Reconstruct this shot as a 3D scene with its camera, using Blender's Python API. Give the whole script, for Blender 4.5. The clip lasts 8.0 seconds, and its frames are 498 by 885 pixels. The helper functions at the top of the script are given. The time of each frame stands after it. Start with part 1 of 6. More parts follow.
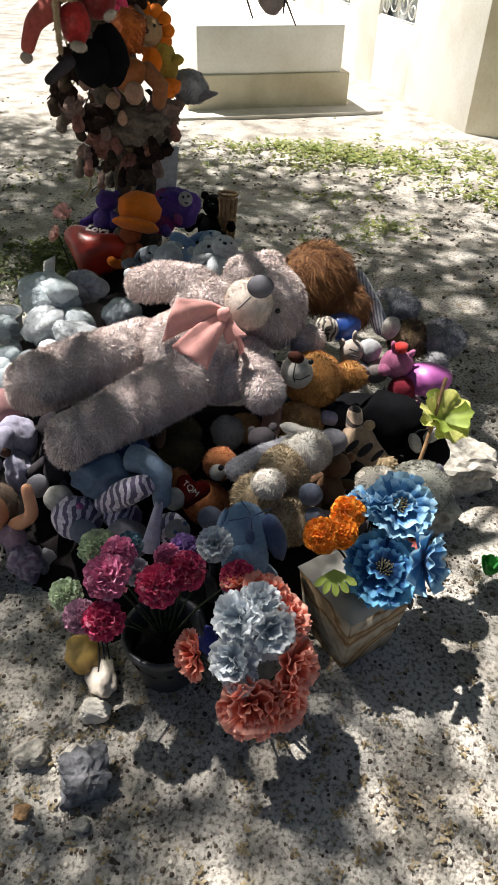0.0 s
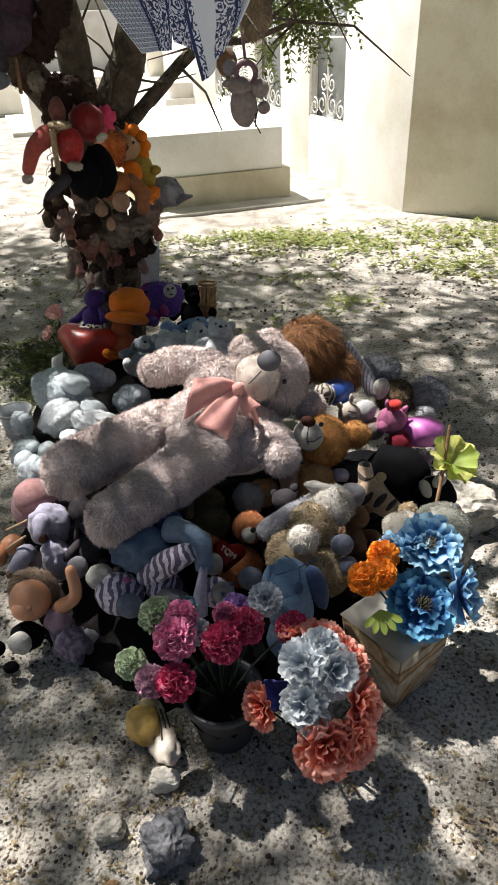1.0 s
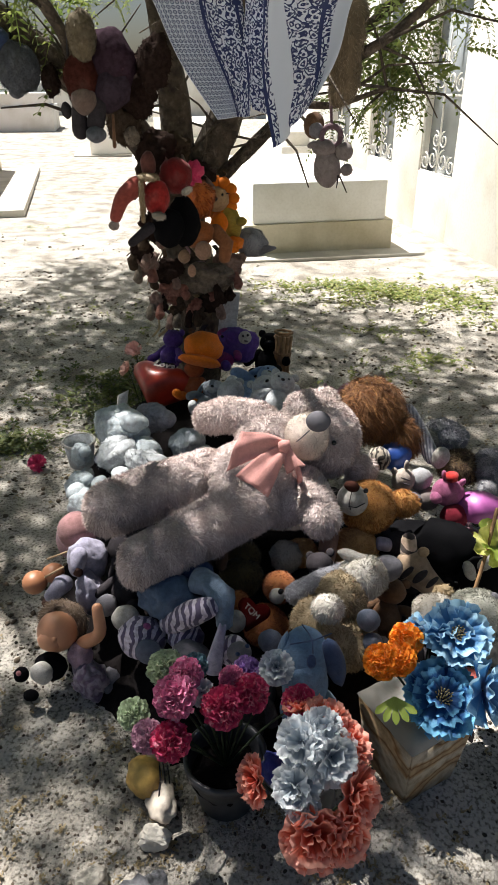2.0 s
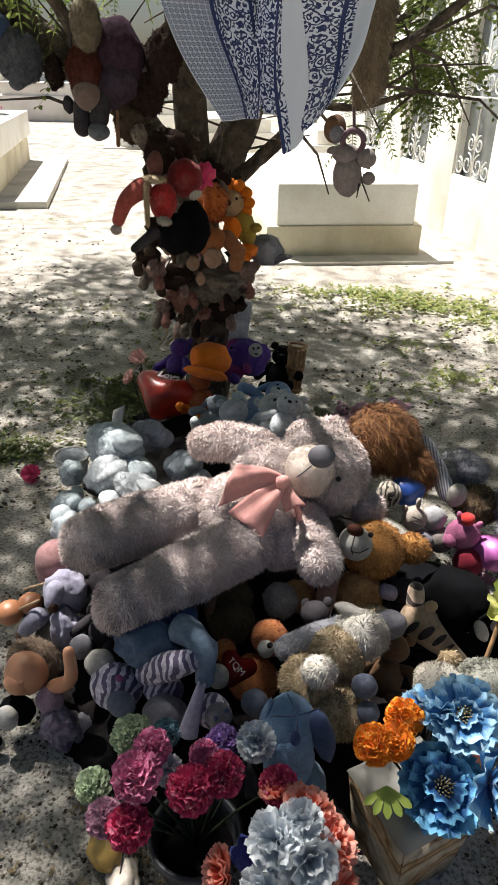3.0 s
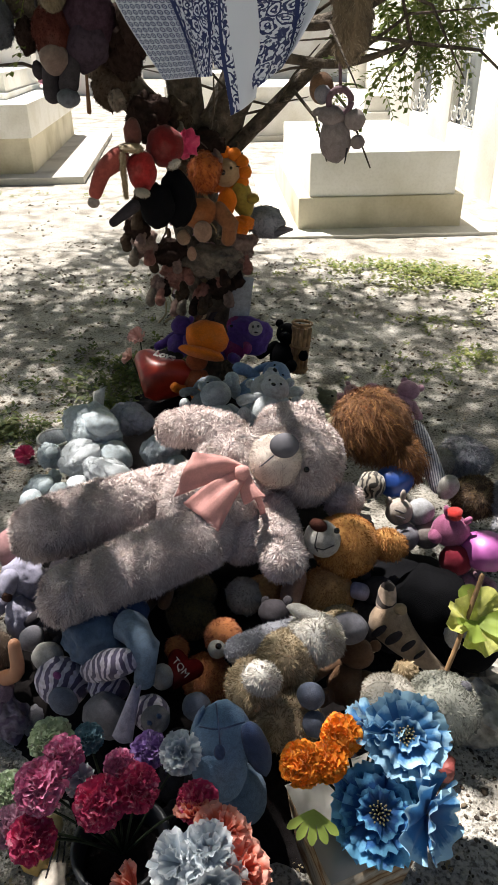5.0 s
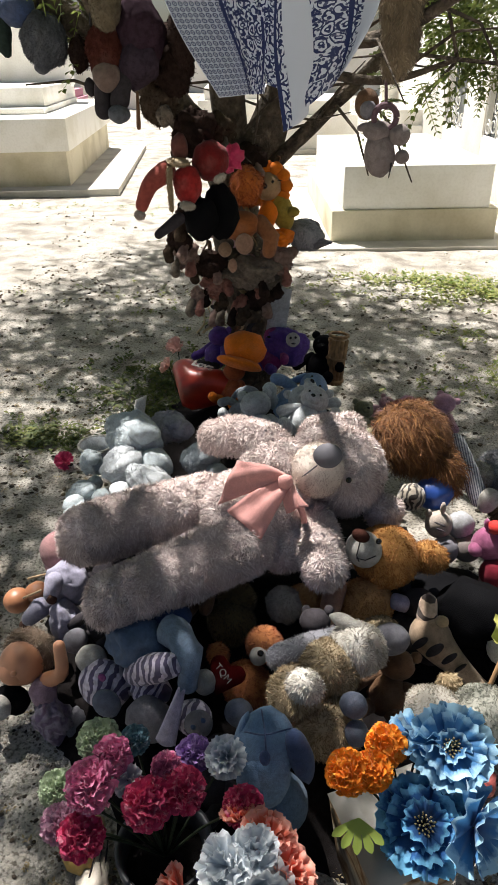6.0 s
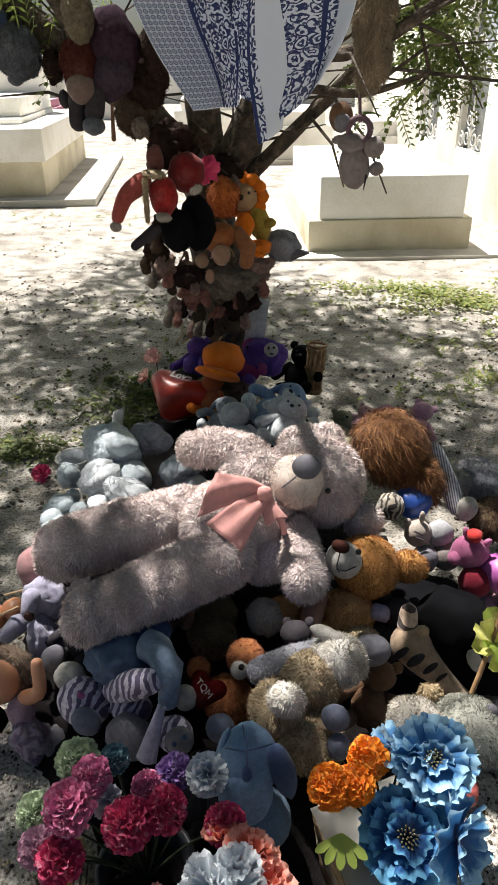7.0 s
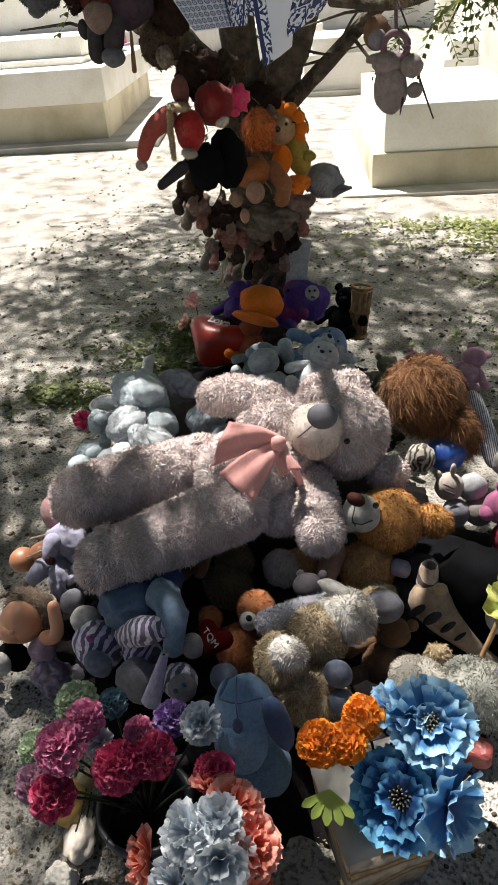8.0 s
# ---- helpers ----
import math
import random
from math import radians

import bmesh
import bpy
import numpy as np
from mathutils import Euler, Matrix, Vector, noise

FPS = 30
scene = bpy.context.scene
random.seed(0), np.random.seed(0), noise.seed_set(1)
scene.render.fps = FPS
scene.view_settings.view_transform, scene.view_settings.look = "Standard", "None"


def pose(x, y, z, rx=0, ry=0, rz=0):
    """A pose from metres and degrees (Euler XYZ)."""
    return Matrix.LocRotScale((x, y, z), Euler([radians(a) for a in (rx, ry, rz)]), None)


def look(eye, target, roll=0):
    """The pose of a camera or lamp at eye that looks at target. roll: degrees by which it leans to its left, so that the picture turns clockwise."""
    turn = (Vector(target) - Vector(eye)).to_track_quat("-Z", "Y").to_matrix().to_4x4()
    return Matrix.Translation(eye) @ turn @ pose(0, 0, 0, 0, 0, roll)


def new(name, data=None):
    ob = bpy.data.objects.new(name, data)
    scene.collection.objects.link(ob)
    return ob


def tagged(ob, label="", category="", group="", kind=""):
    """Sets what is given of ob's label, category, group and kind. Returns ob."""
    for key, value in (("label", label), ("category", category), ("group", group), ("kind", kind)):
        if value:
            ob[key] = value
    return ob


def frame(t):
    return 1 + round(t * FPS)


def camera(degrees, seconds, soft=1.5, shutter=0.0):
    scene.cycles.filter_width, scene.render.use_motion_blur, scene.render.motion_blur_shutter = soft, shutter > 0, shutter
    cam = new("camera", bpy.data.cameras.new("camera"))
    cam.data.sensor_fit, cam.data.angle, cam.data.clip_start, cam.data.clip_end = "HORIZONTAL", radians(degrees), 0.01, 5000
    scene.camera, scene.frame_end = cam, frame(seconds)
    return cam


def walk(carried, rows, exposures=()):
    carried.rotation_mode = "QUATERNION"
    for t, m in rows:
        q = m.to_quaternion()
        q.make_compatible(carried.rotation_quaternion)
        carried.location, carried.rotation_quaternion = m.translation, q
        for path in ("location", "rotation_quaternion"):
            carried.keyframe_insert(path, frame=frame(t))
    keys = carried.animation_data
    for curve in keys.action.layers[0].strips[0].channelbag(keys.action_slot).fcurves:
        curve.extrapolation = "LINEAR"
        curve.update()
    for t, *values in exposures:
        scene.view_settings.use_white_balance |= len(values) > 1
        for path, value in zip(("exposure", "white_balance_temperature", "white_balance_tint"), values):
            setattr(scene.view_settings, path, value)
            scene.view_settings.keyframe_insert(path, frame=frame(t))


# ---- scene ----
cam = camera(40.9, 8.0)
PATH = [
    (0, (0.165, 0.046, 1.669), (0.045, 1.599, 0.414), 1.6),
    (0.5, (0.129, -0.061, 1.708), (0.055, 1.615, 0.618), -1.0),
    (1, (-0.023, -0.106, 1.717), (-0.034, 1.588, 0.655), -2.0),
    (1.5, (0.001, -0.09, 1.731), (-0.091, 1.63, 0.714), -1.4),
    (2, (0.13, -0.055, 1.766), (-0.151, 1.676, 0.803), -0.4),
    (2.2, (0.179, -0.053, 1.773), (-0.126, 1.672, 0.808), 0.4),
    (3.3, (0.156, 0.273, 1.771), (-0.202, 1.979, 0.791), 1.2),
    (3.5, (0.152, 0.305, 1.76), (-0.261, 1.99, 0.765), 0.3),
    (4, (0.229, 0.35, 1.737), (-0.341, 1.946, 0.674), -0.5),
    (4.5, (0.378, 0.376, 1.738), (-0.141, 1.982, 0.663), 0.2),
    (4.7, (0.41, 0.379, 1.738), (-0.069, 2.013, 0.69), -0.5),
    (5.8, (0.365, 0.339, 1.744), (-0.188, 1.97, 0.728), -1.7),
    (6, (0.358, 0.335, 1.748), (-0.206, 1.968, 0.741), -1.0),
    (6.5, (0.361, 0.335, 1.756), (-0.184, 1.998, 0.786), -0.4),
    (7, (0.36, 0.347, 1.753), (-0.152, 2.01, 0.767), -0.7),
    (7.5, (0.379, 0.377, 1.727), (-0.19, 1.967, 0.657), -1.4),
    (8, (0.499, 0.457, 1.721), (-0.196, 1.964, 0.606), -4.3),
]
walk(cam, [(t, look(eye, target, roll)) for t, eye, target, roll in PATH])

# ---------------- light ----------------
SUN_TO = Vector((-0.80, 0.60, 1.90)).normalized()
world = bpy.data.worlds.new("world")
scene.world = world
world.use_nodes = True
wn = world.node_tree.nodes
sky = wn.new("ShaderNodeTexSky")
sky.sky_type = "NISHITA"
sky.sun_disc = False
sky.sun_elevation = math.asin(SUN_TO.z)
sky.sun_rotation = math.atan2(SUN_TO.x, SUN_TO.y)
sky.dust_density = 2.0
wn["Background"].inputs["Strength"].default_value = 0.021
world.node_tree.links.new(sky.outputs[0], wn["Background"].inputs["Color"])
sun = new("sun", bpy.data.lights.new("sun", "SUN"))
sun.data.energy, sun.data.angle, sun.data.color = 5.0, radians(0.9), (1.0, 0.955, 0.915)
sun.matrix_world = look((0, 0, 20), Vector((0, 0, 20)) - SUN_TO)
scene.view_settings.exposure = 1.32

# ---------------- small tools ----------------
rng = np.random.default_rng(7)
R = random.Random(11)


def mesh_of(name, verts, faces, mats, idx=None, smooth=True):
    me = bpy.data.meshes.new(name)
    me.from_pydata([tuple(v) for v in verts], [], [tuple(f) for f in faces])
    for m in (mats if isinstance(mats, (list, tuple)) else [mats]):
        me.materials.append(m)
    if idx is not None:
        me.polygons.foreach_set("material_index", idx)
    if smooth:
        me.polygons.foreach_set("use_smooth", [True] * len(me.polygons))
    me.update()
    return me


def part(name, geo, mat, parent=None, label="", smooth=True):
    """Links a (verts, faces) pair or a mesh as one object under its parent."""
    me = geo if isinstance(geo, bpy.types.Mesh) else mesh_of(name, geo[0], geo[1], mat, smooth=smooth)
    ob = new(name, me)
    if parent is not None:
        ob.parent = parent
    if label:
        ob["label"] = label
    return ob


def thing(name, label, category, m=None, group="", kind=""):
    ob = new(name)
    ob.empty_display_size = 0.05
    ob.matrix_basis = m if m is not None else Matrix()
    return tagged(ob, label, category, group, kind)


def solo(name, geo, mat, label, category, group="", kind="", m=None):
    ob = part(name, geo, mat)
    if m is not None:
        ob.matrix_basis = m
    return tagged(ob, label, category, group, kind)


def join(*geos):
    vs, fs, n = [], [], 0
    for v, f in geos:
        vs.extend(tuple(p) for p in v)
        fs.extend(tuple(i + n for i in q) for q in f)
        n += len(v)
    return vs, fs


def join_m(*items):
    """Items of (geo, material number) to one geometry with face numbers."""
    geo = join(*[g for g, _ in items])
    idx = [k for g, k in items for _ in g[1]]
    return geo, idx


def moved(geo, m):
    return [tuple(m @ Vector(v)) for v in geo[0]], geo[1]


def frame_of(loc, face, up):
    """A pose whose -Y looks along face and whose Z leans to up."""
    y = -Vector(face).normalized()
    z = Vector(up)
    z = (z - y * z.dot(y)).normalized()
    x = y.cross(z)
    m = Matrix((x, y, z)).transposed().to_4x4()
    m.translation = loc
    return m


ICO = {}


def ico(sub):
    if sub not in ICO:
        bm = bmesh.new()
        bmesh.ops.create_icosphere(bm, subdivisions=sub, radius=1)
        bm.verts.index_update()
        ICO[sub] = (np.array([v.co[:] for v in bm.verts]), [[v.index for v in f.verts] for f in bm.faces])
        bm.free()
    return ICO[sub]


def blob(c, r, rot=(0, 0, 0), lump=0.06, sub=3, power=1.0, seed=0.0):
    """A stuffed ball: an ellipsoid with soft dents and creases."""
    v, f = ico(sub)
    if not hasattr(r, "__len__"):
        r = (r, r, r)
    e = Euler([radians(a) for a in rot]).to_matrix()
    big = max(r)
    out = []
    s0 = seed + c[0] * 7.1 + c[1] * 5.3 + c[2] * 3.7
    for p in v:
        q = Vector(p)
        if power != 1.0:
            q = Vector([math.copysign(abs(k) ** power, k) for k in q])
        d = 1 + lump * noise.noise(q * 1.7 + Vector((s0, s0, 0))) + lump * 0.5 * noise.noise(q * 4.3 + Vector((s0, 0, 3)))
        d -= lump * 0.5 * max(0, 0.25 - abs(noise.noise(q * 2.4 + Vector((0, s0, 9))))) * 2
        out.append(Vector(c) + e @ Vector((q.x * r[0] * d, q.y * r[1] * d, q.z * r[2] * d)))
    return out, f


def tube(pts, radii, seg=12, rounded=True, lump=0.0):
    """A round limb along points, with rounded ends."""
    P = [Vector(p) for p in pts]
    rr = list(radii)
    if rounded:
        a, b = (P[0] - P[1]).normalized(), (P[-1] - P[-2]).normalized()
        head = [(P[0] + a * rr[0] * s, rr[0] * c) for s, c in ((0.98, 0.2), (0.85, 0.53), (0.55, 0.84))]
        tail = [(P[-1] + b * rr[-1] * s, rr[-1] * c) for s, c in ((0.55, 0.84), (0.85, 0.53), (0.98, 0.2))]
        P, rr = [p for p, _ in head] + P + [p for p, _ in tail], [r for _, r in head] + rr + [r for _, r in tail]
    vs, fs = [], []
    u = None
    for i, p in enumerate(P):
        d = (P[min(i + 1, len(P) - 1)] - P[max(i - 1, 0)]).normalized()
        if u is None:
            u = d.orthogonal().normalized()
        u = (u - d * u.dot(d)).normalized()
        w = d.cross(u)
        for k in range(seg):
            t = 2 * math.pi * k / seg
            q = u * math.cos(t) + w * math.sin(t)
            r = rr[i]
            if lump:
                r *= 1 + lump * noise.noise(p * 14 + q * 1.2) + lump * 0.7 * noise.noise(p * 45 + q * 2)
            vs.append(p + q * r)
    for i in range(len(P) - 1):
        for k in range(seg):
            fs.append((i * seg + k, i * seg + (k + 1) % seg, (i + 1) * seg + (k + 1) % seg, (i + 1) * seg + k))
    fs.append(tuple(range(seg))[::-1])
    fs.append(tuple((len(P) - 1) * seg + k for k in range(seg)))
    return vs, fs


def smooth_path(pts, n=6):
    """Points on a soft curve through the given ones."""
    P = [Vector(p) for p in pts]
    P = [P[0] * 2 - P[1]] + P + [P[-1] * 2 - P[-2]]
    out = []
    for i in range(1, len(P) - 2):
        for k in range(n):
            t = k / n
            a, b, c, d = P[i - 1:i + 3]
            out.append(0.5 * (2 * b + (c - a) * t + (2 * a - 5 * b + 4 * c - d) * t * t + (3 * b - a - 3 * c + d) * t ** 3))
    out.append(P[-2])
    return out


def ramp(a, b, n):
    return [a + (b - a) * i / (n - 1) for i in range(n)]


def fur(geo, per_m2, length, width, comb=(0, 0, -0.6), wild=0.5, scale=1.0, stand=0.45, droop=0.25):
    """Tufts of pile standing on a surface: three small faces each."""
    v = np.array([tuple(p) for p in geo[0]], float)
    tri = []
    for f in geo[1]:
        for k in range(1, len(f) - 1):
            tri.append((f[0], f[k], f[k + 1]))
    tri = np.array(tri)
    a, b, c = v[tri[:, 0]], v[tri[:, 1]], v[tri[:, 2]]
    nr = np.cross(b - a, c - a)
    ar = np.linalg.norm(nr, axis=1) / 2 + 1e-12
    n = int(ar.sum() * per_m2 * scale)
    pick = rng.choice(len(tri), n, p=ar / ar.sum())
    s, t = rng.random((2, n))
    flip = s + t > 1
    s[flip], t[flip] = 1 - s[flip], 1 - t[flip]
    p = a[pick] + (b - a)[pick] * s[:, None] + (c - a)[pick] * t[:, None]
    nn = nr[pick] / (2 * ar[pick][:, None])
    # neighbouring tufts lean together
    lean = np.stack([np.sin(p[:, 1] * 61 + p[:, 2] * 47) + np.sin(p[:, 0] * 113), np.sin(p[:, 2] * 71 + p[:, 0] * 53) + np.sin(p[:, 1] * 127), np.sin(p[:, 0] * 67 + p[:, 1] * 43)], 1)
    tang = np.array(comb)[None, :] + wild * 0.55 * lean + wild * 0.45 * rng.normal(size=(n, 3))
    tang -= nn * (tang * nn).sum(1)[:, None]
    tang /= np.linalg.norm(tang, axis=1)[:, None] + 1e-9
    up = stand * rng.uniform(0.6, 1.4, n)[:, None]
    d = nn * up + tang * (1 - up * 0.6)
    d /= np.linalg.norm(d, axis=1)[:, None]
    L = length * rng.uniform(0.55, 1.2, n)[:, None]
    side = np.cross(d, nn + 0.35 * rng.normal(size=(n, 3)))
    side /= np.linalg.norm(side, axis=1)[:, None] + 1e-9
    side *= (width / 2) * rng.uniform(0.6, 1.3, n)[:, None]
    p0 = p - nn * 0.002
    mid = p0 + d * L * 0.55
    tip = mid + (d * 0.85 - nn * droop * 0.4 + np.array([0, 0, -droop]) + 0.2 * rng.normal(size=(n, 3))) * L * 0.5
    vs = np.stack([p0 - side, p0 + side, mid + side * 0.8, mid - side * 0.8, tip], 1).reshape(-1, 3)
    k = np.arange(n)[:, None] * 5
    fs = [tuple(q) for q in (k + np.array([0, 1, 2, 3])[None]).tolist()] + [tuple(q) for q in (k + np.array([3, 2, 4])[None]).tolist()]
    return vs.tolist(), fs


def furry(geo, per_m2, length, width, **kw):
    """The surface with its pile."""
    return join(geo, fur(geo, per_m2, length, width, **kw))


def box_geo(x0, x1, y0, y1, z0, z1, bev=0.012, seg=2):
    bm = bmesh.new()
    bmesh.ops.create_cube(bm, size=1)
    for v in bm.verts:
        v.co = ((x0 + x1) / 2 + v.co.x * (x1 - x0), (y0 + y1) / 2 + v.co.y * (y1 - y0), (z0 + z1) / 2 + v.co.z * (z1 - z0))
    if bev:
        bmesh.ops.bevel(bm, geom=bm.edges[:], offset=bev, segments=seg, affect="EDGES", profile=0.6)
    bm.verts.index_update()
    g = [v.co.copy() for v in bm.verts], [[v.index for v in f.verts] for f in bm.faces]
    bm.free()
    return g


def sheet(nu, nv, fn):
    """A grid surface: fn(u, v) with u, v from 0 to 1."""
    vs = [Vector(fn(i / nu, j / nv)) for j in range(nv + 1) for i in range(nu + 1)]
    fs = [(j * (nu + 1) + i, j * (nu + 1) + i + 1, (j + 1) * (nu + 1) + i + 1, (j + 1) * (nu + 1) + i) for j in range(nv) for i in range(nu)]
    return vs, fs


# ---------------- materials ----------------
def mat(name, rough=0.85, metal=0.0, sheen=0.0):
    m = bpy.data.materials.new(name)
    m.use_nodes = True
    b = m.node_tree.nodes["Principled BSDF"]
    b.inputs["Roughness"].default_value, b.inputs["Metallic"].default_value = rough, metal
    b.inputs["Sheen Weight"].default_value = sheen
    return m, m.node_tree.nodes, m.node_tree.links, b


def tex(nodes, links, kind, scale, coord="Object", detail=4.0, **ins):
    tc = nodes.new("ShaderNodeTexCoord")
    t = nodes.new(kind)
    t.inputs["Scale"].default_value = scale
    if "Detail" in t.inputs:
        t.inputs["Detail"].default_value = detail
    links.new(tc.outputs[coord], t.inputs["Vector"])
    return t


def colors(nodes, links, fac, stops):
    r = nodes.new("ShaderNodeValToRGB")
    e = r.color_ramp.elements
    while len(e) < len(stops):
        e.new(0.5)
    for k, (p, c) in zip(e, stops):
        k.position, k.color = p, (*c, 1)
    links.new(fac, r.inputs["Fac"])
    return r


def mix(nodes, links, fac, a, b, mode="MIX"):
    m = nodes.new("ShaderNodeMix")
    m.data_type, m.blend_type = "RGBA", mode
    for s, v in ((m.inputs[0], fac), (m.inputs[6], a), (m.inputs[7], b)):
        if isinstance(v, (int, float)):
            s.default_value = v
        elif isinstance(v, tuple):
            s.default_value = (*v, 1)
        else:
            links.new(v, s)
    return m.outputs[2]


def bump(nodes, links, b, height, strength, dist=0.005):
    n = nodes.new("ShaderNodeBump")
    n.inputs["Strength"].default_value, n.inputs["Distance"].default_value = strength, dist
    links.new(height, n.inputs["Height"])
    links.new(n.outputs[0], b.inputs["Normal"])


def see_through(m, color, amount):
    """Thin stuff that lets part of the light through."""
    n, l = m.node_tree.nodes, m.node_tree.links
    t, k = n.new("ShaderNodeBsdfTranslucent"), n.new("ShaderNodeMixShader")
    k.inputs[0].default_value = amount
    l.new(color, t.inputs["Color"])
    l.new(n["Principled BSDF"].outputs[0], k.inputs[1])
    l.new(t.outputs[0], k.inputs[2])
    l.new(k.outputs[0], n["Material Output"].inputs["Surface"])


def tint(c, k):
    return tuple(min(1, x * k) for x in c)


CLOTH = {}


def cloth(c, rough=0.95, weave=420.0, dirt=0.55, dust=(0.42, 0.38, 0.31)):
    """Soft toy cloth, dusty and faded in patches, with a short nap."""
    key = (c, rough, weave, dirt)
    if key in CLOTH:
        return CLOTH[key]
    m, n, l, b = mat("cloth", rough, sheen=0.10 if max(c) > 0.12 else 0.0)
    b.inputs["Specular IOR Level"].default_value = 0.25 if max(c) > 0.12 else 0.04
    dusty = min(0.18, 0.9 * max(c))
    big = tex(n, l, "ShaderNodeTexNoise", 9.0, detail=5)
    fine = tex(n, l, "ShaderNodeTexNoise", weave, detail=2)
    mid = tex(n, l, "ShaderNodeTexNoise", 60.0, detail=4)
    shade = colors(n, l, big.outputs["Fac"], [(0.3, tint(c, 0.84)), (0.55, c), (0.75, tuple((1 - dusty) * x + dusty * min(d, 4 * max(c)) for x, d in zip(c, dust)))])
    grime = colors(n, l, mid.outputs["Fac"], [(0.36, (0.62, 0.60, 0.57)), (0.58, (1, 1, 1))])
    col = mix(n, l, dirt, shade.outputs[0], mix(n, l, 1.0, shade.outputs[0], grime.outputs[0], "MULTIPLY"))
    nap = colors(n, l, fine.outputs["Fac"], [(0.3, (0.72, 0.72, 0.72)), (0.7, (1.1, 1.1, 1.1))])
    l.new(mix(n, l, 1.0, col, nap.outputs[0], "MULTIPLY"), b.inputs["Base Color"])
    bump(n, l, b, fine.outputs["Fac"], 0.5, 0.004)
    CLOTH[key] = m
    return m


def pile(c, tip, rough=0.9):
    """Long-haired pile: every tuft has its own tone."""
    m, n, l, b = mat("pile", rough, sheen=0.12)
    g = n.new("ShaderNodeNewGeometry")
    big = tex(n, l, "ShaderNodeTexNoise", 7.0, detail=4)
    r = colors(n, l, g.outputs["Random Per Island"], [(0.0, tint(c, 0.75)), (0.6, c), (1.0, tip)])
    s = colors(n, l, big.outputs["Fac"], [(0.3, (0.78, 0.76, 0.74)), (0.65, (1.0, 1.0, 1.0))])
    l.new(mix(n, l, 1.0, r.outputs[0], s.outputs[0], "MULTIPLY"), b.inputs["Base Color"])
    return m


def smooth_mat(name, c, rough=0.35, var=0.25, scale=18.0, bumpy=0.1):
    m, n, l, b = mat(name, rough)
    t = tex(n, l, "ShaderNodeTexNoise", scale, detail=6)
    r = colors(n, l, t.outputs["Fac"], [(0.3, tint(c, 1 - var)), (0.7, tint(c, 1 + var * 0.6))])
    l.new(r.outputs[0], b.inputs["Base Color"])
    bump(n, l, b, t.outputs["Fac"], bumpy, 0.004)
    return m


def petal_grad(base, mid_, tip):
    """Petals dyed from a deep heart to a pale frilled edge."""
    m, n, l, b = mat("petal_cloth", 0.7, sheen=0.15)
    tc = n.new("ShaderNodeTexCoord")
    sep = n.new("ShaderNodeSeparateXYZ")
    l.new(tc.outputs["Generated"], sep.inputs[0])
    t = tex(n, l, "ShaderNodeTexNoise", 70.0, detail=4)
    ad = n.new("ShaderNodeMath")
    ad.operation = "MULTIPLY_ADD"
    l.new(t.outputs["Fac"], ad.inputs[0])
    ad.inputs[1].default_value = 0.35
    l.new(sep.outputs["Y"], ad.inputs[2])
    r = colors(n, l, ad.outputs[0], [(0.22, base), (0.85, mid_), (1.0, tip)])
    i = n.new("ShaderNodeObjectInfo")
    k = colors(n, l, i.outputs["Random"], [(0, (0.78, 0.78, 0.78)), (1, (1.08, 1.08, 1.08))])
    c_ = mix(n, l, 1.0, r.outputs[0], k.outputs[0], "MULTIPLY")
    l.new(c_, b.inputs["Base Color"])
    see_through(m, c_, 0.3)
    return m


def petal_mat(c, edge):
    m, n, l, b = mat("petal_cloth", 0.7, sheen=0.15)
    t = tex(n, l, "ShaderNodeTexNoise", 55.0, detail=4)
    i = n.new("ShaderNodeNewGeometry")
    r = colors(n, l, t.outputs["Fac"], [(0.35, tint(c, 0.8)), (0.55, c), (0.72, edge)])
    k = colors(n, l, i.outputs["Random Per Island"], [(0, (0.75, 0.75, 0.75)), (1, (1.1, 1.1, 1.1))])
    c_ = mix(n, l, 1.0, r.outputs[0], k.outputs[0], "MULTIPLY")
    l.new(c_, b.inputs["Base Color"])
    see_through(m, c_, 0.3)
    return m


def plaster(name, c, stain, rough=0.9):
    m, n, l, b = mat(name, rough)
    a = tex(n, l, "ShaderNodeTexNoise", 1.6, detail=8)
    f = tex(n, l, "ShaderNodeTexNoise", 35.0, detail=8)
    s = colors(n, l, a.outputs["Fac"], [(0.35, stain), (0.55, c)])
    g = colors(n, l, f.outputs["Fac"], [(0.3, (0.93, 0.93, 0.92)), (0.55, (1, 1, 1))])
    l.new(mix(n, l, 1.0, s.outputs[0], g.outputs[0], "MULTIPLY"), b.inputs["Base Color"])
    bump(n, l, b, f.outputs["Fac"], 0.15, 0.008)
    return m


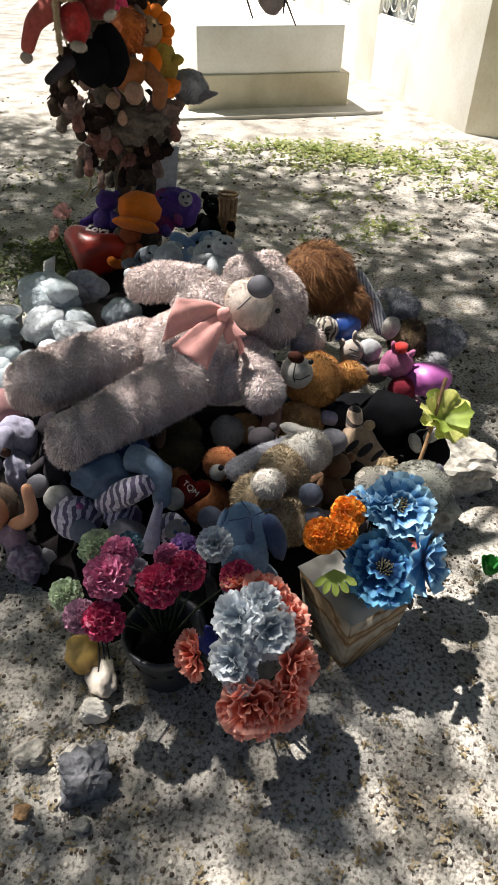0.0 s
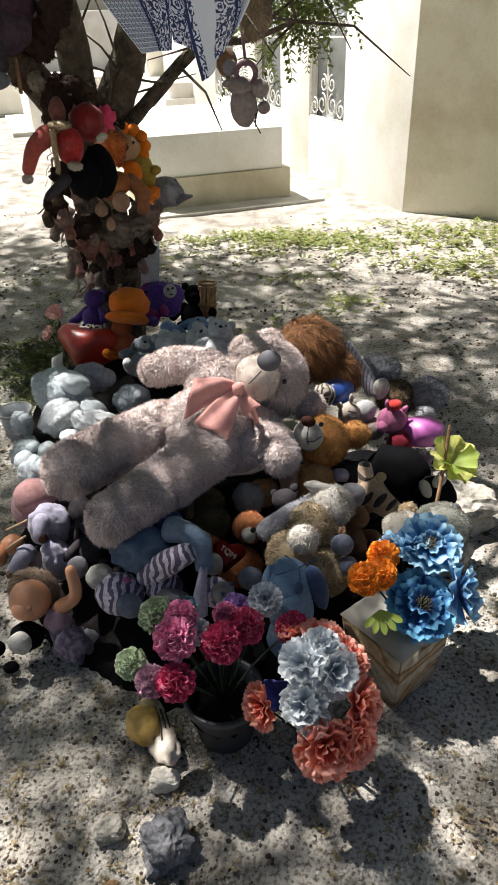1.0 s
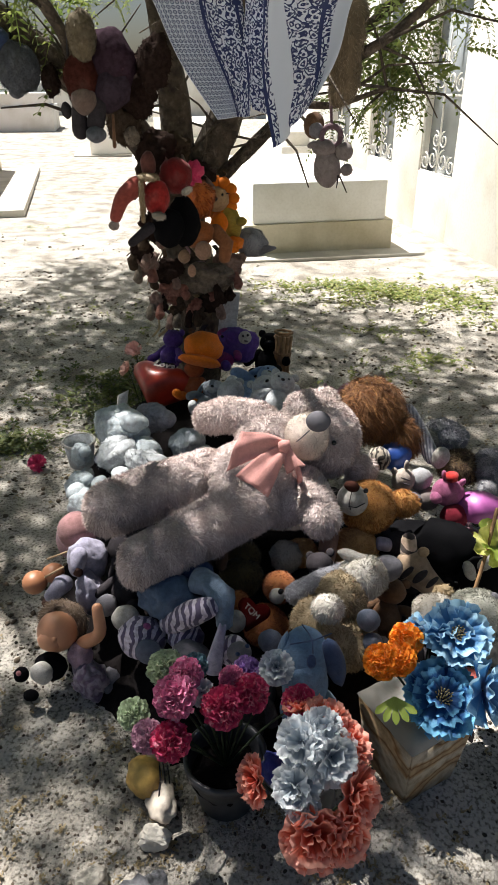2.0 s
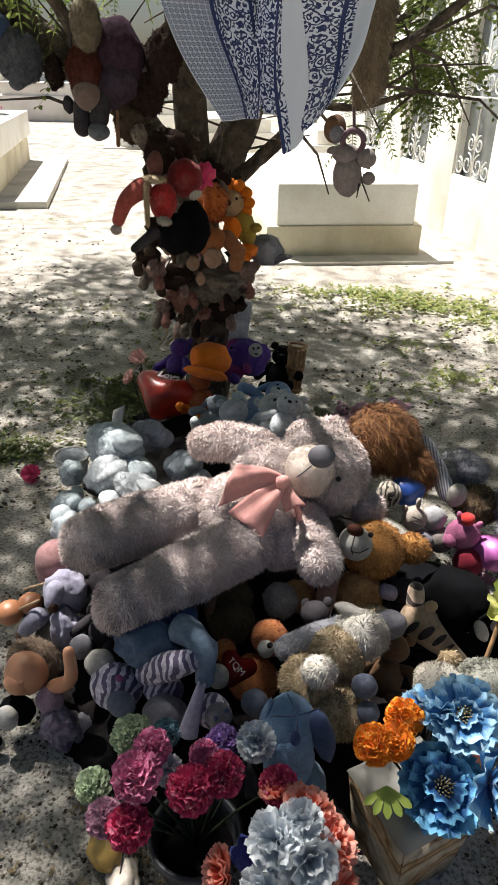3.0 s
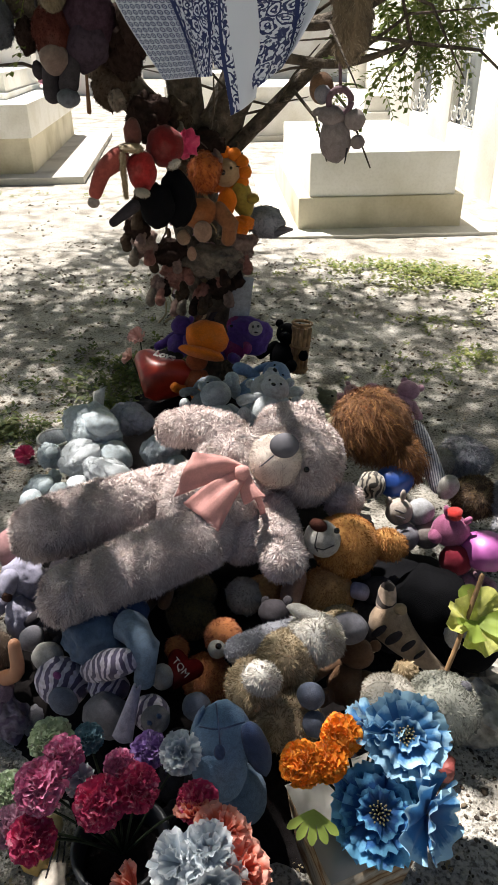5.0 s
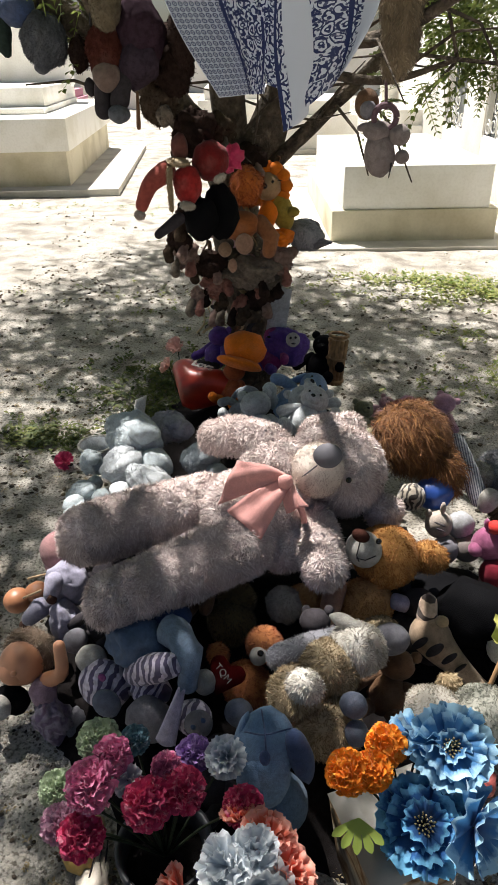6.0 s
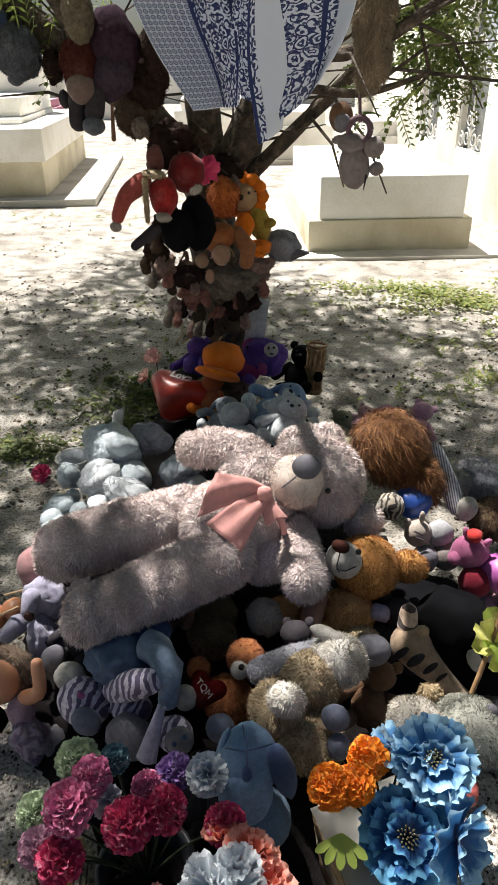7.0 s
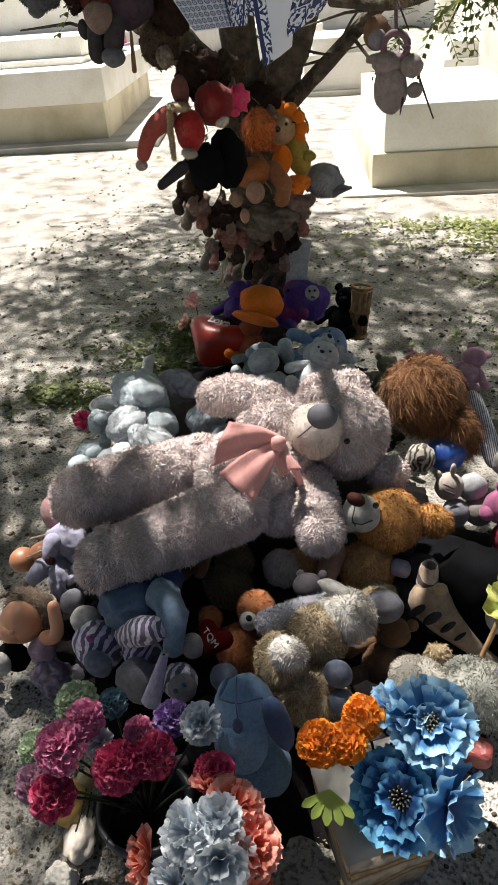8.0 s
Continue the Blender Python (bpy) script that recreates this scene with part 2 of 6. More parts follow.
def sand_mat():
    m, n, l, b = mat("sandy_ground", 0.95)
    big = tex(n, l, "ShaderNodeTexNoise", 0.8, detail=6)
    mid = tex(n, l, "ShaderNodeTexNoise", 4.5, detail=10)
    fine = tex(n, l, "ShaderNodeTexNoise", 90.0, detail=8)
    vor = tex(n, l, "ShaderNodeTexVoronoi", 130.0)
    base = colors(n, l, big.outputs["Fac"], [(0.35, (0.42, 0.39, 0.34)), (0.6, (0.54, 0.51, 0.455))])
    blot = colors(n, l, mid.outputs["Fac"], [(0.32, (0.50, 0.48, 0.45)), (0.56, (1, 1, 1))])
    grit = colors(n, l, fine.outputs["Fac"], [(0.36, (0.36, 0.34, 0.31)), (0.5, (0.93, 0.93, 0.93)), (0.7, (1.12, 1.1, 1.06))])
    c = mix(n, l, 1.0, base.outputs[0], blot.outputs[0], "MULTIPLY")
    c = mix(n, l, 1.0, c, grit.outputs[0], "MULTIPLY")
    l.new(c, b.inputs["Base Color"])
    h = n.new("ShaderNodeMath")
    h.operation = "ADD"
    l.new(fine.outputs["Fac"], h.inputs[0])
    l.new(vor.outputs["Distance"], h.inputs[1])
    bump(n, l, b, h.outputs[0], 0.8, 0.006)
    return m


def stripes_mat(a, c, scale, dist=3.0, sharp=0.06, direction="X", cut=0.5):
    m, n, l, b = mat("striped_cloth", 0.9, sheen=0.2)
    w = tex(n, l, "ShaderNodeTexWave", scale)
    w.bands_direction = direction
    w.inputs["Distortion"].default_value = dist
    w.inputs["Detail Scale"].default_value = 1.2
    d = tex(n, l, "ShaderNodeTexNoise", 70, detail=4)
    r = colors(n, l, w.outputs["Fac"], [(cut - sharp, a), (cut + sharp, c)])
    g = colors(n, l, d.outputs["Fac"], [(0.35, (0.68, 0.66, 0.64)), (0.6, (1, 1, 1))])
    l.new(mix(n, l, 1.0, r.outputs[0], g.outputs[0], "MULTIPLY"), b.inputs["Base Color"])
    bump(n, l, b, d.outputs["Fac"], 0.3, 0.003)
    return m


def leaf_mat(c, c2, rough=0.6):
    m, n, l, b = mat("leaf", rough)
    i = n.new("ShaderNodeNewGeometry")
    r = colors(n, l, i.outputs["Random Per Island"], [(0, c), (1, c2)])
    l.new(r.outputs[0], b.inputs["Base Color"])
    see_through(m, r.outputs[0], 0.45)
    return m


def bark_mat():
    m, n, l, b = mat("bark", 0.95)
    t = tex(n, l, "ShaderNodeTexNoise", 22, detail=8)
    w = tex(n, l, "ShaderNodeTexVoronoi", 45)
    r = colors(n, l, t.outputs["Fac"], [(0.3, (0.035, 0.026, 0.02)), (0.6, (0.11, 0.085, 0.06)), (0.8, (0.2, 0.165, 0.125))])
    l.new(r.outputs[0], b.inputs["Base Color"])
    bump(n, l, b, w.outputs["Distance"], 0.9, 0.012)
    return m


M_sand = sand_mat()
M_white = plaster("white_plaster", (0.88, 0.86, 0.80), (0.76, 0.73, 0.64))
# darker copy of the white plaster, for the chapel's shaded face
M_white_shaded = plaster("shaded_white_plaster", (0.74, 0.69, 0.55), (0.6, 0.53, 0.38))
M_conc = plaster("stained_concrete", (0.68, 0.62, 0.47), (0.50, 0.44, 0.30))
M_slab = plaster("slab_concrete", (0.60, 0.57, 0.50), (0.42, 0.39, 0.33))
M_pinkp = plaster("pink_plaster", (0.62, 0.30, 0.38), (0.5, 0.25, 0.3))
M_iron = smooth_mat("painted_iron", (0.75, 0.74, 0.70), 0.5, 0.2)
M_pane = smooth_mat("frosted_pane", (0.30, 0.33, 0.34), 0.25, 0.2, 3.0)
M_bark = bark_mat()
M_leaf = leaf_mat((0.12, 0.18, 0.04), (0.27, 0.31, 0.09))
M_weed = leaf_mat((0.11, 0.17, 0.03), (0.34, 0.34, 0.11))
M_dry = leaf_mat((0.25, 0.19, 0.10), (0.42, 0.34, 0.2))
M_stone = smooth_mat("limestone", (0.42, 0.39, 0.33), 0.9, 0.45, 40, 0.8)
M_greystone = smooth_mat("grey_stone", (0.19, 0.19, 0.20), 0.9, 0.6, 55, 1.0)
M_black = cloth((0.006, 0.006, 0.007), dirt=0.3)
M_nose = smooth_mat("nose_felt", (0.13, 0.125, 0.14), 0.9)
M_eye = smooth_mat("eye_plastic", (0.01, 0.01, 0.01), 0.15)
M_wood = smooth_mat("wood", (0.28, 0.16, 0.07), 0.7, 0.5, 30, 0.5)
M_skin = smooth_mat("doll_vinyl", (0.52, 0.25, 0.14), 0.45, 0.2, 10)
# near-black cloth colour that stands in for shade in the heap's gaps
M_gap_shade = cloth((0.014, 0.012, 0.012), dirt=0.8)

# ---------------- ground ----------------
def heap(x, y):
    """Height of the added mound that the toys lie on."""
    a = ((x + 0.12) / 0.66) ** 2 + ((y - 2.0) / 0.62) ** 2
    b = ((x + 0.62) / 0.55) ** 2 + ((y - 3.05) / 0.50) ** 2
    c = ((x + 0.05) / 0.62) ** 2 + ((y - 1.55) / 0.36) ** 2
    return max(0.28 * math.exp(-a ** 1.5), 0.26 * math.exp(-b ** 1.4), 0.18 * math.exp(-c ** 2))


def level(x, y):
    r = math.hypot(x, y - 2)
    rise = 0.012 * max(0, -x - 1) if r < 40 else 0.3
    if r > 14:
        return rise
    return rise + 0.022 * noise.noise((x * 0.9, y * 0.9, 0)) + 0.010 * noise.noise((x * 4, y * 4, 1)) + 0.005 * noise.noise((x * 17, y * 17, 2))


def axis(mid):
    near = [i * 0.035 for i in range(-60, 61)]
    far = [2.1 * 1.16 ** k for k in range(1, 46)]
    return [mid - f for f in reversed(far)] + [mid + n for n in near] + [mid + f for f in far]


gx, gy = axis(0.0), axis(1.8)
gv = [(x, y, level(x, y)) for y in gy for x in gx]
w = len(gx)
gf = [(j * w + i, j * w + i + 1, (j + 1) * w + i + 1, (j + 1) * w + i) for j in range(len(gy) - 1) for i in range(w - 1)]
solo("ground", (gv, gf), M_sand, "pale sandy bare earth dappled with tree shade", "ground", kind="structure")

# ---------------- tombs and the chapel ----------------
GRID = 19.0


def tomb(label, x, y, tiers, m_of, turn=GRID, head=None, z=0.0):
    """Stacked masonry blocks: each (width, depth, z0, z1, inset from front, material)."""
    t = thing("tomb", label, "tomb", pose(x, y, z, 0, 0, turn), "cemetery tombs")
    names = ["slab", "base", "upper_block", "lid", "crown_block", "top_block"]
    for k, (w_, d_, z0, z1, inset, side, mm) in enumerate(tiers):
        part(names[k], box_geo(-w_ - side, -side, inset, inset + d_, z0, z1, 0.012), mm, t)
    if head:
        w_, d_, z0, z1, off, side, mm = head
        part("headstone", box_geo(-w_ - side, -side, off, off + d_, z0, z1, 0.02), mm, t)
    return t


# origin: the front right corner of the base
tomb("white plastered grave with a stained cream base", 0.50, 7.86, [
    (2.30, 3.6, -0.05, 0.035, -0.28, -0.30, M_slab), (1.70, 3.0, 0.0, 0.345, 0.0, 0.0, M_conc), (1.50, 2.9, 0.345, 0.765, 0.03, 0.09, M_white)], None)
tomb("large tiered white grave on a concrete base", -5.33, 9.15, [
    (3.9, 5.2, -0.05, 0.14, -0.35, -0.72, M_slab), (2.8, 4.6, 0.1, 0.60, 0.0, 0.0, M_conc), (2.95, 4.7, 0.60, 1.02, -0.06, -0.06, M_white),
    (2.4, 3.0, 1.02, 1.10, 0.75, 0.38, M_white), (2.3, 2.8, 1.10, 1.36, 1.05, 0.42, M_white)], None, turn=22,
    head=(2.2, 0.5, 1.3, 2.2, 3.4, 0.4, M_white))
tomb("low white grave behind the tree", -2.1, 14.5, [(2.6, 3.4, -0.05, 0.12, -0.2, -0.2, M_slab), (1.9, 2.8, 0.1, 0.7, 0, 0.1, M_white), (1.6, 2.5, 0.7, 0.95, 0.1, 0.25, M_white)], None)
tomb("white grave with a plain headstone", 0.2, 14.0, [(2.2, 3.2, -0.05, 0.1, -0.2, -0.2, M_slab), (1.7, 2.6, 0.1, 0.6, 0, 0, M_white), (1.5, 2.4, 0.6, 0.85, 0.1, 0.1, M_white)], None, head=(1.3, 0.3, 0.8, 1.9, 2.2, 0.2, M_white))
tomb("long white grave in full sun", -4.6, 17.5, [(2.6, 3.2, -0.05, 0.1, -0.2, -0.2, M_slab), (2.0, 2.7, 0.1, 0.8, 0, 0, M_white), (1.7, 2.4, 0.8, 1.05, 0.1, 0.15, M_white)], None, head=(1.6, 0.4, 1.0, 1.7, 2.0, 0.2, M_white))
tomb("small pink painted grave", -10.6, 18.0, [(2.4, 2.4, -0.05, 0.1, -0.2, -0.2, M_slab), (2.0, 2.0, 0.1, 0.75, 0, 0, M_pinkp), (1.8, 1.8, 0.75, 0.95, 0.1, 0.1, M_pinkp)], None)
tomb("white grave far off by the path", -10.5, 24.0, [(3.4, 3.2, -0.05, 0.1, -0.2, -0.2, M_slab), (3.0, 2.7, 0.1, 0.9, 0, 0, M_white), (2.6, 2.4, 0.9, 1.3, 0.1, 0.15, M_white)], None, head=(2.0, 0.4, 1.2, 2.4, 2.0, 0.3, M_white))

# chapel: long wall with grilled windows, then a slanting shaded face
CH = thing("chapel", "white plastered chapel with tall grilled windows", "building", pose(1.62, 7.10, 0, 0, 0, 21))
SILL, TOP, TH = 0.71, 2.75, 0.16
WIN = [(1.35, 2.25), (3.12, 4.02), (4.9, 5.8)]
edge = [-0.0] + [k for w2 in WIN for k in w2] + [9.0]
for k in range(0, len(edge), 2):
    part("wall", box_geo(0, TH, edge[k], edge[k + 1], -0.1, 3.6, 0.004), M_white, CH)
for a, b2 in WIN:
    part("wall", box_geo(0, TH, a, b2, -0.1, SILL, 0.004), M_white, CH)
    part("wall", box_geo(0, TH, a, b2, TOP, 3.6, 0.004), M_white, CH)


def scroll(cx, cz, r, turns=1.4, sgn=1, start=0.0):
    pts = []
    for i in range(26):
        t = i / 25
        a = start + sgn * t * turns * 2 * math.pi
        q = r * (1 - 0.72 * t)
        pts.append((0, cx + q * math.cos(a), cz + q * math.sin(a)))
    return tube(pts, [0.009] * 26, 6, False)


for a, b2 in WIN:
    win = part("window", box_geo(TH * 0.7, TH * 0.8, a, b2, SILL, TOP, 0), M_pane, CH, "grey frosted pane behind a scrolled white grille")
    gr = []
    mid = (a + b2) / 2
    for yy in (a + 0.02, mid, b2 - 0.02):
        gr.append(tube([(0.02, yy, SILL), (0.02, yy, TOP)], [0.011] * 2, 6, False))
    for zz in (SILL + 0.012, SILL + 0.85, TOP - 0.02):
        gr.append(tube([(0.02, a, zz), (0.02, b2, zz)], [0.011] * 2, 6, False))
    part("grille", join(*gr), M_iron, win, "white painted iron bars")
    sc = []
    for base in (SILL + 0.02, SILL + 0.87):
        for s in (-1, 1):
            for cy, cz, r in ((0.10, 0.36, 0.095), (0.13, 0.14, 0.12), (0.33, 0.10, 0.10)):
                sc.append(moved(scroll(0, 0, r, 1.35, s, math.pi / 2), pose(0.02, mid + s * cy, base + cz)))
    for g_ in sc:
        part("scroll", g_, M_iron, win, "curled iron scroll")
# slanting face, shade put into its darker plaster, and the block's rest
part("wall", moved(box_geo(0, 4.5, 0, TH, -0.1, 3.6, 0.004), pose(0.0, 0.0, 0, 0, 0, -52)), M_white_shaded, CH, "end wall in plaster darkened for its shaded side")
part("wall", box_geo(2.6, 2.8, -3.4, 9.0, -0.1, 3.6, 0.004), M_white, CH)
part("roof", box_geo(-0.15, 3.0, -0.2, 9.2, 3.6, 3.8, 0.02), M_conc, CH)

# low white boundary wall far behind
far = thing("boundary_wall", "long whitewashed cemetery wall in the distance", "wall", pose(0, 0, 0), kind="structure")
part("wall", box_geo(-40, 30, 34, 34.3, -0.1, 2.4, 0.02), M_white, far)

# ---------------- the tree ----------------
tree = thing("tree", "small feathery-leaved tree hung with old toys", "tree", pose(-0.78, 3.6, 0))
O = Vector((-0.78, 3.6, 0))


def limb(pts, r0, r1, lump=0.16, seg=12):
    p = smooth_path([Vector(q) - O for q in pts], 7)
    return tube(p, ramp(r0, r1, len(p)), seg, True, lump)


BOUGHS = [
    ([(-0.80, 3.62, -0.05), (-0.74, 3.60, 0.5), (-0.80, 3.56, 1.0), (-0.80, 3.52, 1.35)], 0.125, 0.12),
    ([(-0.80, 3.54, 1.2), (-0.92, 3.25, 1.52), (-1.05, 2.95, 1.75), (-1.55, 2.75, 2.15), (-2.3, 2.6, 2.7)], 0.085, 0.035),
    ([(-0.80, 3.54, 1.25), (-0.78, 3.40, 1.65), (-0.80, 3.25, 2.1), (-0.95, 3.1, 2.8)], 0.085, 0.04),
    ([(-0.76, 3.54, 1.25), (-0.58, 3.50, 1.52), (-0.45, 3.40, 1.85), (-0.30, 3.25, 2.3), (-0.1, 3.0, 2.9)], 0.10, 0.04),
    ([(-0.62, 3.50, 1.28), (-0.40, 3.50, 1.48), (-0.18, 3.50, 1.68), (0.10, 3.50, 1.95), (0.7, 3.6, 2.4)], 0.035, 0.02),
    ([(-1.05, 2.95, 1.75), (-1.05, 2.70, 1.98), (-1.3, 2.3, 2.5)], 0.03, 0.015),
    ([(-0.95, 3.2, 1.55), (-1.25, 3.0, 1.80), (-1.45, 2.7, 2.0)], 0.025, 0.014),
    ([(-0.4, 3.3, 1.95), (-0.15, 2.9, 1.78), (0.15, 2.75, 1.86), (0.45, 2.7, 2.1)], 0.03, 0.012),
    ([(-0.25, 3.0, 1.68), (-0.02, 2.97, 1.66), (0.2, 3.0, 1.72)], 0.018, 0.008),
    ([(-0.9, 3.1, 2.3), (-0.6, 2.6, 2.15), (-0.4, 2.3, 2.02), (-0.1, 2.3, 2.0), (0.1, 2.5, 2.0)], 0.03, 0.012),
]
part("trunk", limb(*BOUGHS[0], seg=16), M_bark, tree)
for L in BOUGHS[1:]:
    part("limb", limb(*L), M_bark, tree)
# thin bare twigs
tw = []
for k in range(46):
    L = R.choice(BOUGHS[1:])
    q = Vector(R.choice(L[0][1:])) - O
    d = Vector((R.uniform(-1, 1), R.uniform(-0.8, 0.5), R.uniform(-0.3, 0.8))).normalized()
    n = R.uniform(0.25, 0.6)
    tw.append(tube([q, q + d * n * 0.5 + Vector((0, 0, R.uniform(-.05, .05))), q + d * n + Vector((0, 0, R.uniform(-.15, .05)))], [0.007, 0.005, 0.002], 5, False))
for a, b2 in (((-0.2, 3.45, 1.62), (0.06, 3.3, 1.28)), ((-0.3, 3.45, 1.55), (-0.12, 3.3, 1.3)), ((-0.68, 3.4, 1.3), (-0.6, 3.3, 1.62)), ((-0.7, 3.4, 1.45), (-0.52, 3.35, 1.6)), ((-0.72, 3.35, 1.2), (-0.98, 3.1, 1.0)), ((-1.05, 2.9, 1.62), (-1.3, 2.7, 1.66))):
    a, b2 = Vector(a) - O, Vector(b2) - O
    tw.append(tube([a, (a + b2) / 2 + Vector((0.02, 0, 0.03)), b2], [0.008, 0.006, 0.003], 5, False))
for g_ in tw:
    part("twig", g_, M_bark, tree)


def frond(n=9, size=0.16, leaf=0.026):
    """A feathery leaf: pairs of narrow leaflets along a drooping rib."""
    vs, fs = [], []
    for i in range(n):
        t = (i + 1) / n
        x, z = t * size, -0.35 * size * t * t
        for s in (-1, 1):
            k = len(vs)
            l = leaf * (1.1 - 0.55 * t)
            vs += [(x - 0.003, 0, z), (x - 0.004, s * l * 0.5, z - 0.002), (x + 0.008, s * l, z - 0.006), (x + 0.010, s * l * 0.5, z)]
            fs.append((k, k + 1, k + 2, k + 3))
    k = len(vs)
    vs += [(0, -0.0015, 0), (0, 0.0015, 0), (size, 0.001, -0.35 * size), (size, -0.001, -0.35 * size)]
    fs.append((k, k + 1, k + 2, k + 3))
    return np.array(vs), fs


FV, FF = frond()


def foliage(clusters):
    """Fronds scattered round the centres (place, spread, count, scale)."""
    vs, fs, n = [], [], 0
    for c, s, cnt, sc in clusters:
        for _ in range(cnt):
            o = np.array(c) + rng.normal(size=3) * np.array(s)
            e = np.array(Euler((R.uniform(-0.7, 0.7), R.uniform(-0.5, 1.0), R.uniform(0, 6.28))).to_matrix())
            p = (FV * sc * R.uniform(0.7, 1.3)) @ e.T + o
            vs.append(p)
            fs.extend(tuple(i + n for i in f) for f in FF)
            n += len(FV)
    return np.concatenate(vs).tolist(), fs


cl = []
while len(cl) < 215:
    # unseen crown clumps in a low wide dome, thinned to let sun through
    a, rr = R.uniform(0, 6.283), math.sqrt(R.random())
    x, y = -1.35 + 2.7 * rr * math.cos(a), 3.5 + 3.0 * rr * math.sin(a)
    z = 2.75 + 0.9 * (1 - rr * rr) + R.uniform(-0.3, 0.5)
    if math.hypot((x + 1.25) / 1.1, (y - 2.75) / 0.85) < 1 and R.random() < 0.90:
        continue
    if math.hypot((x + 1.6) / 0.65, (y - 3.75) / 0.55) < 1 and R.random() < 0.8:
        continue
    if y < 1.95 and R.random() < 0.85:
        continue
    if y > 5.2 and x > -1.0 and R.random() < 0.6:
        continue
    cl.append((Vector((x, y, z)) - O, (0.30, 0.30, 0.12), 30, 1.45))
# more out-of-view clumps, added to shade heap front, foreground and left ground
for k in range(6):
    cl.append((Vector((R.uniform(-2.0, -1.0), R.uniform(1.95, 2.3), R.uniform(2.8, 3.2))) - O, (0.15, 0.10, 0.08), 34, 1.5))
for k in range(14):
    cl.append((Vector((R.uniform(-2.3, -0.6), R.uniform(0.9, 1.7), R.uniform(2.8, 3.3))) - O, (0.10, 0.10, 0.07), 30, 1.5))
for k in range(60):
    cl.append((Vector((R.uniform(-4.3, -2.3), R.uniform(4.6, 7.4), R.uniform(2.9, 3.6))) - O, (0.28, 0.28, 0.12), 30, 1.5))
tips = [Vector(L[0][-1]) - O for L in BOUGHS[1:]] + [Vector((-1.5, 3.9, 2.5)) - O, Vector((-0.9, 4.2, 2.6)) - O]
tips_in = [Vector((-0.95, 3.1, 2.8)) - O, Vector((-0.9, 3.3, 2.2)) - O]
for a, b2 in zip(tips_in, tips[-2:]):
    part("limb", tube([a, (a + b2) / 2 + Vector((0, 0, 0.08)), b2], [0.04, 0.035, 0.028], 8, True, 0.15), M_bark, tree)
for c, *_ in cl[::3]:
    q = min(tips, key=lambda p_: (p_ - c).length)
    part("bough", tube([q, (q + c) / 2 + Vector((R.uniform(-.1, .1), R.uniform(-.1, .1), 0.12)), c], [0.022, 0.014, 0.005], 6, False), M_bark, tree)
part("crown", foliage(cl), M_leaf, tree, "sparse feathery green leaves")
low = [((0.2, 3.3, 1.86), (0.10, 0.12, 0.08), 77, 1.35), ((0.34, 3.3, 1.95), (0.11, 0.12, 0.1), 40, 1.25), ((0.38, 3.1, 2.1), (0.12, 0.15, 0.1), 40, 1.25), ((0.26, 3.2, 1.76), (0.07, 0.07, 0.05), 22, 1.2), ((0.0, 3.1, 1.64), (0.08, 0.1, 0.03), 9, 1.2), ((-1.2, 2.9, 2.05), (0.12, 0.12, 0.1), 55, 1.35)]
part("low_leaves", foliage([(Vector(c) - O, s, n, k) for c, s, n, k in low]), M_leaf, tree)

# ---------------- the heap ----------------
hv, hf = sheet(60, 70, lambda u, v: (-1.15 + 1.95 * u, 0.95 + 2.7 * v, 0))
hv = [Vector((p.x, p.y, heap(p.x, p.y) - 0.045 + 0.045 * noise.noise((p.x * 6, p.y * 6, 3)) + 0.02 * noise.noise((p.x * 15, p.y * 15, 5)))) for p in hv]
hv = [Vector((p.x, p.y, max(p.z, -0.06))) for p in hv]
# added filler mound; its black plays the shade seen between the toys
solo("toy_heap", (hv, hf), M_gap_shade, "lumpy near-black mound standing in for shade between the toys", "heap", kind="stuff")

# ---------------- the big bear ----------------
M_bear = pile((0.68, 0.57, 0.54), (0.88, 0.80, 0.78))
M_muz = pile((0.68, 0.57, 0.49), (0.80, 0.71, 0.63))
M_bow = cloth((0.82, 0.40, 0.36), 0.7, 700, 0.2)
bear = thing("teddy_bear", "huge pale pinkish-beige shaggy teddy bear lying on the heap", "teddy bear", pose(-0.15, 1.95, 0.4))
BO = Vector((-0.15, 1.95, 0.4))


def bfur(geo, dens=115000, ln=0.021, wd=0.0028, comb=(0, -0.15, -0.35), wild=1.3):
    return furry(geo, dens, ln, wd, comb=comb, wild=wild, stand=0.6, droop=0.3)


part("body", bfur(join(blob(Vector((-0.177, 1.930, 0.546)) - BO, (0.175, 0.135, 0.115), (0, -6, 25), 0.05))), M_bear, bear)
part("chest", bfur(blob(Vector((-0.130, 2.050, 0.614)) - BO, (0.13, 0.10, 0.10), (0, -6, 25), 0.05)), M_bear, bear)
head = part("head", bfur(blob(Vector((0.055, 2.120, 0.603)) - BO, (0.128, 0.128, 0.146), (-15, -12, 10), 0.04)), M_bear, bear)
part("brow", bfur(blob(Vector((-0.010, 2.150, 0.686)) - BO, (0.085, 0.09, 0.075), (0, 0, 0), 0.04)), M_bear, head)
part("belly", bfur(blob(Vector((-0.073, 1.880, 0.454)) - BO, (0.09, 0.08, 0.075), (0, 0, 0), 0.04)), M_bear, bear)
muz = part("muzzle", bfur(blob(Vector((0.000, 2.000, 0.663)) - BO, (0.080, 0.078, 0.084), (-20, 0, -15), 0.03), 110000, 0.009, 0.0024), M_muz, head, "paler short-haired muzzle")
part("nose", blob(Vector((0.041, 1.937, 0.757)) - BO, (0.042, 0.017, 0.036), (-32, 0, 12), 0.02, 3), M_nose, muz, "grey felt nose")
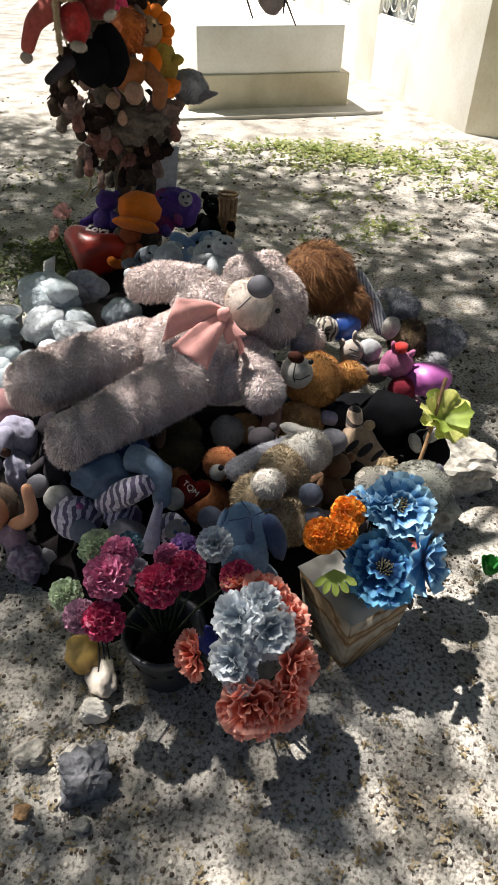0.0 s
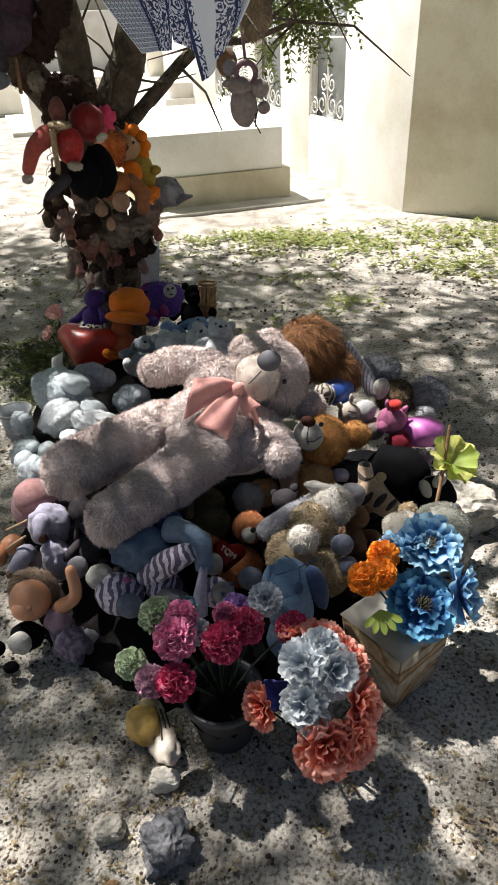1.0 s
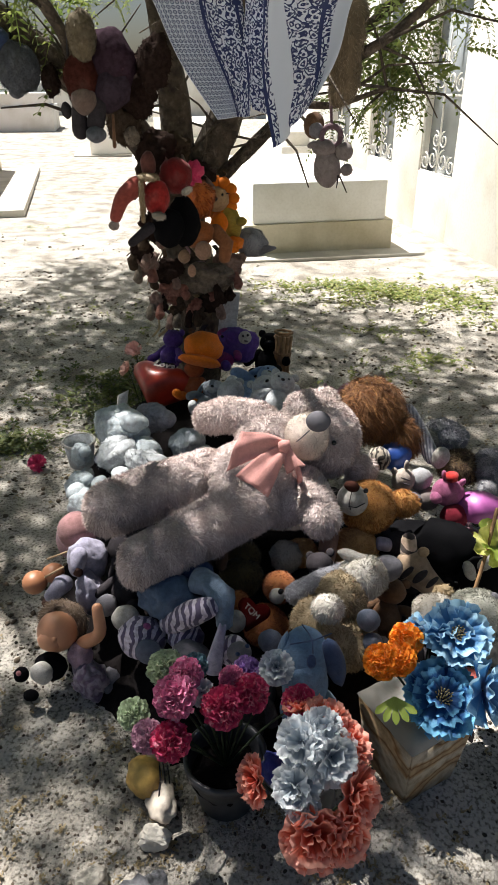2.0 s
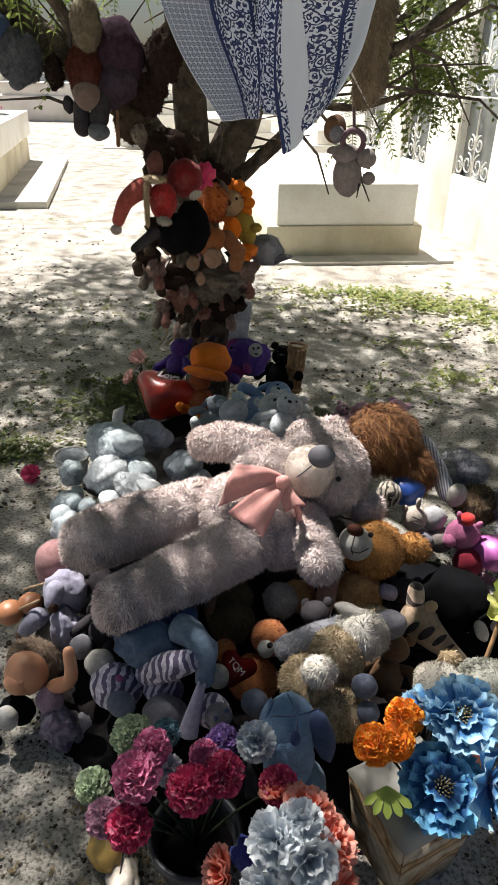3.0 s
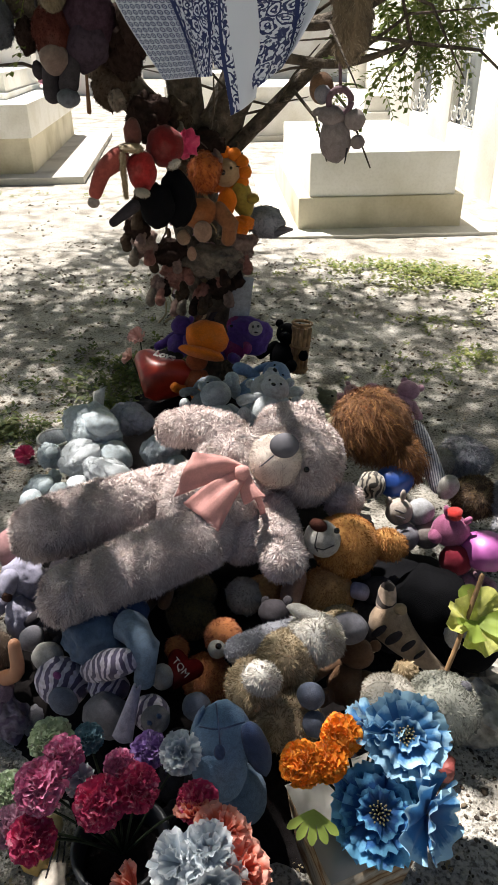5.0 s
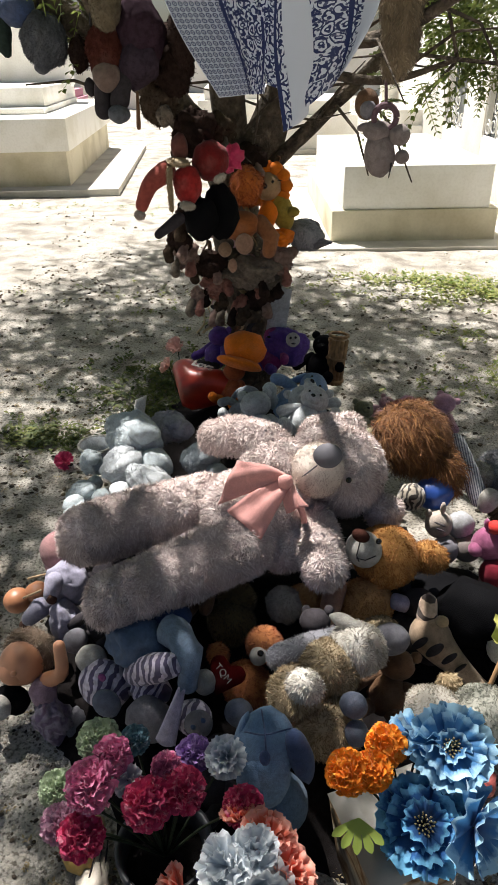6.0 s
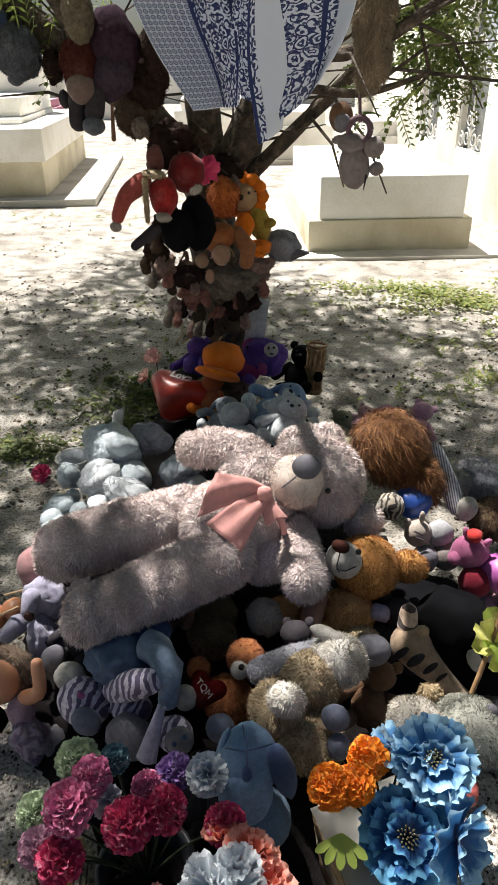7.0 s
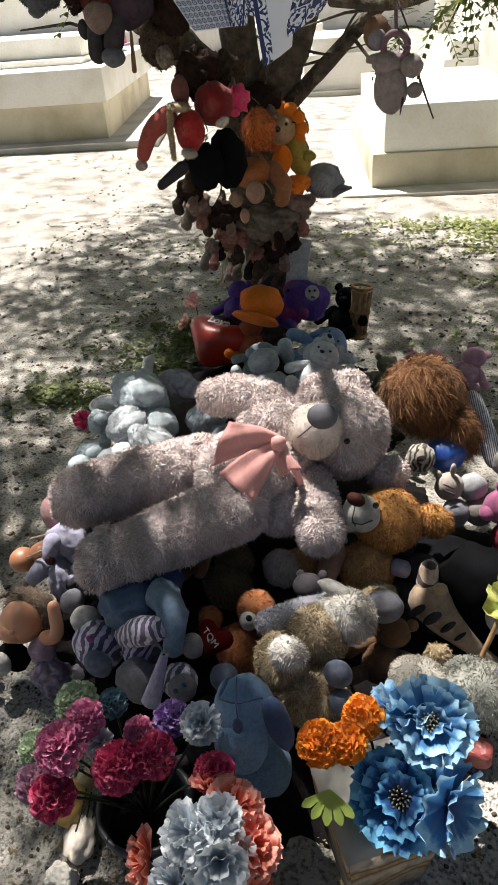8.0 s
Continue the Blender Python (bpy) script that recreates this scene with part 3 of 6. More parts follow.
part("mouth_seam", tube([Vector((0.013, 1.925, 0.726)) - BO, Vector((-0.018, 1.925, 0.691)) - BO, Vector((-0.052, 1.945, 0.649)) - BO], [0.0022] * 3, 6), M_nose, muz)
part("eye", blob(Vector((0.096, 1.995, 0.648)) - BO, 0.009, sub=2, lump=0), M_eye, head)
part("ear", bfur(blob(Vector((0.201, 2.100, 0.481)) - BO, (0.055, 0.045, 0.055), (0, 20, 30), 0.04)), M_bear, head)
part("ear", bfur(blob(Vector((0.052, 2.200, 0.719)) - BO, (0.048, 0.040, 0.036), (0, 20, 30), 0.04)), M_bear, head)
part("leg", bfur(tube(smooth_path([Vector((-0.332, 1.940, 0.508)) - BO, Vector((-0.478, 1.800, 0.524)) - BO, Vector((-0.608, 1.680, 0.522)) - BO], 4), ramp(0.095, 0.086, 9), 18, lump=0.06)), M_bear, bear)
part("foot", bfur(blob(Vector((-0.614, 1.660, 0.532)) - BO, (0.078, 0.085, 0.090), (0, 15, 0), 0.06)), M_bear, bear)
part("leg", bfur(tube(smooth_path([Vector((-0.172, 1.800, 0.495)) - BO, Vector((-0.297, 1.650, 0.483)) - BO, Vector((-0.453, 1.540, 0.436)) - BO], 4), ramp(0.095, 0.078, 9), 18, lump=0.06)), M_bear, bear)
part("foot", bfur(blob(Vector((-0.466, 1.530, 0.432)) - BO, (0.078, 0.080, 0.085), (0, 15, 0), 0.06)), M_bear, bear)
part("arm", bfur(tube(smooth_path([Vector((-0.179, 2.090, 0.666)) - BO, Vector((-0.290, 2.110, 0.674)) - BO, Vector((-0.373, 2.120, 0.649)) - BO], 4), ramp(0.066, 0.056, 9), 16, lump=0.05)), M_bear, bear)
part("arm", bfur(tube(smooth_path([Vector((0.008, 1.940, 0.502)) - BO, Vector((0.046, 1.870, 0.478)) - BO, Vector((0.071, 1.820, 0.450)) - BO], 4), ramp(0.062, 0.064, 9), 16, lump=0.05)), M_bear, bear)


def ribbon(path, width, across, ripple=0.006):
    p = smooth_path(path, 6)
    w_ = ramp(width[0], width[1], len(p))
    ax = Vector(across).normalized()

    def fn(u, v):
        i = round(v * (len(p) - 1))
        return p[i] + ax * (u - 0.5) * w_[i] + Vector((0, -0.5, 0.8)) * ripple * math.sin(u * 9 + v * 3) + Vector((0, -0.5, 0.8)) * 0.03 * (0.25 - (u - 0.5) ** 2)
    return sheet(10, len(p) - 1, fn)


def thick(geo, t=0.004):
    bm = bmesh.new()
    for v in geo[0]:
        bm.verts.new(v)
    bm.verts.ensure_lookup_table()
    for f in geo[1]:
        bm.faces.new([bm.verts[i] for i in f])
    bmesh.ops.recalc_face_normals(bm, faces=bm.faces[:])
    r = bmesh.ops.solidify(bm, geom=bm.faces[:], thickness=t)
    bm.verts.index_update()
    g = [v.co.copy() for v in bm.verts], [[v.index for v in f.verts] for f in bm.faces]
    bm.free()
    return g


bow = thing("bow", "faded salmon-pink cloth bow tied round the bear's neck", "bow", pose(-0.064, 1.885, 0.682))
part("loop", thick(ribbon([Vector((0, 0, 0)), Vector((-0.07, -0.025, 0.012)), Vector((-0.165, -0.05, -0.005))], (0.035, 0.145), (0.30, 0.45, 0.9))), M_bow, bow)
part("tail", thick(ribbon([Vector((0, 0, 0)), Vector((-0.045, -0.06, -0.035)), Vector((-0.095, -0.115, -0.095))], (0.035, 0.13), (0.8, -0.25, -0.35))), M_bow, bow)
part("loop", thick(ribbon([Vector((0, 0, 0)), Vector((0.02, -0.03, -0.03)), Vector((0.045, -0.045, -0.06))], (0.03, 0.07), (0.8, 0.2, 0.4))), M_bow, bow)
part("knot", blob((0, -0.012, 0.006), (0.024, 0.02, 0.026), lump=0.2, sub=2), M_bow, bow)
part("band", tube(smooth_path([Vector((0.0, 0, 0)), Vector((0.05, -0.01, -0.09)), Vector((0.05, 0.03, -0.18))], 5), [0.01] * 11, 8), M_bow, bow)

# ---------------- soft toys ----------------


def stuffed(name, label, category, loc, face, up, s, main, second=None, ears="round", hair=None, muzzle=True, ear_mat=None, belly=None, group="soft toys on the heap", limbs=True, snout=1.0, sprawl=1.0, eyes=True, mz=1.0):
    """A stuffed animal with its sewn parts; s is the height from seat to crown."""
    t = thing(name, label, category, frame_of(loc, face, up), group)
    second = second or main
    if name == "soft_toy":
        eyes, muzzle = eyes and R.random() < 0.35, muzzle and R.random() < 0.55
    lp = R.uniform(0.05, 0.11)

    def skin(g):
        return furry(g, *hair, wild=0.6) if hair else g

    def q(*p):
        return Vector(p) * s

    part("body", skin(blob(q(0, 0, 0), (0.27 * s, 0.23 * s, 0.30 * s), (0, 0, 0), lp, 3, seed=R.random() * 9)), main, t)
    if belly:
        part("belly_patch", blob(q(0, -0.13, -0.02), (0.17 * s, 0.125 * s, 0.2 * s), lump=0.05, sub=2), belly, t)
    hd = part("head", skin(blob(q(R.uniform(-.03, .03), -0.04, 0.44), (0.25 * s, 0.225 * s, 0.22 * s), (0, R.uniform(-14, 14), 0), lp * 0.7, 3, seed=R.random() * 9)), main, t)
    if muzzle:
        part("muzzle", blob(q(0, -0.22, 0.385), (0.125 * s * mz, 0.11 * s * snout, 0.09 * s * mz), lump=0.04, sub=3), second, hd)
        part("nose", blob(q(0, -0.22 - 0.105 * snout, 0.425), (0.042 * s, 0.025 * s, 0.03 * s), lump=0, sub=2), M_eye, hd)
    if eyes:
        for k in (-1, 1):
            part("eye", blob(q(k * 0.1, -0.225, 0.49), 0.026 * s, lump=0, sub=1), M_eye, hd)
    em = ear_mat or main
    for k in (-1, 1):
        if ears == "round":
            part("ear", skin(blob(q(k * 0.20, 0, 0.62), (0.085 * s, 0.045 * s, 0.085 * s), (0, 0, 0), 0.05, 2)), em, hd)
        elif ears == "long":
            part("ear", skin(blob(q(k * 0.27, -0.03, 0.36), (0.055 * s, 0.085 * s, 0.21 * s), (0, k * -14, 0), 0.08, 2)), em, hd)
        elif ears == "up":
            part("ear", skin(blob(q(k * 0.12, 0, 0.78), (0.06 * s, 0.035 * s, 0.2 * s), (0, k * 12, 0), 0.08, 2)), em, hd)
        elif ears == "point":
            part("ear", skin(blob(q(k * 0.17, -0.02, 0.66), (0.06 * s, 0.03 * s, 0.1 * s), (0, k * 18, 0), 0.05, 2)), em, hd)
        if limbs:
            a = R.uniform(-0.12, 0.12)
            part("arm", skin(tube(smooth_path([q(k * 0.20, -0.02, 0.19), q(k * 0.34 * sprawl, -0.10, 0.08 + a), q(k * 0.42 * sprawl, -0.20, -0.02 + a)], 3), ramp(0.085 * s, 0.095 * s, 7), 12, lump=0.08)), main, t)
            part("leg", skin(tube(smooth_path([q(k * 0.14, -0.06, -0.20), q(k * 0.22 * sprawl, -0.26, -0.25 + a * .5), q(k * 0.25 * sprawl, -0.42, -0.24 + a)], 3), ramp(0.10 * s, 0.11 * s, 7), 12, lump=0.08)), second, t)
    return t


P_brown = pile((0.50, 0.25, 0.085), (0.68, 0.40, 0.16))
P_red = pile((0.32, 0.09, 0.03), (0.50, 0.19, 0.06))
C_white = cloth((0.60, 0.58, 0.54))
C_grey = cloth((0.54, 0.57, 0.59))
C_ice = cloth((0.60, 0.67, 0.70))
C_pale = cloth((0.25, 0.37, 0.58))
C_lav = cloth((0.40, 0.38, 0.52))
C_mauve = cloth((0.45, 0.28, 0.32))
C_rose = cloth((0.62, 0.36, 0.46))
C_red = cloth((0.50, 0.03, 0.025), dirt=0.3)
C_orange = cloth((0.80, 0.20, 0.012), dirt=0.25)
C_tan = cloth((0.48, 0.35, 0.21))
C_brown = cloth((0.16, 0.085, 0.045))
C_purple = cloth((0.12, 0.06, 0.32))
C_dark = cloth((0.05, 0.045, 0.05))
C_olive = cloth((0.25, 0.25, 0.16))
S_zebra = stripes_mat((0.10, 0.08, 0.15), (0.62, 0.57, 0.68), 13, 9.0, 0.05)
S_tiger = stripes_mat((0.05, 0.035, 0.03), (0.62, 0.46, 0.34), 9, 3.0, 0.04, "Z", 0.32)
S_check = stripes_mat((0.12, 0.13, 0.18), (0.66, 0.66, 0.68), 55, 0.2, 0.08)

P_mane = pile((0.17, 0.065, 0.018), (0.40, 0.19, 0.055))

# ---------------- the toys that lie in front ----------------
def fuzz(g, ln=0.013, dens=90000, wd=0.0024):
    return furry(g, dens, max(ln, 0.011), wd, wild=1.0, stand=0.6)


def assembled(name, label, category, at, pieces, group="soft toys on the heap"):
    """A sewn toy from pieces of (part name, shape, material, label)."""
    t = thing(name, label, category, Matrix.Translation(at), group)
    back = Matrix.Translation(-Vector(at))
    for nm, geo, m_, *lab in pieces:
        part(nm, moved(geo, back), m_, t, lab[0] if lab else "")
    return t


P_ginger = pile((0.42, 0.17, 0.035), (0.62, 0.32, 0.09))
P_fawn = pile((0.30, 0.22, 0.12), (0.50, 0.40, 0.26))
P_ivory = pile((0.42, 0.38, 0.31), (0.58, 0.54, 0.47))
P_white = pile((0.56, 0.52, 0.45), (0.74, 0.71, 0.65))
P_moss = pile((0.22, 0.22, 0.18), (0.34, 0.34, 0.29))
P_smoke = pile((0.26, 0.26, 0.29), (0.44, 0.44, 0.46))
C_bone = cloth((0.46, 0.44, 0.40))
C_slate = cloth((0.13, 0.15, 0.21))
C_ash = cloth((0.19, 0.185, 0.21))
C_denim = cloth((0.15, 0.25, 0.39))
C_pull = cloth((0.10, 0.15, 0.24))
C_navy = cloth((0.05, 0.08, 0.17))
C_flesh = cloth((0.42, 0.24, 0.17))

assembled("teddy_bear", "ginger shaggy teddy bear with a white muzzle and floppy ear", "teddy bear", (0.231, 1.950, 0.435), [
    ("head", fuzz(blob((0.230, 1.970, 0.412), (0.100, 0.095, 0.098), lump=0.05)), P_ginger),
    ("muzzle", blob((0.172, 1.880, 0.495), (0.053, 0.05, 0.058), (0, -20, 0), 0.03), C_bone, "white short-haired muzzle"),
    ("nose", blob((0.166, 1.835, 0.577), (0.027, 0.018, 0.020), (0, 15, 0), 0.02, 2), cloth((0.05, 0.02, 0.015)), "dark brown nose"),
    ("mouth_seam", tube([(0.167, 1.825, 0.565), (0.161, 1.820, 0.517), (0.168, 1.830, 0.488)], [0.0018] * 3, 5), C_dark),
    ("mouth_seam", tube([(0.161, 1.820, 0.507), (0.186, 1.825, 0.501), (0.212, 1.840, 0.511)], [0.0018] * 3, 5), C_dark),
    ("eye", blob((0.214, 1.865, 0.545), 0.009, lump=0, sub=2), M_eye),
    ("ear", fuzz(blob((0.352, 2.000, 0.417), (0.058, 0.035, 0.052), (0, 15, 0), 0.1), 0.016), P_ginger),
    ("body", fuzz(blob((0.195, 1.880, 0.289), (0.080, 0.08, 0.078), lump=0.08)), P_brown),
    ("arm", fuzz(blob((0.254, 1.780, 0.282), (0.055, 0.05, 0.05), lump=0.08)), P_fawn)])
assembled("soft_toy", "tan and white plush paw poking out of the heap", "soft toy", (-0.028, 1.800, 0.294), [
    ("paw", fuzz(blob((-0.042, 1.800, 0.290), (0.055, 0.055, 0.055), lump=0.1)), P_ivory, "dirty white pile"),
    ("leg", fuzz(blob((0.010, 1.840, 0.283), (0.055, 0.05, 0.05), lump=0.1)), P_brown)])
assembled("doll", "bare flesh-coloured rag limb under the shaggy paw", "rag doll", (0.106, 1.800, 0.323), [
    ("limb", tube([(0.101, 1.860, 0.346), (0.100, 1.800, 0.322), (0.098, 1.760, 0.303)], [0.035, 0.032, 0.025], 12), C_flesh)])
assembled("toy_dog", "matted tan and white plush dog lying on its belly", "soft toy", (0.141, 1.460, 0.334), [
    ("body", fuzz(blob((0.095, 1.470, 0.310), (0.085, 0.08, 0.080), (0, 20, 0), 0.08), 0.015), P_fawn),
    ("haunch", fuzz(blob((0.176, 1.430, 0.273), (0.088, 0.08, 0.075), lump=0.08), 0.015), P_fawn),
    ("chest", fuzz(blob((0.156, 1.530, 0.374), (0.075, 0.07, 0.080), lump=0.08), 0.015), P_fawn),
    ("white_patch", fuzz(blob((0.119, 1.415, 0.421), (0.046, 0.035, 0.045), lump=0.1), 0.014), P_white, "white fur on the back"),
    ("head", fuzz(blob((0.213, 1.580, 0.411), (0.072, 0.065, 0.070), lump=0.08), 0.016), P_white, "shaggy white head"),
    ("ear", blob((0.191, 1.600, 0.465), (0.060, 0.022, 0.022), (0, 25, 0), 0.15), C_bone, "flat folded ear"),
    ("ear", fuzz(blob((0.262, 1.570, 0.432), (0.026, 0.025, 0.055), (0, -15, 0), 0.1)), P_ivory),
    ("leg", fuzz(tube([(0.160, 1.600, 0.394), (0.091, 1.570, 0.388), (0.018, 1.540, 0.355)], [0.04, 0.036, 0.036], 12, lump=0.1), 0.008), P_smoke, "grey outstretched foreleg"),
    ("foot_pad", blob((0.288, 1.660, 0.388), (0.056, 0.04, 0.046), (0, -25, 0), 0.06), C_ash, "grey suede foot"),
    ("paw", blob((0.236, 1.430, 0.380), (0.035, 0.03, 0.036), lump=0.06), C_slate),
    ("paw", blob((0.253, 1.400, 0.320), (0.030, 0.03, 0.034), lump=0.06), C_slate)])
assembled("soft_toy", "small lilac-white plastic cup in a dark gap", "cup", (0.293, 1.880, 0.320), [
    ("cup", blob((0.293, 1.880, 0.320), (0.030, 0.025, 0.022), (0, 10, 0), 0.05, 3, 0.7), C_lav)])
assembled("toy_tiger", "beige toy tiger with bold black stripes, head down", "soft toy", (0.423, 1.780, 0.276), [
    ("body", tube(smooth_path([(0.392, 1.810, 0.288), (0.429, 1.790, 0.260), (0.478, 1.780, 0.224), (0.538, 1.780, 0.176)], 4), ramp(0.060, 0.022, 13), 16, lump=0.05), cloth((0.44, 0.32, 0.22))),
    ("stripe", blob((0.367, 1.742, 0.314), (0.012, 0.006, 0.034), (0, 32, 0), 0, 2), C_dark),
    ("stripe", blob((0.409, 1.728, 0.315), (0.015, 0.006, 0.036), (0, 32, 0), 0, 2), C_dark),
    ("stripe", blob((0.451, 1.732, 0.292), (0.010, 0.006, 0.032), (0, 32, 0), 0, 2), C_dark),
    ("stripe", blob((0.485, 1.745, 0.253), (0.006, 0.006, 0.026), (0, 32, 0), 0, 2), C_dark),
    ("leg", tube([(0.376, 1.830, 0.335), (0.374, 1.860, 0.362)], [0.03, 0.026], 12, lump=0.05), S_tiger),
    ("ear", blob((0.416, 1.780, 0.377), (0.020, 0.014, 0.020), lump=0.05, sub=2), C_tan),
    ("paw", blob((0.355, 1.760, 0.228), (0.014, 0.014, 0.020), lump=0.05, sub=2), C_tan),
    ("tail", tube([(0.521, 1.780, 0.184), (0.583, 1.770, 0.165)], [0.024, 0.012], 10), cloth((0.44, 0.32, 0.22)))])
assembled("toy_sheep", "dusty cream and grey-green lamb lying behind the planter", "soft toy", (0.488, 1.460, 0.418), [
    ("body", fuzz(blob((0.539, 1.460, 0.412), (0.085, 0.08, 0.075), lump=0.06), 0.009), P_moss),
    ("head", fuzz(blob((0.417, 1.430, 0.439), (0.062, 0.055, 0.048), lump=0.06), 0.009), P_ivory),
    ("ear", fuzz(blob((0.447, 1.520, 0.434), (0.030, 0.022, 0.026), lump=0.05, sub=2), 0.007), P_fawn),
    ("ear", blob((0.579, 1.480, 0.461), (0.018, 0.016, 0.024), lump=0.05, sub=2), C_ash),
    ("leg", blob((0.594, 1.460, 0.397), (0.022, 0.02, 0.045), lump=0.06, sub=2), C_ash)])
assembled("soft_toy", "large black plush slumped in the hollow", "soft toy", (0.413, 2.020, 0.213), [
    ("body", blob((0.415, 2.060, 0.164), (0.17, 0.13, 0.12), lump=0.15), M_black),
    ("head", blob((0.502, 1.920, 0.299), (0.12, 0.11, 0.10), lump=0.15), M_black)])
assembled("toy_penguin", "black plush bird with white flippers", "soft toy", (0.597, 1.780, 0.309), [
    ("body", blob((0.619, 1.800, 0.271), (0.075, 0.07, 0.08), lump=0.06), M_black),
    ("flipper", blob((0.559, 1.725, 0.361), (0.020, 0.015, 0.042), (0, -25, 0), 0.05, 2), C_bone),
    ("flipper", blob((0.606, 1.735, 0.387), (0.022, 0.015, 0.032), (0, 30, 0), 0.05, 2), C_bone)])
assembled("toy_cat", "tiny striped beige cat beside a grey mouse", "soft toy", (0.373, 2.240, 0.370), [
    ("head", blob((0.370, 2.240, 0.369), (0.046, 0.042, 0.050), lump=0.05), cloth((0.42, 0.36, 0.31))),
    ("ear", blob((0.376, 2.240, 0.438), (0.010, 0.010, 0.024), lump=0, sub=2), cloth((0.42, 0.36, 0.31))),
    ("ear", blob((0.332, 2.240, 0.408), (0.012, 0.010, 0.016), lump=0, sub=2), cloth((0.42, 0.36, 0.31))),
    ("stripe", blob((0.373, 2.196, 0.402), (0.020, 0.004, 0.003), (0, 15, 0), 0, 2), C_dark),
    ("stripe", blob((0.379, 2.197, 0.379), (0.018, 0.004, 0.003), (0, 15, 0), 0, 2), C_dark),
    ("body", blob((0.403, 2.200, 0.299), (0.045, 0.045, 0.05), lump=0.08), C_ash)])
assembled("soft_toy", "small dusty grey plush mouse with round ears", "soft toy", (0.440, 2.270, 0.354), [
    ("head", blob((0.439, 2.270, 0.361), (0.046, 0.045, 0.05), lump=0.08), cloth((0.36, 0.36, 0.37))),
    ("body", blob((0.471, 2.240, 0.295), (0.05, 0.05, 0.05), lump=0.08), cloth((0.20, 0.17, 0.16)))])
assembled("toy_pig", "dull pink toy pig with a red crown and dress", "soft toy", (0.542, 2.220, 0.338), [
    ("head", blob((0.542, 2.220, 0.343), (0.062, 0.055, 0.058), lump=0.04), cloth((0.42, 0.13, 0.25))),
    ("snout", blob((0.497, 2.185, 0.337), (0.026, 0.03, 0.024), lump=0.04, sub=2), cloth((0.42, 0.13, 0.25))),
    ("ear", blob((0.520, 2.220, 0.417), (0.011, 0.010, 0.024), (0, -12, 0), 0, 2), cloth((0.50, 0.16, 0.30))),
    ("ear", blob((0.588, 2.220, 0.390), (0.012, 0.010, 0.022), (0, 35, 0), 0, 2), cloth((0.50, 0.16, 0.30))),
    ("crown", tube([(0.546, 2.200, 0.412), (0.544, 2.200, 0.437)], [0.022, 0.024], 12, False), C_red),
    ("dress", blob((0.572, 2.170, 0.266), (0.055, 0.05, 0.055), lump=0.1), cloth((0.22, 0.012, 0.03)))])
solo("balloon", blob((0.662, 2.200, 0.298), (0.090, 0.075, 0.062), (0, -8, -10), 0.05, 3), smooth_mat("balloon_skin", (0.44, 0.11, 0.36), 0.45), "magenta plush bag behind the toy pig", "soft toy")
solo("ball", blob((0.336, 2.360, 0.410), (0.066, 0.062, 0.060), lump=0.16), smooth_mat("blue_plastic", (0.018, 0.06, 0.26), 0.38, 0.3, 14, 0.4), "crumpled royal blue plastic ball among the toys", "ball")
assembled("rag_doll", "rag doll leg in black and white check with a white shoe", "rag doll", (0.462, 2.440, 0.453), [
    ("leg", tube([(0.385, 2.520, 0.534), (0.441, 2.460, 0.460), (0.490, 2.400, 0.393)], [0.034, 0.036, 0.032], 14, lump=0.06), S_check),
    ("shoe", blob((0.520, 2.380, 0.403), (0.036, 0.035, 0.050), (0, 15, 0), 0.08), C_bone),
    ("bonnet", blob((0.333, 2.560, 0.515), (0.034, 0.05, 0.055), (0, -20, 0), 0.08), C_bone)])
solo("soft_toy", blob((0.270, 2.260, 0.447), (0.048, 0.045, 0.050), lump=0.12), stripes_mat((0.03, 0.025, 0.02), (0.34, 0.30, 0.24), 16, 14.0, 0.05), "black and cream mottled toy beside the blue ball", "soft toy")
assembled("wig", "long tangled red-brown synthetic hair of a face-down toy", "wig", (0.235, 2.480, 0.556), [
    ("scalp", blob((0.231, 2.500, 0.532), (0.125, 0.12, 0.11), (0, 20, 0), 0.06), P_red),
    ("hair", fur(blob((0.231, 2.490, 0.550), (0.130, 0.12, 0.125), (0, 20, 0), 0.08), 42000, 0.075, 0.0024, comb=(0.7, -0.4, -0.8), wild=1.3, stand=0.22, droop=0.4), P_mane, "long tangled hair"),
    ("hair", fur(blob((0.354, 2.440, 0.457), (0.075, 0.08, 0.085), lump=0.08), 42000, 0.07, 0.0024, comb=(0.7, -0.4, -1.0), wild=1.1, stand=0.2, droop=0.4), P_mane, "long tangled hair")])
assembled("soft_toy", "grey fluffy rabbit at the heap's edge", "soft toy", (0.552, 2.720, 0.333), [
    ("body", fuzz(blob((0.581, 2.740, 0.311), (0.10, 0.09, 0.08), lump=0.12), 0.02), P_smoke),
    ("head", fuzz(blob((0.488, 2.660, 0.332), (0.055, 0.05, 0.05), lump=0.1), 0.016), P_ivory)])
assembled("soft_toy", "brown fluffy plush lying in the dust", "soft toy", (0.633, 2.520, 0.286), [
    ("body", fuzz(blob((0.627, 2.520, 0.285), (0.085, 0.08, 0.075), lump=0.12), 0.022), pile((0.10, 0.06, 0.035), (0.36, 0.24, 0.12)))])
assembled("soft_toy", "charcoal fluffy plush at the heap's edge", "soft toy", (0.772, 2.500, 0.295), [
    ("body", fuzz(blob((0.758, 2.500, 0.307), (0.085, 0.08, 0.075), lump=0.12), 0.02), P_smoke),
    ("leg", fuzz(blob((0.727, 2.380, 0.271), (0.04, 0.04, 0.04), lump=0.12), 0.016), P_smoke)])

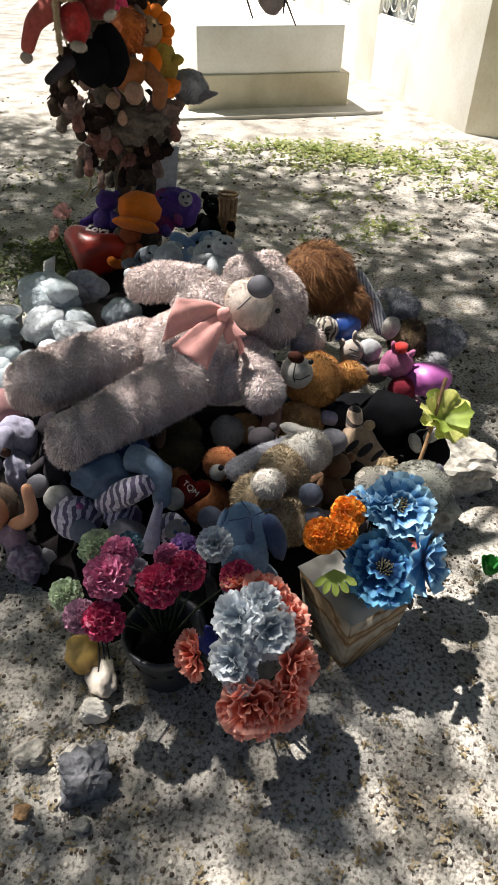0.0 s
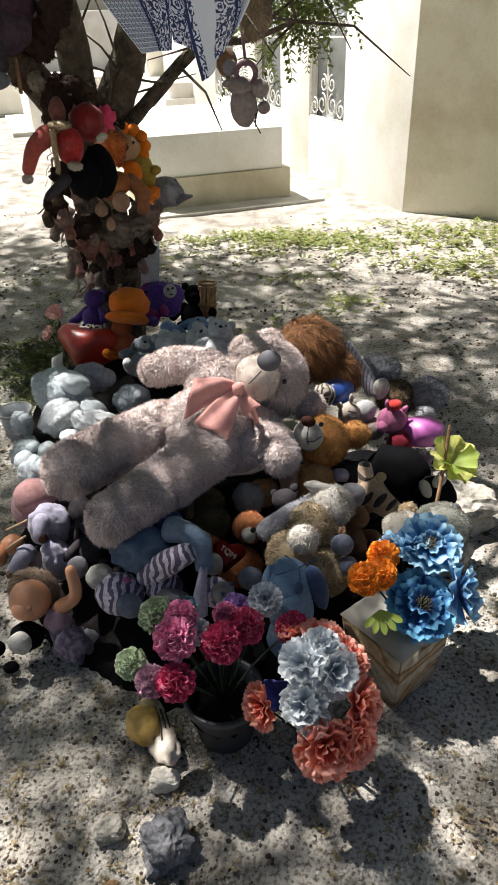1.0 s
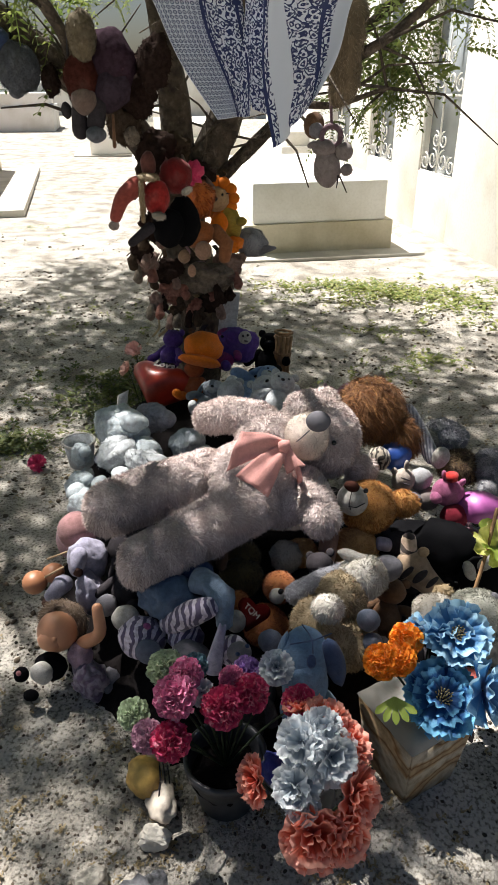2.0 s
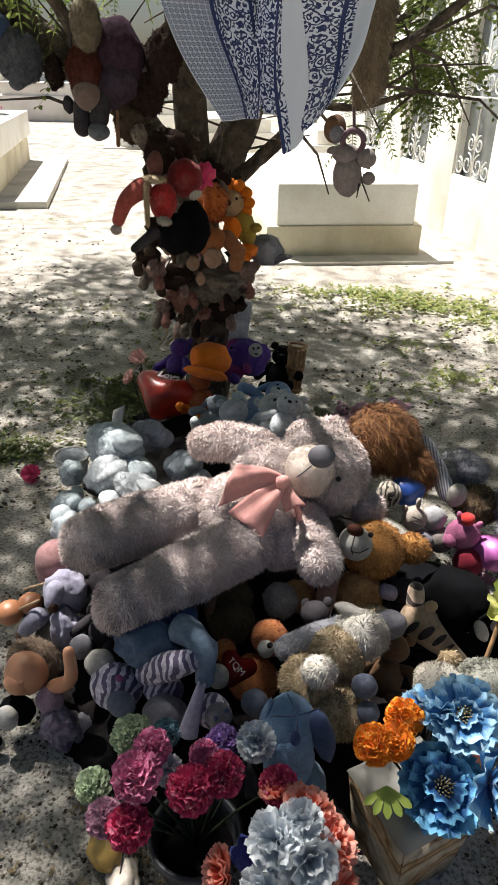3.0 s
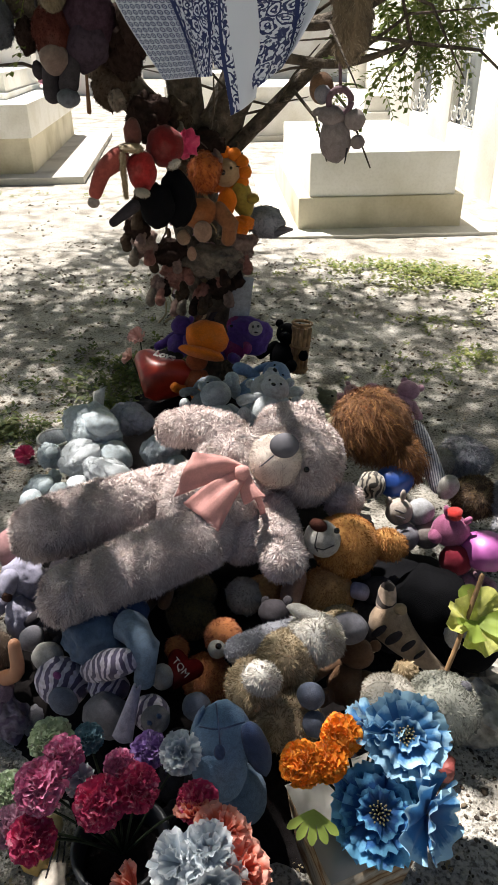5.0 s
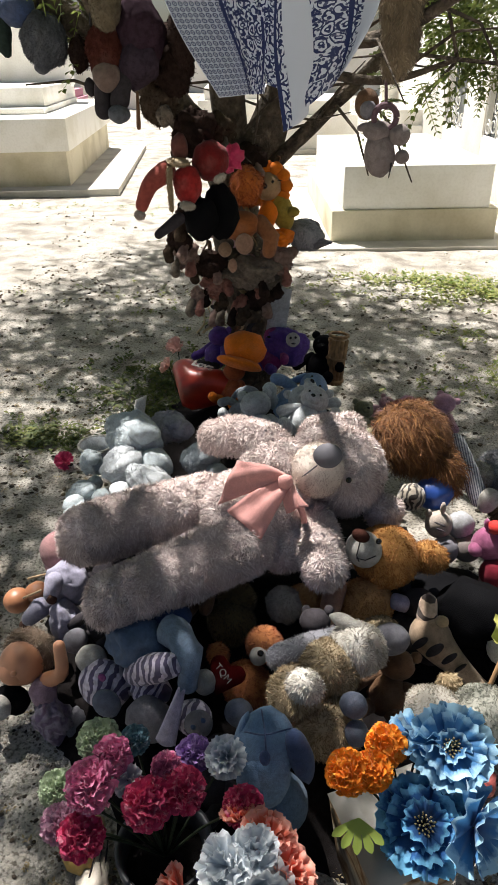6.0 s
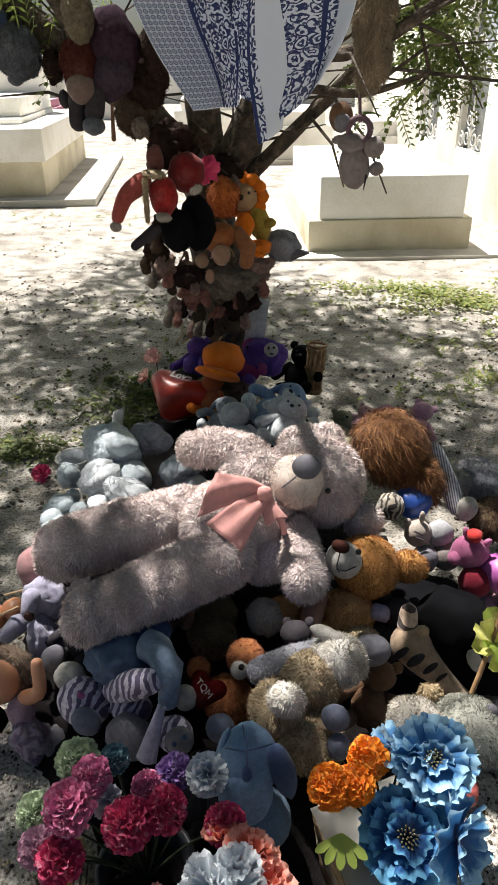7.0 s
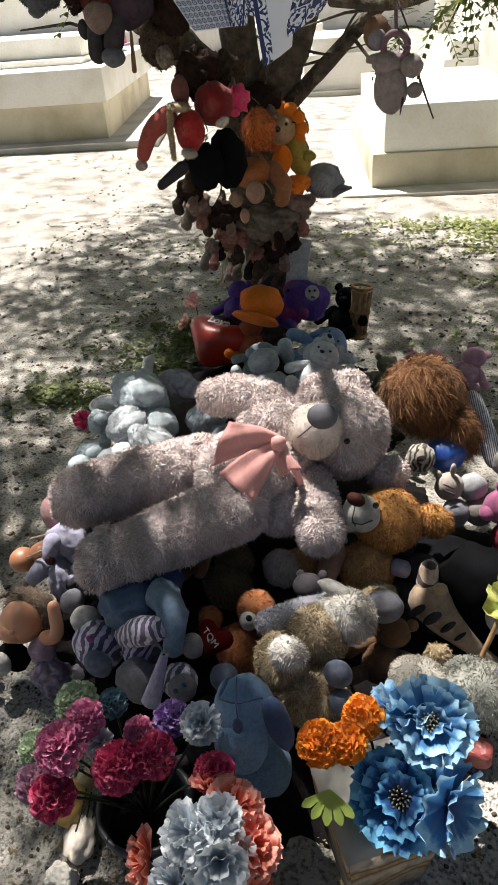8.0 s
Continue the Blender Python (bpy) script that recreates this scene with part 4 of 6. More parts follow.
# the row of clothed toys
assembled("teddy_bear", "headless-looking bear in a faded blue pullover", "teddy bear", (-0.360, 1.480, 0.351), [
    ("pullover", blob((-0.367, 1.490, 0.332), (0.105, 0.08, 0.072), (0, 0, 0), 0.30, 4), C_pull, "faded blue knit"),
    ("collar", blob((-0.320, 1.570, 0.370), (0.07, 0.05, 0.05), lump=0.15), C_navy),
    ("sleeve", tube(smooth_path([(-0.272, 1.500, 0.400), (-0.193, 1.430, 0.414), (-0.179, 1.380, 0.365)], 4), ramp(0.040, 0.028, 9), 14, lump=0.35), cloth((0.18, 0.25, 0.35))),
    ("paw", blob((-0.514, 1.450, 0.262), (0.046, 0.04, 0.042), lump=0.08), C_bone),
    ("leg", blob((-0.597, 1.500, 0.258), (0.035, 0.04, 0.035), lump=0.08), C_ash)])
assembled("teddy_bear", "lavender bear in zebra-striped trousers", "teddy bear", (-0.374, 1.400, 0.248), [
    ("trouser_leg", blob((-0.451, 1.410, 0.226), (0.078, 0.065, 0.070), (0, 20, 0), 0.08), S_zebra),
    ("foot_pad", blob((-0.410, 1.345, 0.239), (0.042, 0.028, 0.046), (0, 10, 0), 0.06), C_slate, "blue-grey suede sole"),
    ("trouser_leg", tube([(-0.360, 1.430, 0.281), (-0.282, 1.400, 0.362), (-0.227, 1.390, 0.400)], [0.036, 0.040, 0.032], 14, lump=0.08), S_zebra),
    ("jacket", blob((-0.314, 1.420, 0.245), (0.060, 0.05, 0.050), lump=0.1), S_zebra),
    ("bobble", blob((-0.402, 1.335, 0.354), (0.012, 0.008, 0.012), lump=0.1, sub=2), cloth((0.26, 0.07, 0.22)))])
assembled("soft_toy", "mauve-grey rabbit with one long pointed ear", "soft toy", (-0.279, 1.340, 0.244), [
    ("body", blob((-0.283, 1.350, 0.218), (0.070, 0.05, 0.070), lump=0.08), C_ash),
    ("ear", thick(sheet(6, 10, lambda u, v: Vector((-0.175, 1.340, 0.392)).lerp(Vector((-0.194, 1.270, 0.270)), v) + Vector((0.04 * (u - 0.55) * (0.25 + v), -0.012 * math.sin(3 * u), 0))), 0.006), C_lav, "thin folded ear")])
assembled("toy_zebra", "small zebra head with lilac face and dark nostrils", "soft toy", (-0.144, 1.330, 0.303), [
    ("head", blob((-0.152, 1.340, 0.291), (0.048, 0.045, 0.048), lump=0.06), S_zebra),
    ("face", blob((-0.124, 1.310, 0.315), (0.036, 0.034, 0.034), lump=0.05), C_ash),
    ("nostril", blob((-0.095, 1.278, 0.380), (0.008, 0.006, 0.008), lump=0, sub=1), C_navy),
    ("nostril", blob((-0.123, 1.278, 0.344), (0.008, 0.006, 0.008), lump=0, sub=1), C_navy)])
assembled("soft_toy", "round off-white paw of a buried toy", "soft toy", (-0.156, 1.430, 0.319), [("paw", blob((-0.156, 1.430, 0.319), (0.032, 0.03, 0.038), lump=0.06), C_bone)])
assembled("soft_toy", "round slate-grey paw of a buried toy", "soft toy", (-0.043, 1.380, 0.303), [("paw", blob((-0.043, 1.380, 0.303), (0.038, 0.035, 0.036), lump=0.06), C_slate)])
assembled("teddy_bear", "small rust-brown bear holding a dark red heart", "teddy bear", (-0.059, 1.570, 0.294), [
    ("head", fuzz(blob((-0.043, 1.600, 0.322), (0.052, 0.05, 0.052), lump=0.06), 0.009), P_red),
    ("muzzle", blob((-0.044, 1.545, 0.332), (0.026, 0.024, 0.028), lump=0.04, sub=2), C_bone),
    ("nose", blob((-0.030, 1.522, 0.372), (0.009, 0.006, 0.012), (0, 20, 0), 0, 2), M_eye),
    ("body", fuzz(blob((-0.080, 1.550, 0.196), (0.075, 0.06, 0.08), lump=0.06), 0.009), P_red),
    ("arm", fuzz(blob((-0.169, 1.560, 0.281), (0.032, 0.03, 0.035), lump=0.06), 0.009), P_red)])
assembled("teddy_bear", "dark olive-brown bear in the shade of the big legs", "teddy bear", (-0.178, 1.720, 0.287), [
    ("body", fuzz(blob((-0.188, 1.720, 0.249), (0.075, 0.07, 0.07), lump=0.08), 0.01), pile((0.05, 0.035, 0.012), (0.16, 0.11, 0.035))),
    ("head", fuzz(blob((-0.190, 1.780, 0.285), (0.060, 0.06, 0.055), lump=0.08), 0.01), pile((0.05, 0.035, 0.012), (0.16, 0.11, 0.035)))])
assembled("toy_dog", "light blue denim dog's head with long ears", "soft toy", (0.068, 1.260, 0.338), [
    ("head", blob((0.060, 1.270, 0.357), (0.074, 0.068, 0.100), (-20, 6, 0), 0.05), C_denim),
    ("muzzle", blob((0.070, 1.225, 0.323), (0.064, 0.055, 0.080), (-15, 4, 0), 0.05), C_denim),
    ("ear", blob((0.145, 1.270, 0.366), (0.030, 0.030, 0.085), (0, -16, 0), 0.10), C_navy),
    ("ear", blob((0.003, 1.280, 0.390), (0.012, 0.028, 0.055), (0, 14, 0), 0.10), C_denim),
    ("nose", blob((0.087, 1.188, 0.444), (0.013, 0.008, 0.020), (-15, 0, 0), 0, 2), C_navy, "dark stitched nose"),
    ("seam", tube(smooth_path([(0.029, 1.225, 0.459), (0.083, 1.200, 0.504), (0.132, 1.225, 0.512)], 4), [0.002] * 9, 5), C_navy),
    ("seam", tube(smooth_path([(0.055, 1.265, 0.493), (0.083, 1.200, 0.514), (0.090, 1.185, 0.476)], 4), [0.002] * 9, 5), C_navy),
    ("body", blob((0.084, 1.270, 0.166), (0.085, 0.07, 0.085), lump=0.1), C_denim)])

# limp blue-grey toys behind the raised leg
for at, r, rot, m_, side in (
        ((-0.791, 2.300, 0.484), (0.115, 0.10, 0.095), (0, 15, 0), C_ice, (-0.669, 2.220, 0.426)),
        ((-0.775, 2.180, 0.432), (0.085, 0.09, 0.070), (0, -20, 0), C_grey, (-0.635, 2.100, 0.423)),
        ((-0.956, 2.240, 0.372), (0.045, 0.05, 0.050), (0, 0, 0), C_ice, (-0.924, 2.200, 0.304)),
        ((-0.902, 2.080, 0.336), (0.060, 0.06, 0.050), (0, -30, 0), C_ice, (-0.813, 2.060, 0.354)),
        ((-0.693, 2.420, 0.476), (0.075, 0.07, 0.062), (0, 10, 0), cloth((0.36, 0.36, 0.42)), (-0.629, 2.400, 0.486)),
        ((-0.506, 2.280, 0.443), (0.070, 0.07, 0.060), (0, -15, 0), cloth((0.38, 0.43, 0.47)), (-0.432, 2.240, 0.419)),
        ((-0.597, 2.060, 0.451), (0.105, 0.07, 0.055), (0, 25, 0), C_grey, (-0.682, 2.020, 0.419)),
        ((-0.833, 1.950, 0.329), (0.060, 0.06, 0.060), (0, 0, 0), C_ice, (-0.875, 1.980, 0.360))):
    assembled("soft_toy", "limp sun-bleached blue-grey soft toy, creased and dusty", "soft toy", at, [
        ("body", fuzz(blob(at, r, rot, 0.18, 4), 0.004, 30000), m_), ("limb", blob(side, (r[0] * 0.62, r[1] * 0.7, r[2] * 0.62), rot, 0.16), m_),
        ("limb", blob(Vector(at) + Vector((0.5 * r[0], -0.3 * r[1], 0.55 * r[2])), (r[0] * 0.6, r[1] * 0.6, r[2] * 0.45), rot, 0.16), m_)])

# pink and lilac toys far side
for (x, y, z, s, mm, lab) in ((0.10, 3.46, 0.09, 0.22, C_rose, "dusty pink rabbit on its back"), (0.29, 3.52, 0.09, 0.23, C_rose, "pale pink plush pig asleep"), (0.00, 3.50, 0.08, 0.18, C_mauve, "faded mauve plush mouse"), (-0.06, 3.25, 0.14, 0.20, C_olive, "olive grey plush frog"), (0.04, 2.85, 0.24, 0.17, C_olive, "mossy green plush turtle")):
    stuffed("soft_toy", lab, "soft toy", (x, y, z), (R.uniform(-.6, .6), -0.6, 0.6), (R.uniform(-.5, .5), 0.5, 0.5), s, mm, mm, ears=R.choice(["round", "long"]))
# behind the bear's head
stuffed("toy_dog", "weathered grey-blue dog with folded ears", "soft toy", (-0.17, 2.52, 0.53), (0.1, -0.7, 0.6), (0.2, 0.5, 0.7), 0.22, C_grey, C_grey, ears="round")
stuffed("soft_toy", "sky-blue floppy toy in a faded hood", "soft toy", (-0.36, 3.02, 0.33), (0.1, -0.6, 0.7), (0.5, 0.6, 0.2), 0.30, C_pale, C_ice, ears="long")
stuffed("soft_toy", "pale grey elephant on the trunk side", "soft toy", (-0.20, 2.82, 0.38), (0.2, -0.6, 0.7), (-0.5, 0.5, 0.3), 0.25, C_grey, C_grey)
stuffed("soft_toy", "light grey mouse behind the raised arm", "soft toy", (-0.33, 2.45, 0.50), (0.3, -0.6, 0.7), (-0.3, 0.6, 0.4), 0.24, cloth((0.38, 0.42, 0.45)), C_grey)
stuffed("soft_toy", "slate blue rabbit slumped below the hat", "soft toy", (-0.55, 2.85, 0.33), (0.1, -0.7, 0.6), (0.2, 0.5, 0.7), 0.22, cloth((0.26, 0.29, 0.33)), C_grey, ears="long")
solo("cushion_ball", blob((-0.815, 1.80, 0.28), (0.075, 0.07, 0.085), lump=0.08), C_mauve, "dull mauve stuffed ball in the side of the heap", "soft toy")
bk = thing("bucket", "small pale plastic cup with an open rim", "bucket", pose(-1.05, 2.43, 0.21))
part("cup", thick(([Vector((r * math.cos(a * math.pi / 10), r * math.sin(a * math.pi / 10), z)) for r, z in ((0.055, 0), (0.07, 0.12)) for a in range(20)], [(a, (a + 1) % 20, 20 + (a + 1) % 20, 20 + a) for a in range(20)]), 0.004), C_grey, bk)
part("rim", tube([(0.072 * math.cos(a * math.pi / 10), 0.072 * math.sin(a * math.pi / 10), 0.12) for a in range(21)], [0.006] * 21, 6, False), C_white, bk)

# made-up filler toys in the gaps, mostly near-black cloth standing in for shade
for (x, y, z, s, mm, lab) in ((-0.62, 1.75, 0.30, 0.20, C_dark, "filler bear under the big foot, darkened for shade"), (-0.56, 1.60, 0.24, 0.20, C_dark, "filler plush under the big foot, darkened for shade"), (-0.30, 1.74, 0.34, 0.20, C_brown, "brown bear in the shade of the legs"), (0.10, 1.64, 0.30, 0.18, C_dark, "filler plush beneath the paw, darkened for shade"), (0.34, 1.86, 0.22, 0.22, C_dark, "filler dog darkened for the shaded gap"), (0.30, 1.62, 0.22, 0.2, C_brown, "dark plush between the tan dog and tiger"), (0.36, 1.42, 0.16, 0.2, C_dark, "filler toy behind the planter, darkened for shade"), (-0.08, 1.30, 0.10, 0.2, C_dark, "filler plush behind the flowers, darkened for shade"), (0.62, 2.2, 0.12, 0.2, C_mauve, "faded mauve toy at the edge")):
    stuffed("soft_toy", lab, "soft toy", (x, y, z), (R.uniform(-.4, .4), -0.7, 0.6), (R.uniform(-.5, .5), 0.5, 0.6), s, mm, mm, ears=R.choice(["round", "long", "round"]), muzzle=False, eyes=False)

# the red heart with stitched letters
ht = thing("heart_pillow", "small red plush heart with stitched white letters", "pillow", frame_of((-0.112, 1.455, 0.318), (-0.05, -0.72, 0.68), (0.25, 0.65, 0.7)))


def heart_geo(w_, h_, d_):
    v, f = ico(3)
    out = []
    for p in v:
        x, y, z = p
        zz = z * h_ * 0.5 + abs(x) * h_ * 0.28 * (1 - 0.2 * z) - (0.10 * h_ if z > 0 else 0) * (1 - min(1, abs(x) * 2.2))
        out.append(Vector((x * w_ * 0.5 * (1.0 if z > -0.2 else 1 + 0.5 * (z + 0.2)), y * d_ * 0.5, zz)))
    return out, f


part("cushion", heart_geo(0.105, 0.095, 0.05), cloth((0.075, 0.005, 0.005), dirt=0.3), ht)


def letters(txt, size, m, parent, material, name="lettering", bold=0.0):
    cu = bpy.data.curves.new(name, "FONT")
    cu.body, cu.size, cu.align_x, cu.align_y, cu.extrude, cu.offset = txt, size, "CENTER", "CENTER", 0.0015, bold
    tmp = bpy.data.objects.new(name, cu)
    me = bpy.data.meshes.new_from_object(tmp)
    bpy.data.objects.remove(tmp)
    me.materials.append(material)
    ob = part(name, me, material, parent)
    ob.matrix_basis = m
    return ob


M_thread = smooth_mat("white_thread", (0.6, 0.55, 0.52), 0.8)
letters("TQM", 0.026, pose(0.0, -0.0265, 0.018, 90, 0, 0) @ pose(0, 0, 0, 0, 0, -22), ht, M_thread, bold=-0.0006)

def one_piece(label, pieces, mats):
    geo, idx = join_m(*pieces)
    ob = new("doll", mesh_of("doll", geo[0], geo[1], mats, idx))
    return tagged(ob, label, "doll", "old dolls")


P_hair = pile((0.22, 0.15, 0.10), (0.40, 0.31, 0.23))
M_tan_skin = smooth_mat("sunburnt_vinyl", (0.40, 0.17, 0.08), 0.45, 0.2, 10)
S_dress = stripes_mat((0.20, 0.14, 0.22), (0.34, 0.29, 0.36), 9, 16.0, 0.3)
one_piece("vinyl doll with matted hair in a lilac dress", [
    (blob((-0.738, 1.420, 0.202), (0.066, 0.062, 0.070), (0, 20, 0), 0.02), 0),
    (blob((-0.746, 1.375, 0.201), (0.040, 0.03, 0.034), (0, 20, 0), 0.02, 2), 0),
    (blob((-0.721, 1.362, 0.225), (0.009, 0.009, 0.009), lump=0, sub=2), 0),
    (furry(blob((-0.737, 1.465, 0.208), (0.076, 0.06, 0.058), (0, 20, 0), 0.05), 110000, 0.022, 0.0018, comb=(-0.6, -0.2, -0.4)), 2),
    (tube(smooth_path([(-0.651, 1.410, 0.171), (-0.586, 1.400, 0.235), (-0.591, 1.420, 0.319)], 4), ramp(0.024, 0.017, 9), 12), 0),
    (blob((-0.658, 1.390, 0.140), (0.042, 0.04, 0.045), (0, 25, 0), 0.2), 3),
    (blob((-0.623, 1.360, 0.064), (0.050, 0.05, 0.080), (0, -20, 0), 0.4, 4), 1),
    (blob((-0.577, 1.400, 0.001), (0.055, 0.05, 0.062), (0, -10, 0), 0.25), 4)], [M_skin, S_dress, P_hair, cloth((0.40, 0.27, 0.34)), C_ash])
one_piece("doll in a pale lavender smock lying face up", [
    (blob((-0.775, 1.740, 0.364), (0.072, 0.065, 0.070), (0, 20, 0), 0.04), 0),
    (blob((-0.716, 1.660, 0.309), (0.072, 0.06, 0.080), (0, 12, 0), 0.18, 4), 1),
    (blob((-0.680, 1.580, 0.226), (0.052, 0.05, 0.085), (0, -8, 0), 0.2, 4), 1),
    (tube([(-0.720, 1.610, 0.360), (-0.722, 1.585, 0.332)], [0.030, 0.024], 12, lump=0.1), 1),
    (blob((-0.715, 1.575, 0.324), (0.018, 0.016, 0.022), lump=0.1, sub=2), 2),
    (tube([(-0.801, 1.620, 0.219), (-0.840, 1.600, 0.180)], [0.034, 0.026], 12, lump=0.1), 1),
    (blob((-0.854, 1.590, 0.153), (0.022, 0.02, 0.018), lump=0.1, sub=2), 2)], [cloth((0.32, 0.17, 0.17)), cloth((0.32, 0.31, 0.40)), cloth((0.08, 0.045, 0.035))])
one_piece("bald vinyl doll with cream straps at the heap's edge", [
    (blob((-0.931, 1.660, 0.176), (0.045, 0.045, 0.042), lump=0.02), 0),
    (blob((-0.875, 1.700, 0.194), (0.040, 0.04, 0.034), lump=0.08), 0),
    (tube([(-0.863, 1.620, 0.243), (-0.789, 1.620, 0.295)], [0.004] * 2, 6), 1),
    (tube([(-0.863, 1.660, 0.291), (-0.789, 1.660, 0.329)], [0.004] * 2, 6), 1)], [M_tan_skin, C_tan])
assembled("toy_penguin", "little black and white plush lying on the ground", "soft toy", (-0.766, 1.320, 0.109), [
    ("belly", blob((-0.755, 1.310, 0.130), (0.034, 0.03, 0.040), (0, -15, 0), 0.12), C_white),
    ("body", blob((-0.750, 1.360, 0.107), (0.055, 0.04, 0.050), lump=0.08), M_black),
    ("head", blob((-0.840, 1.330, 0.086), (0.024, 0.024, 0.026), lump=0.08), M_black),
    ("foot", blob((-0.789, 1.280, 0.057), (0.026, 0.02, 0.018), lump=0.08, sub=2), M_black),
    ("nose", blob((-0.835, 1.310, 0.114), (0.008, 0.008, 0.010), lump=0, sub=2), cloth((0.50, 0.20, 0.22)))])

# round the trunk's foot
hr = thing("heart_pillow", "large glossy red heart cushion with white lettering", "pillow", frame_of((-0.87, 3.10, 0.31), (-0.05, -0.42, 0.9), (0.28, 0.85, 0.4)))
M_satin = smooth_mat("red_satin", (0.36, 0.03, 0.015), 0.35, 0.6, 9, 0.8)
part("cushion", heart_geo(0.38, 0.24, 0.23), M_satin, hr)
letters("Love", 0.060, pose(0.03, -0.112, 0.068, 78, 0, 0) @ pose(0, 0, 0, 0, 0, 6), hr, M_thread, bold=0.002)
hat = thing("hat", "bright orange knitted hat on the trunk's foot", "hat", frame_of((-0.63, 3.14, 0.50), (0.0, -0.8, 0.5), (0.1, 0.3, 0.9)))
part("crown", blob((0, 0, 0.03), (0.105, 0.10, 0.085), lump=0.1), C_orange, hat)
part("brim", blob((0, -0.02, -0.045), (0.115, 0.11, 0.028), lump=0.1), C_orange, hat)
stuffed("soft_toy", "rust-orange plush below the hat", "soft toy", (-0.68, 3.10, 0.32), (-0.1, -0.8, 0.4), (0, 0.3, 0.9), 0.22, cloth((0.40, 0.10, 0.03)), C_orange, ears="none", muzzle=False, eyes=False)
assembled("cushion", "violet cloth cushion with a round white badge", "cushion", (-0.476, 3.360, 0.481), [
    ("cover", blob((-0.488, 3.380, 0.466), (0.105, 0.06, 0.095), (0, 12, 0), 0.15, 4, 0.7), C_purple),
    ("badge", blob((-0.435, 3.315, 0.533), (0.036, 0.008, 0.036), (-15, 0, 0), 0, 3), C_white, "round white badge"),
    ("badge_print", blob((-0.443, 3.303, 0.546), (0.007, 0.004, 0.008), lump=0, sub=1), C_dark),
    ("badge_print", blob((-0.418, 3.303, 0.551), (0.007, 0.004, 0.008), lump=0, sub=1), C_dark),
    ("badge_print", blob((-0.428, 3.301, 0.519), (0.014, 0.004, 0.004), lump=0, sub=1), C_dark)], "things round the trunk")
stuffed("soft_toy", "magenta and violet toy against the trunk", "soft toy", (-0.56, 3.36, 0.40), (-0.2, -0.8, 0.4), (0.1, 0.3, 0.9), 0.24, cloth((0.30, 0.04, 0.20)), C_purple, ears="round")
stuffed("soft_toy", "navy plush on the shaded side of the trunk", "soft toy", (-0.88, 3.40, 0.36), (-0.4, -0.8, 0.4), (0.1, 0.3, 0.9), 0.24, C_purple, C_dark, ears="round")
stuffed("soft_toy", "black plush dog beside the basket", "soft toy", (-0.34, 3.50, 0.32), (0.1, -0.8, 0.4), (0.1, 0.3, 0.9), 0.26, M_black, M_black)
bs = thing("basket", "tall narrow brown wicker basket", "basket", pose(-0.262, 3.50, 0.24, -6, 4, 10))
for k in range(12):
    a = k * math.pi / 6
    part("slat", tube([(0.036 * math.cos(a), 0.036 * math.sin(a), 0), (0.042 * math.cos(a), 0.042 * math.sin(a), 0.24)], [0.011, 0.012], 6, False), M_wood, bs)
for zz in (0.02, 0.14, 0.26):
    part("hoop", tube([(0.048 * math.cos(a * math.pi / 10), 0.048 * math.sin(a * math.pi / 10), zz) for a in range(21)], [0.008] * 21, 6, False), M_wood, bs)
solo("card", box_geo(-0.05, 0.05, -0.004, 0.004, -0.12, 0.12, 0.002), C_grey, "faded grey-blue card tucked against the trunk", "card", m=pose(-0.545, 3.44, 0.62, -12, 8, 15))

# tied up the trunk
TT = "toys tied to the tree"
assembled("soft_toy", "red and white winter-suited plush, headless, on the bough", "soft toy", (-0.714, 2.760, 1.343), [
    ("neck", blob((-0.745, 2.800, 1.451), (0.032, 0.03, 0.05), lump=0.15), cloth((0.14, 0.05, 0.04))),
    ("collar", fuzz(blob((-0.733, 2.750, 1.407), (0.044, 0.038, 0.013), (0, 5, 0), 0.12), 0.007), P_fawn, "dirty white fur collar"),
    ("coat", blob((-0.712, 2.780, 1.324), (0.055, 0.05, 0.072), lump=0.12), cloth((0.34, 0.02, 0.018), dirt=0.8)),
    ("sleeve", tube(smooth_path([(-0.791, 2.760, 1.370), (-0.842, 2.720, 1.325), (-0.870, 2.700, 1.256)], 4), ramp(0.040, 0.024, 9), 14, lump=0.1), cloth((0.36, 0.08, 0.06)), "faded red sleeve"),
    ("mitten", blob((-0.878, 2.690, 1.223), (0.024, 0.02, 0.020), lump=0.1, sub=2), cloth((0.36, 0.30, 0.26))),
    ("trim", fuzz(tube([(-0.760, 2.730, 1.386), (-0.759, 2.720, 1.328), (-0.762, 2.730, 1.241)], [0.010, 0.011, 0.008], 8), 0.006), P_fawn),
    ("cuff", fuzz(blob((-0.687, 2.710, 1.263), (0.030, 0.024, 0.014), (0, 8, 0), 0.1, 2), 0.005), P_ivory),
    ("trousers", blob((-0.681, 2.820, 1.194), (0.070, 0.06, 0.080), lump=0.15), M_black),
    ("boot", tube([(-0.744, 2.750, 1.205), (-0.809, 2.700, 1.153)], [0.024, 0.018], 10, lump=0.1), C_dark)], TT)
assembled("soft_toy", "red winter coat of a plush with white cuff", "soft toy", (-0.641, 2.840, 1.394), [
    ("coat", blob((-0.648, 2.860, 1.401), (0.070, 0.06, 0.075), lump=0.15), cloth((0.17, 0.008, 0.008), dirt=0.6)),
    ("cuff", fuzz(blob((-0.582, 2.780, 1.353), (0.026, 0.02, 0.013), (0, -28, 0), 0.1, 2), 0.005), P_ivory),
    ("trousers", blob((-0.636, 2.920, 1.204), (0.075, 0.06, 0.11), lump=0.15), M_black)], TT)
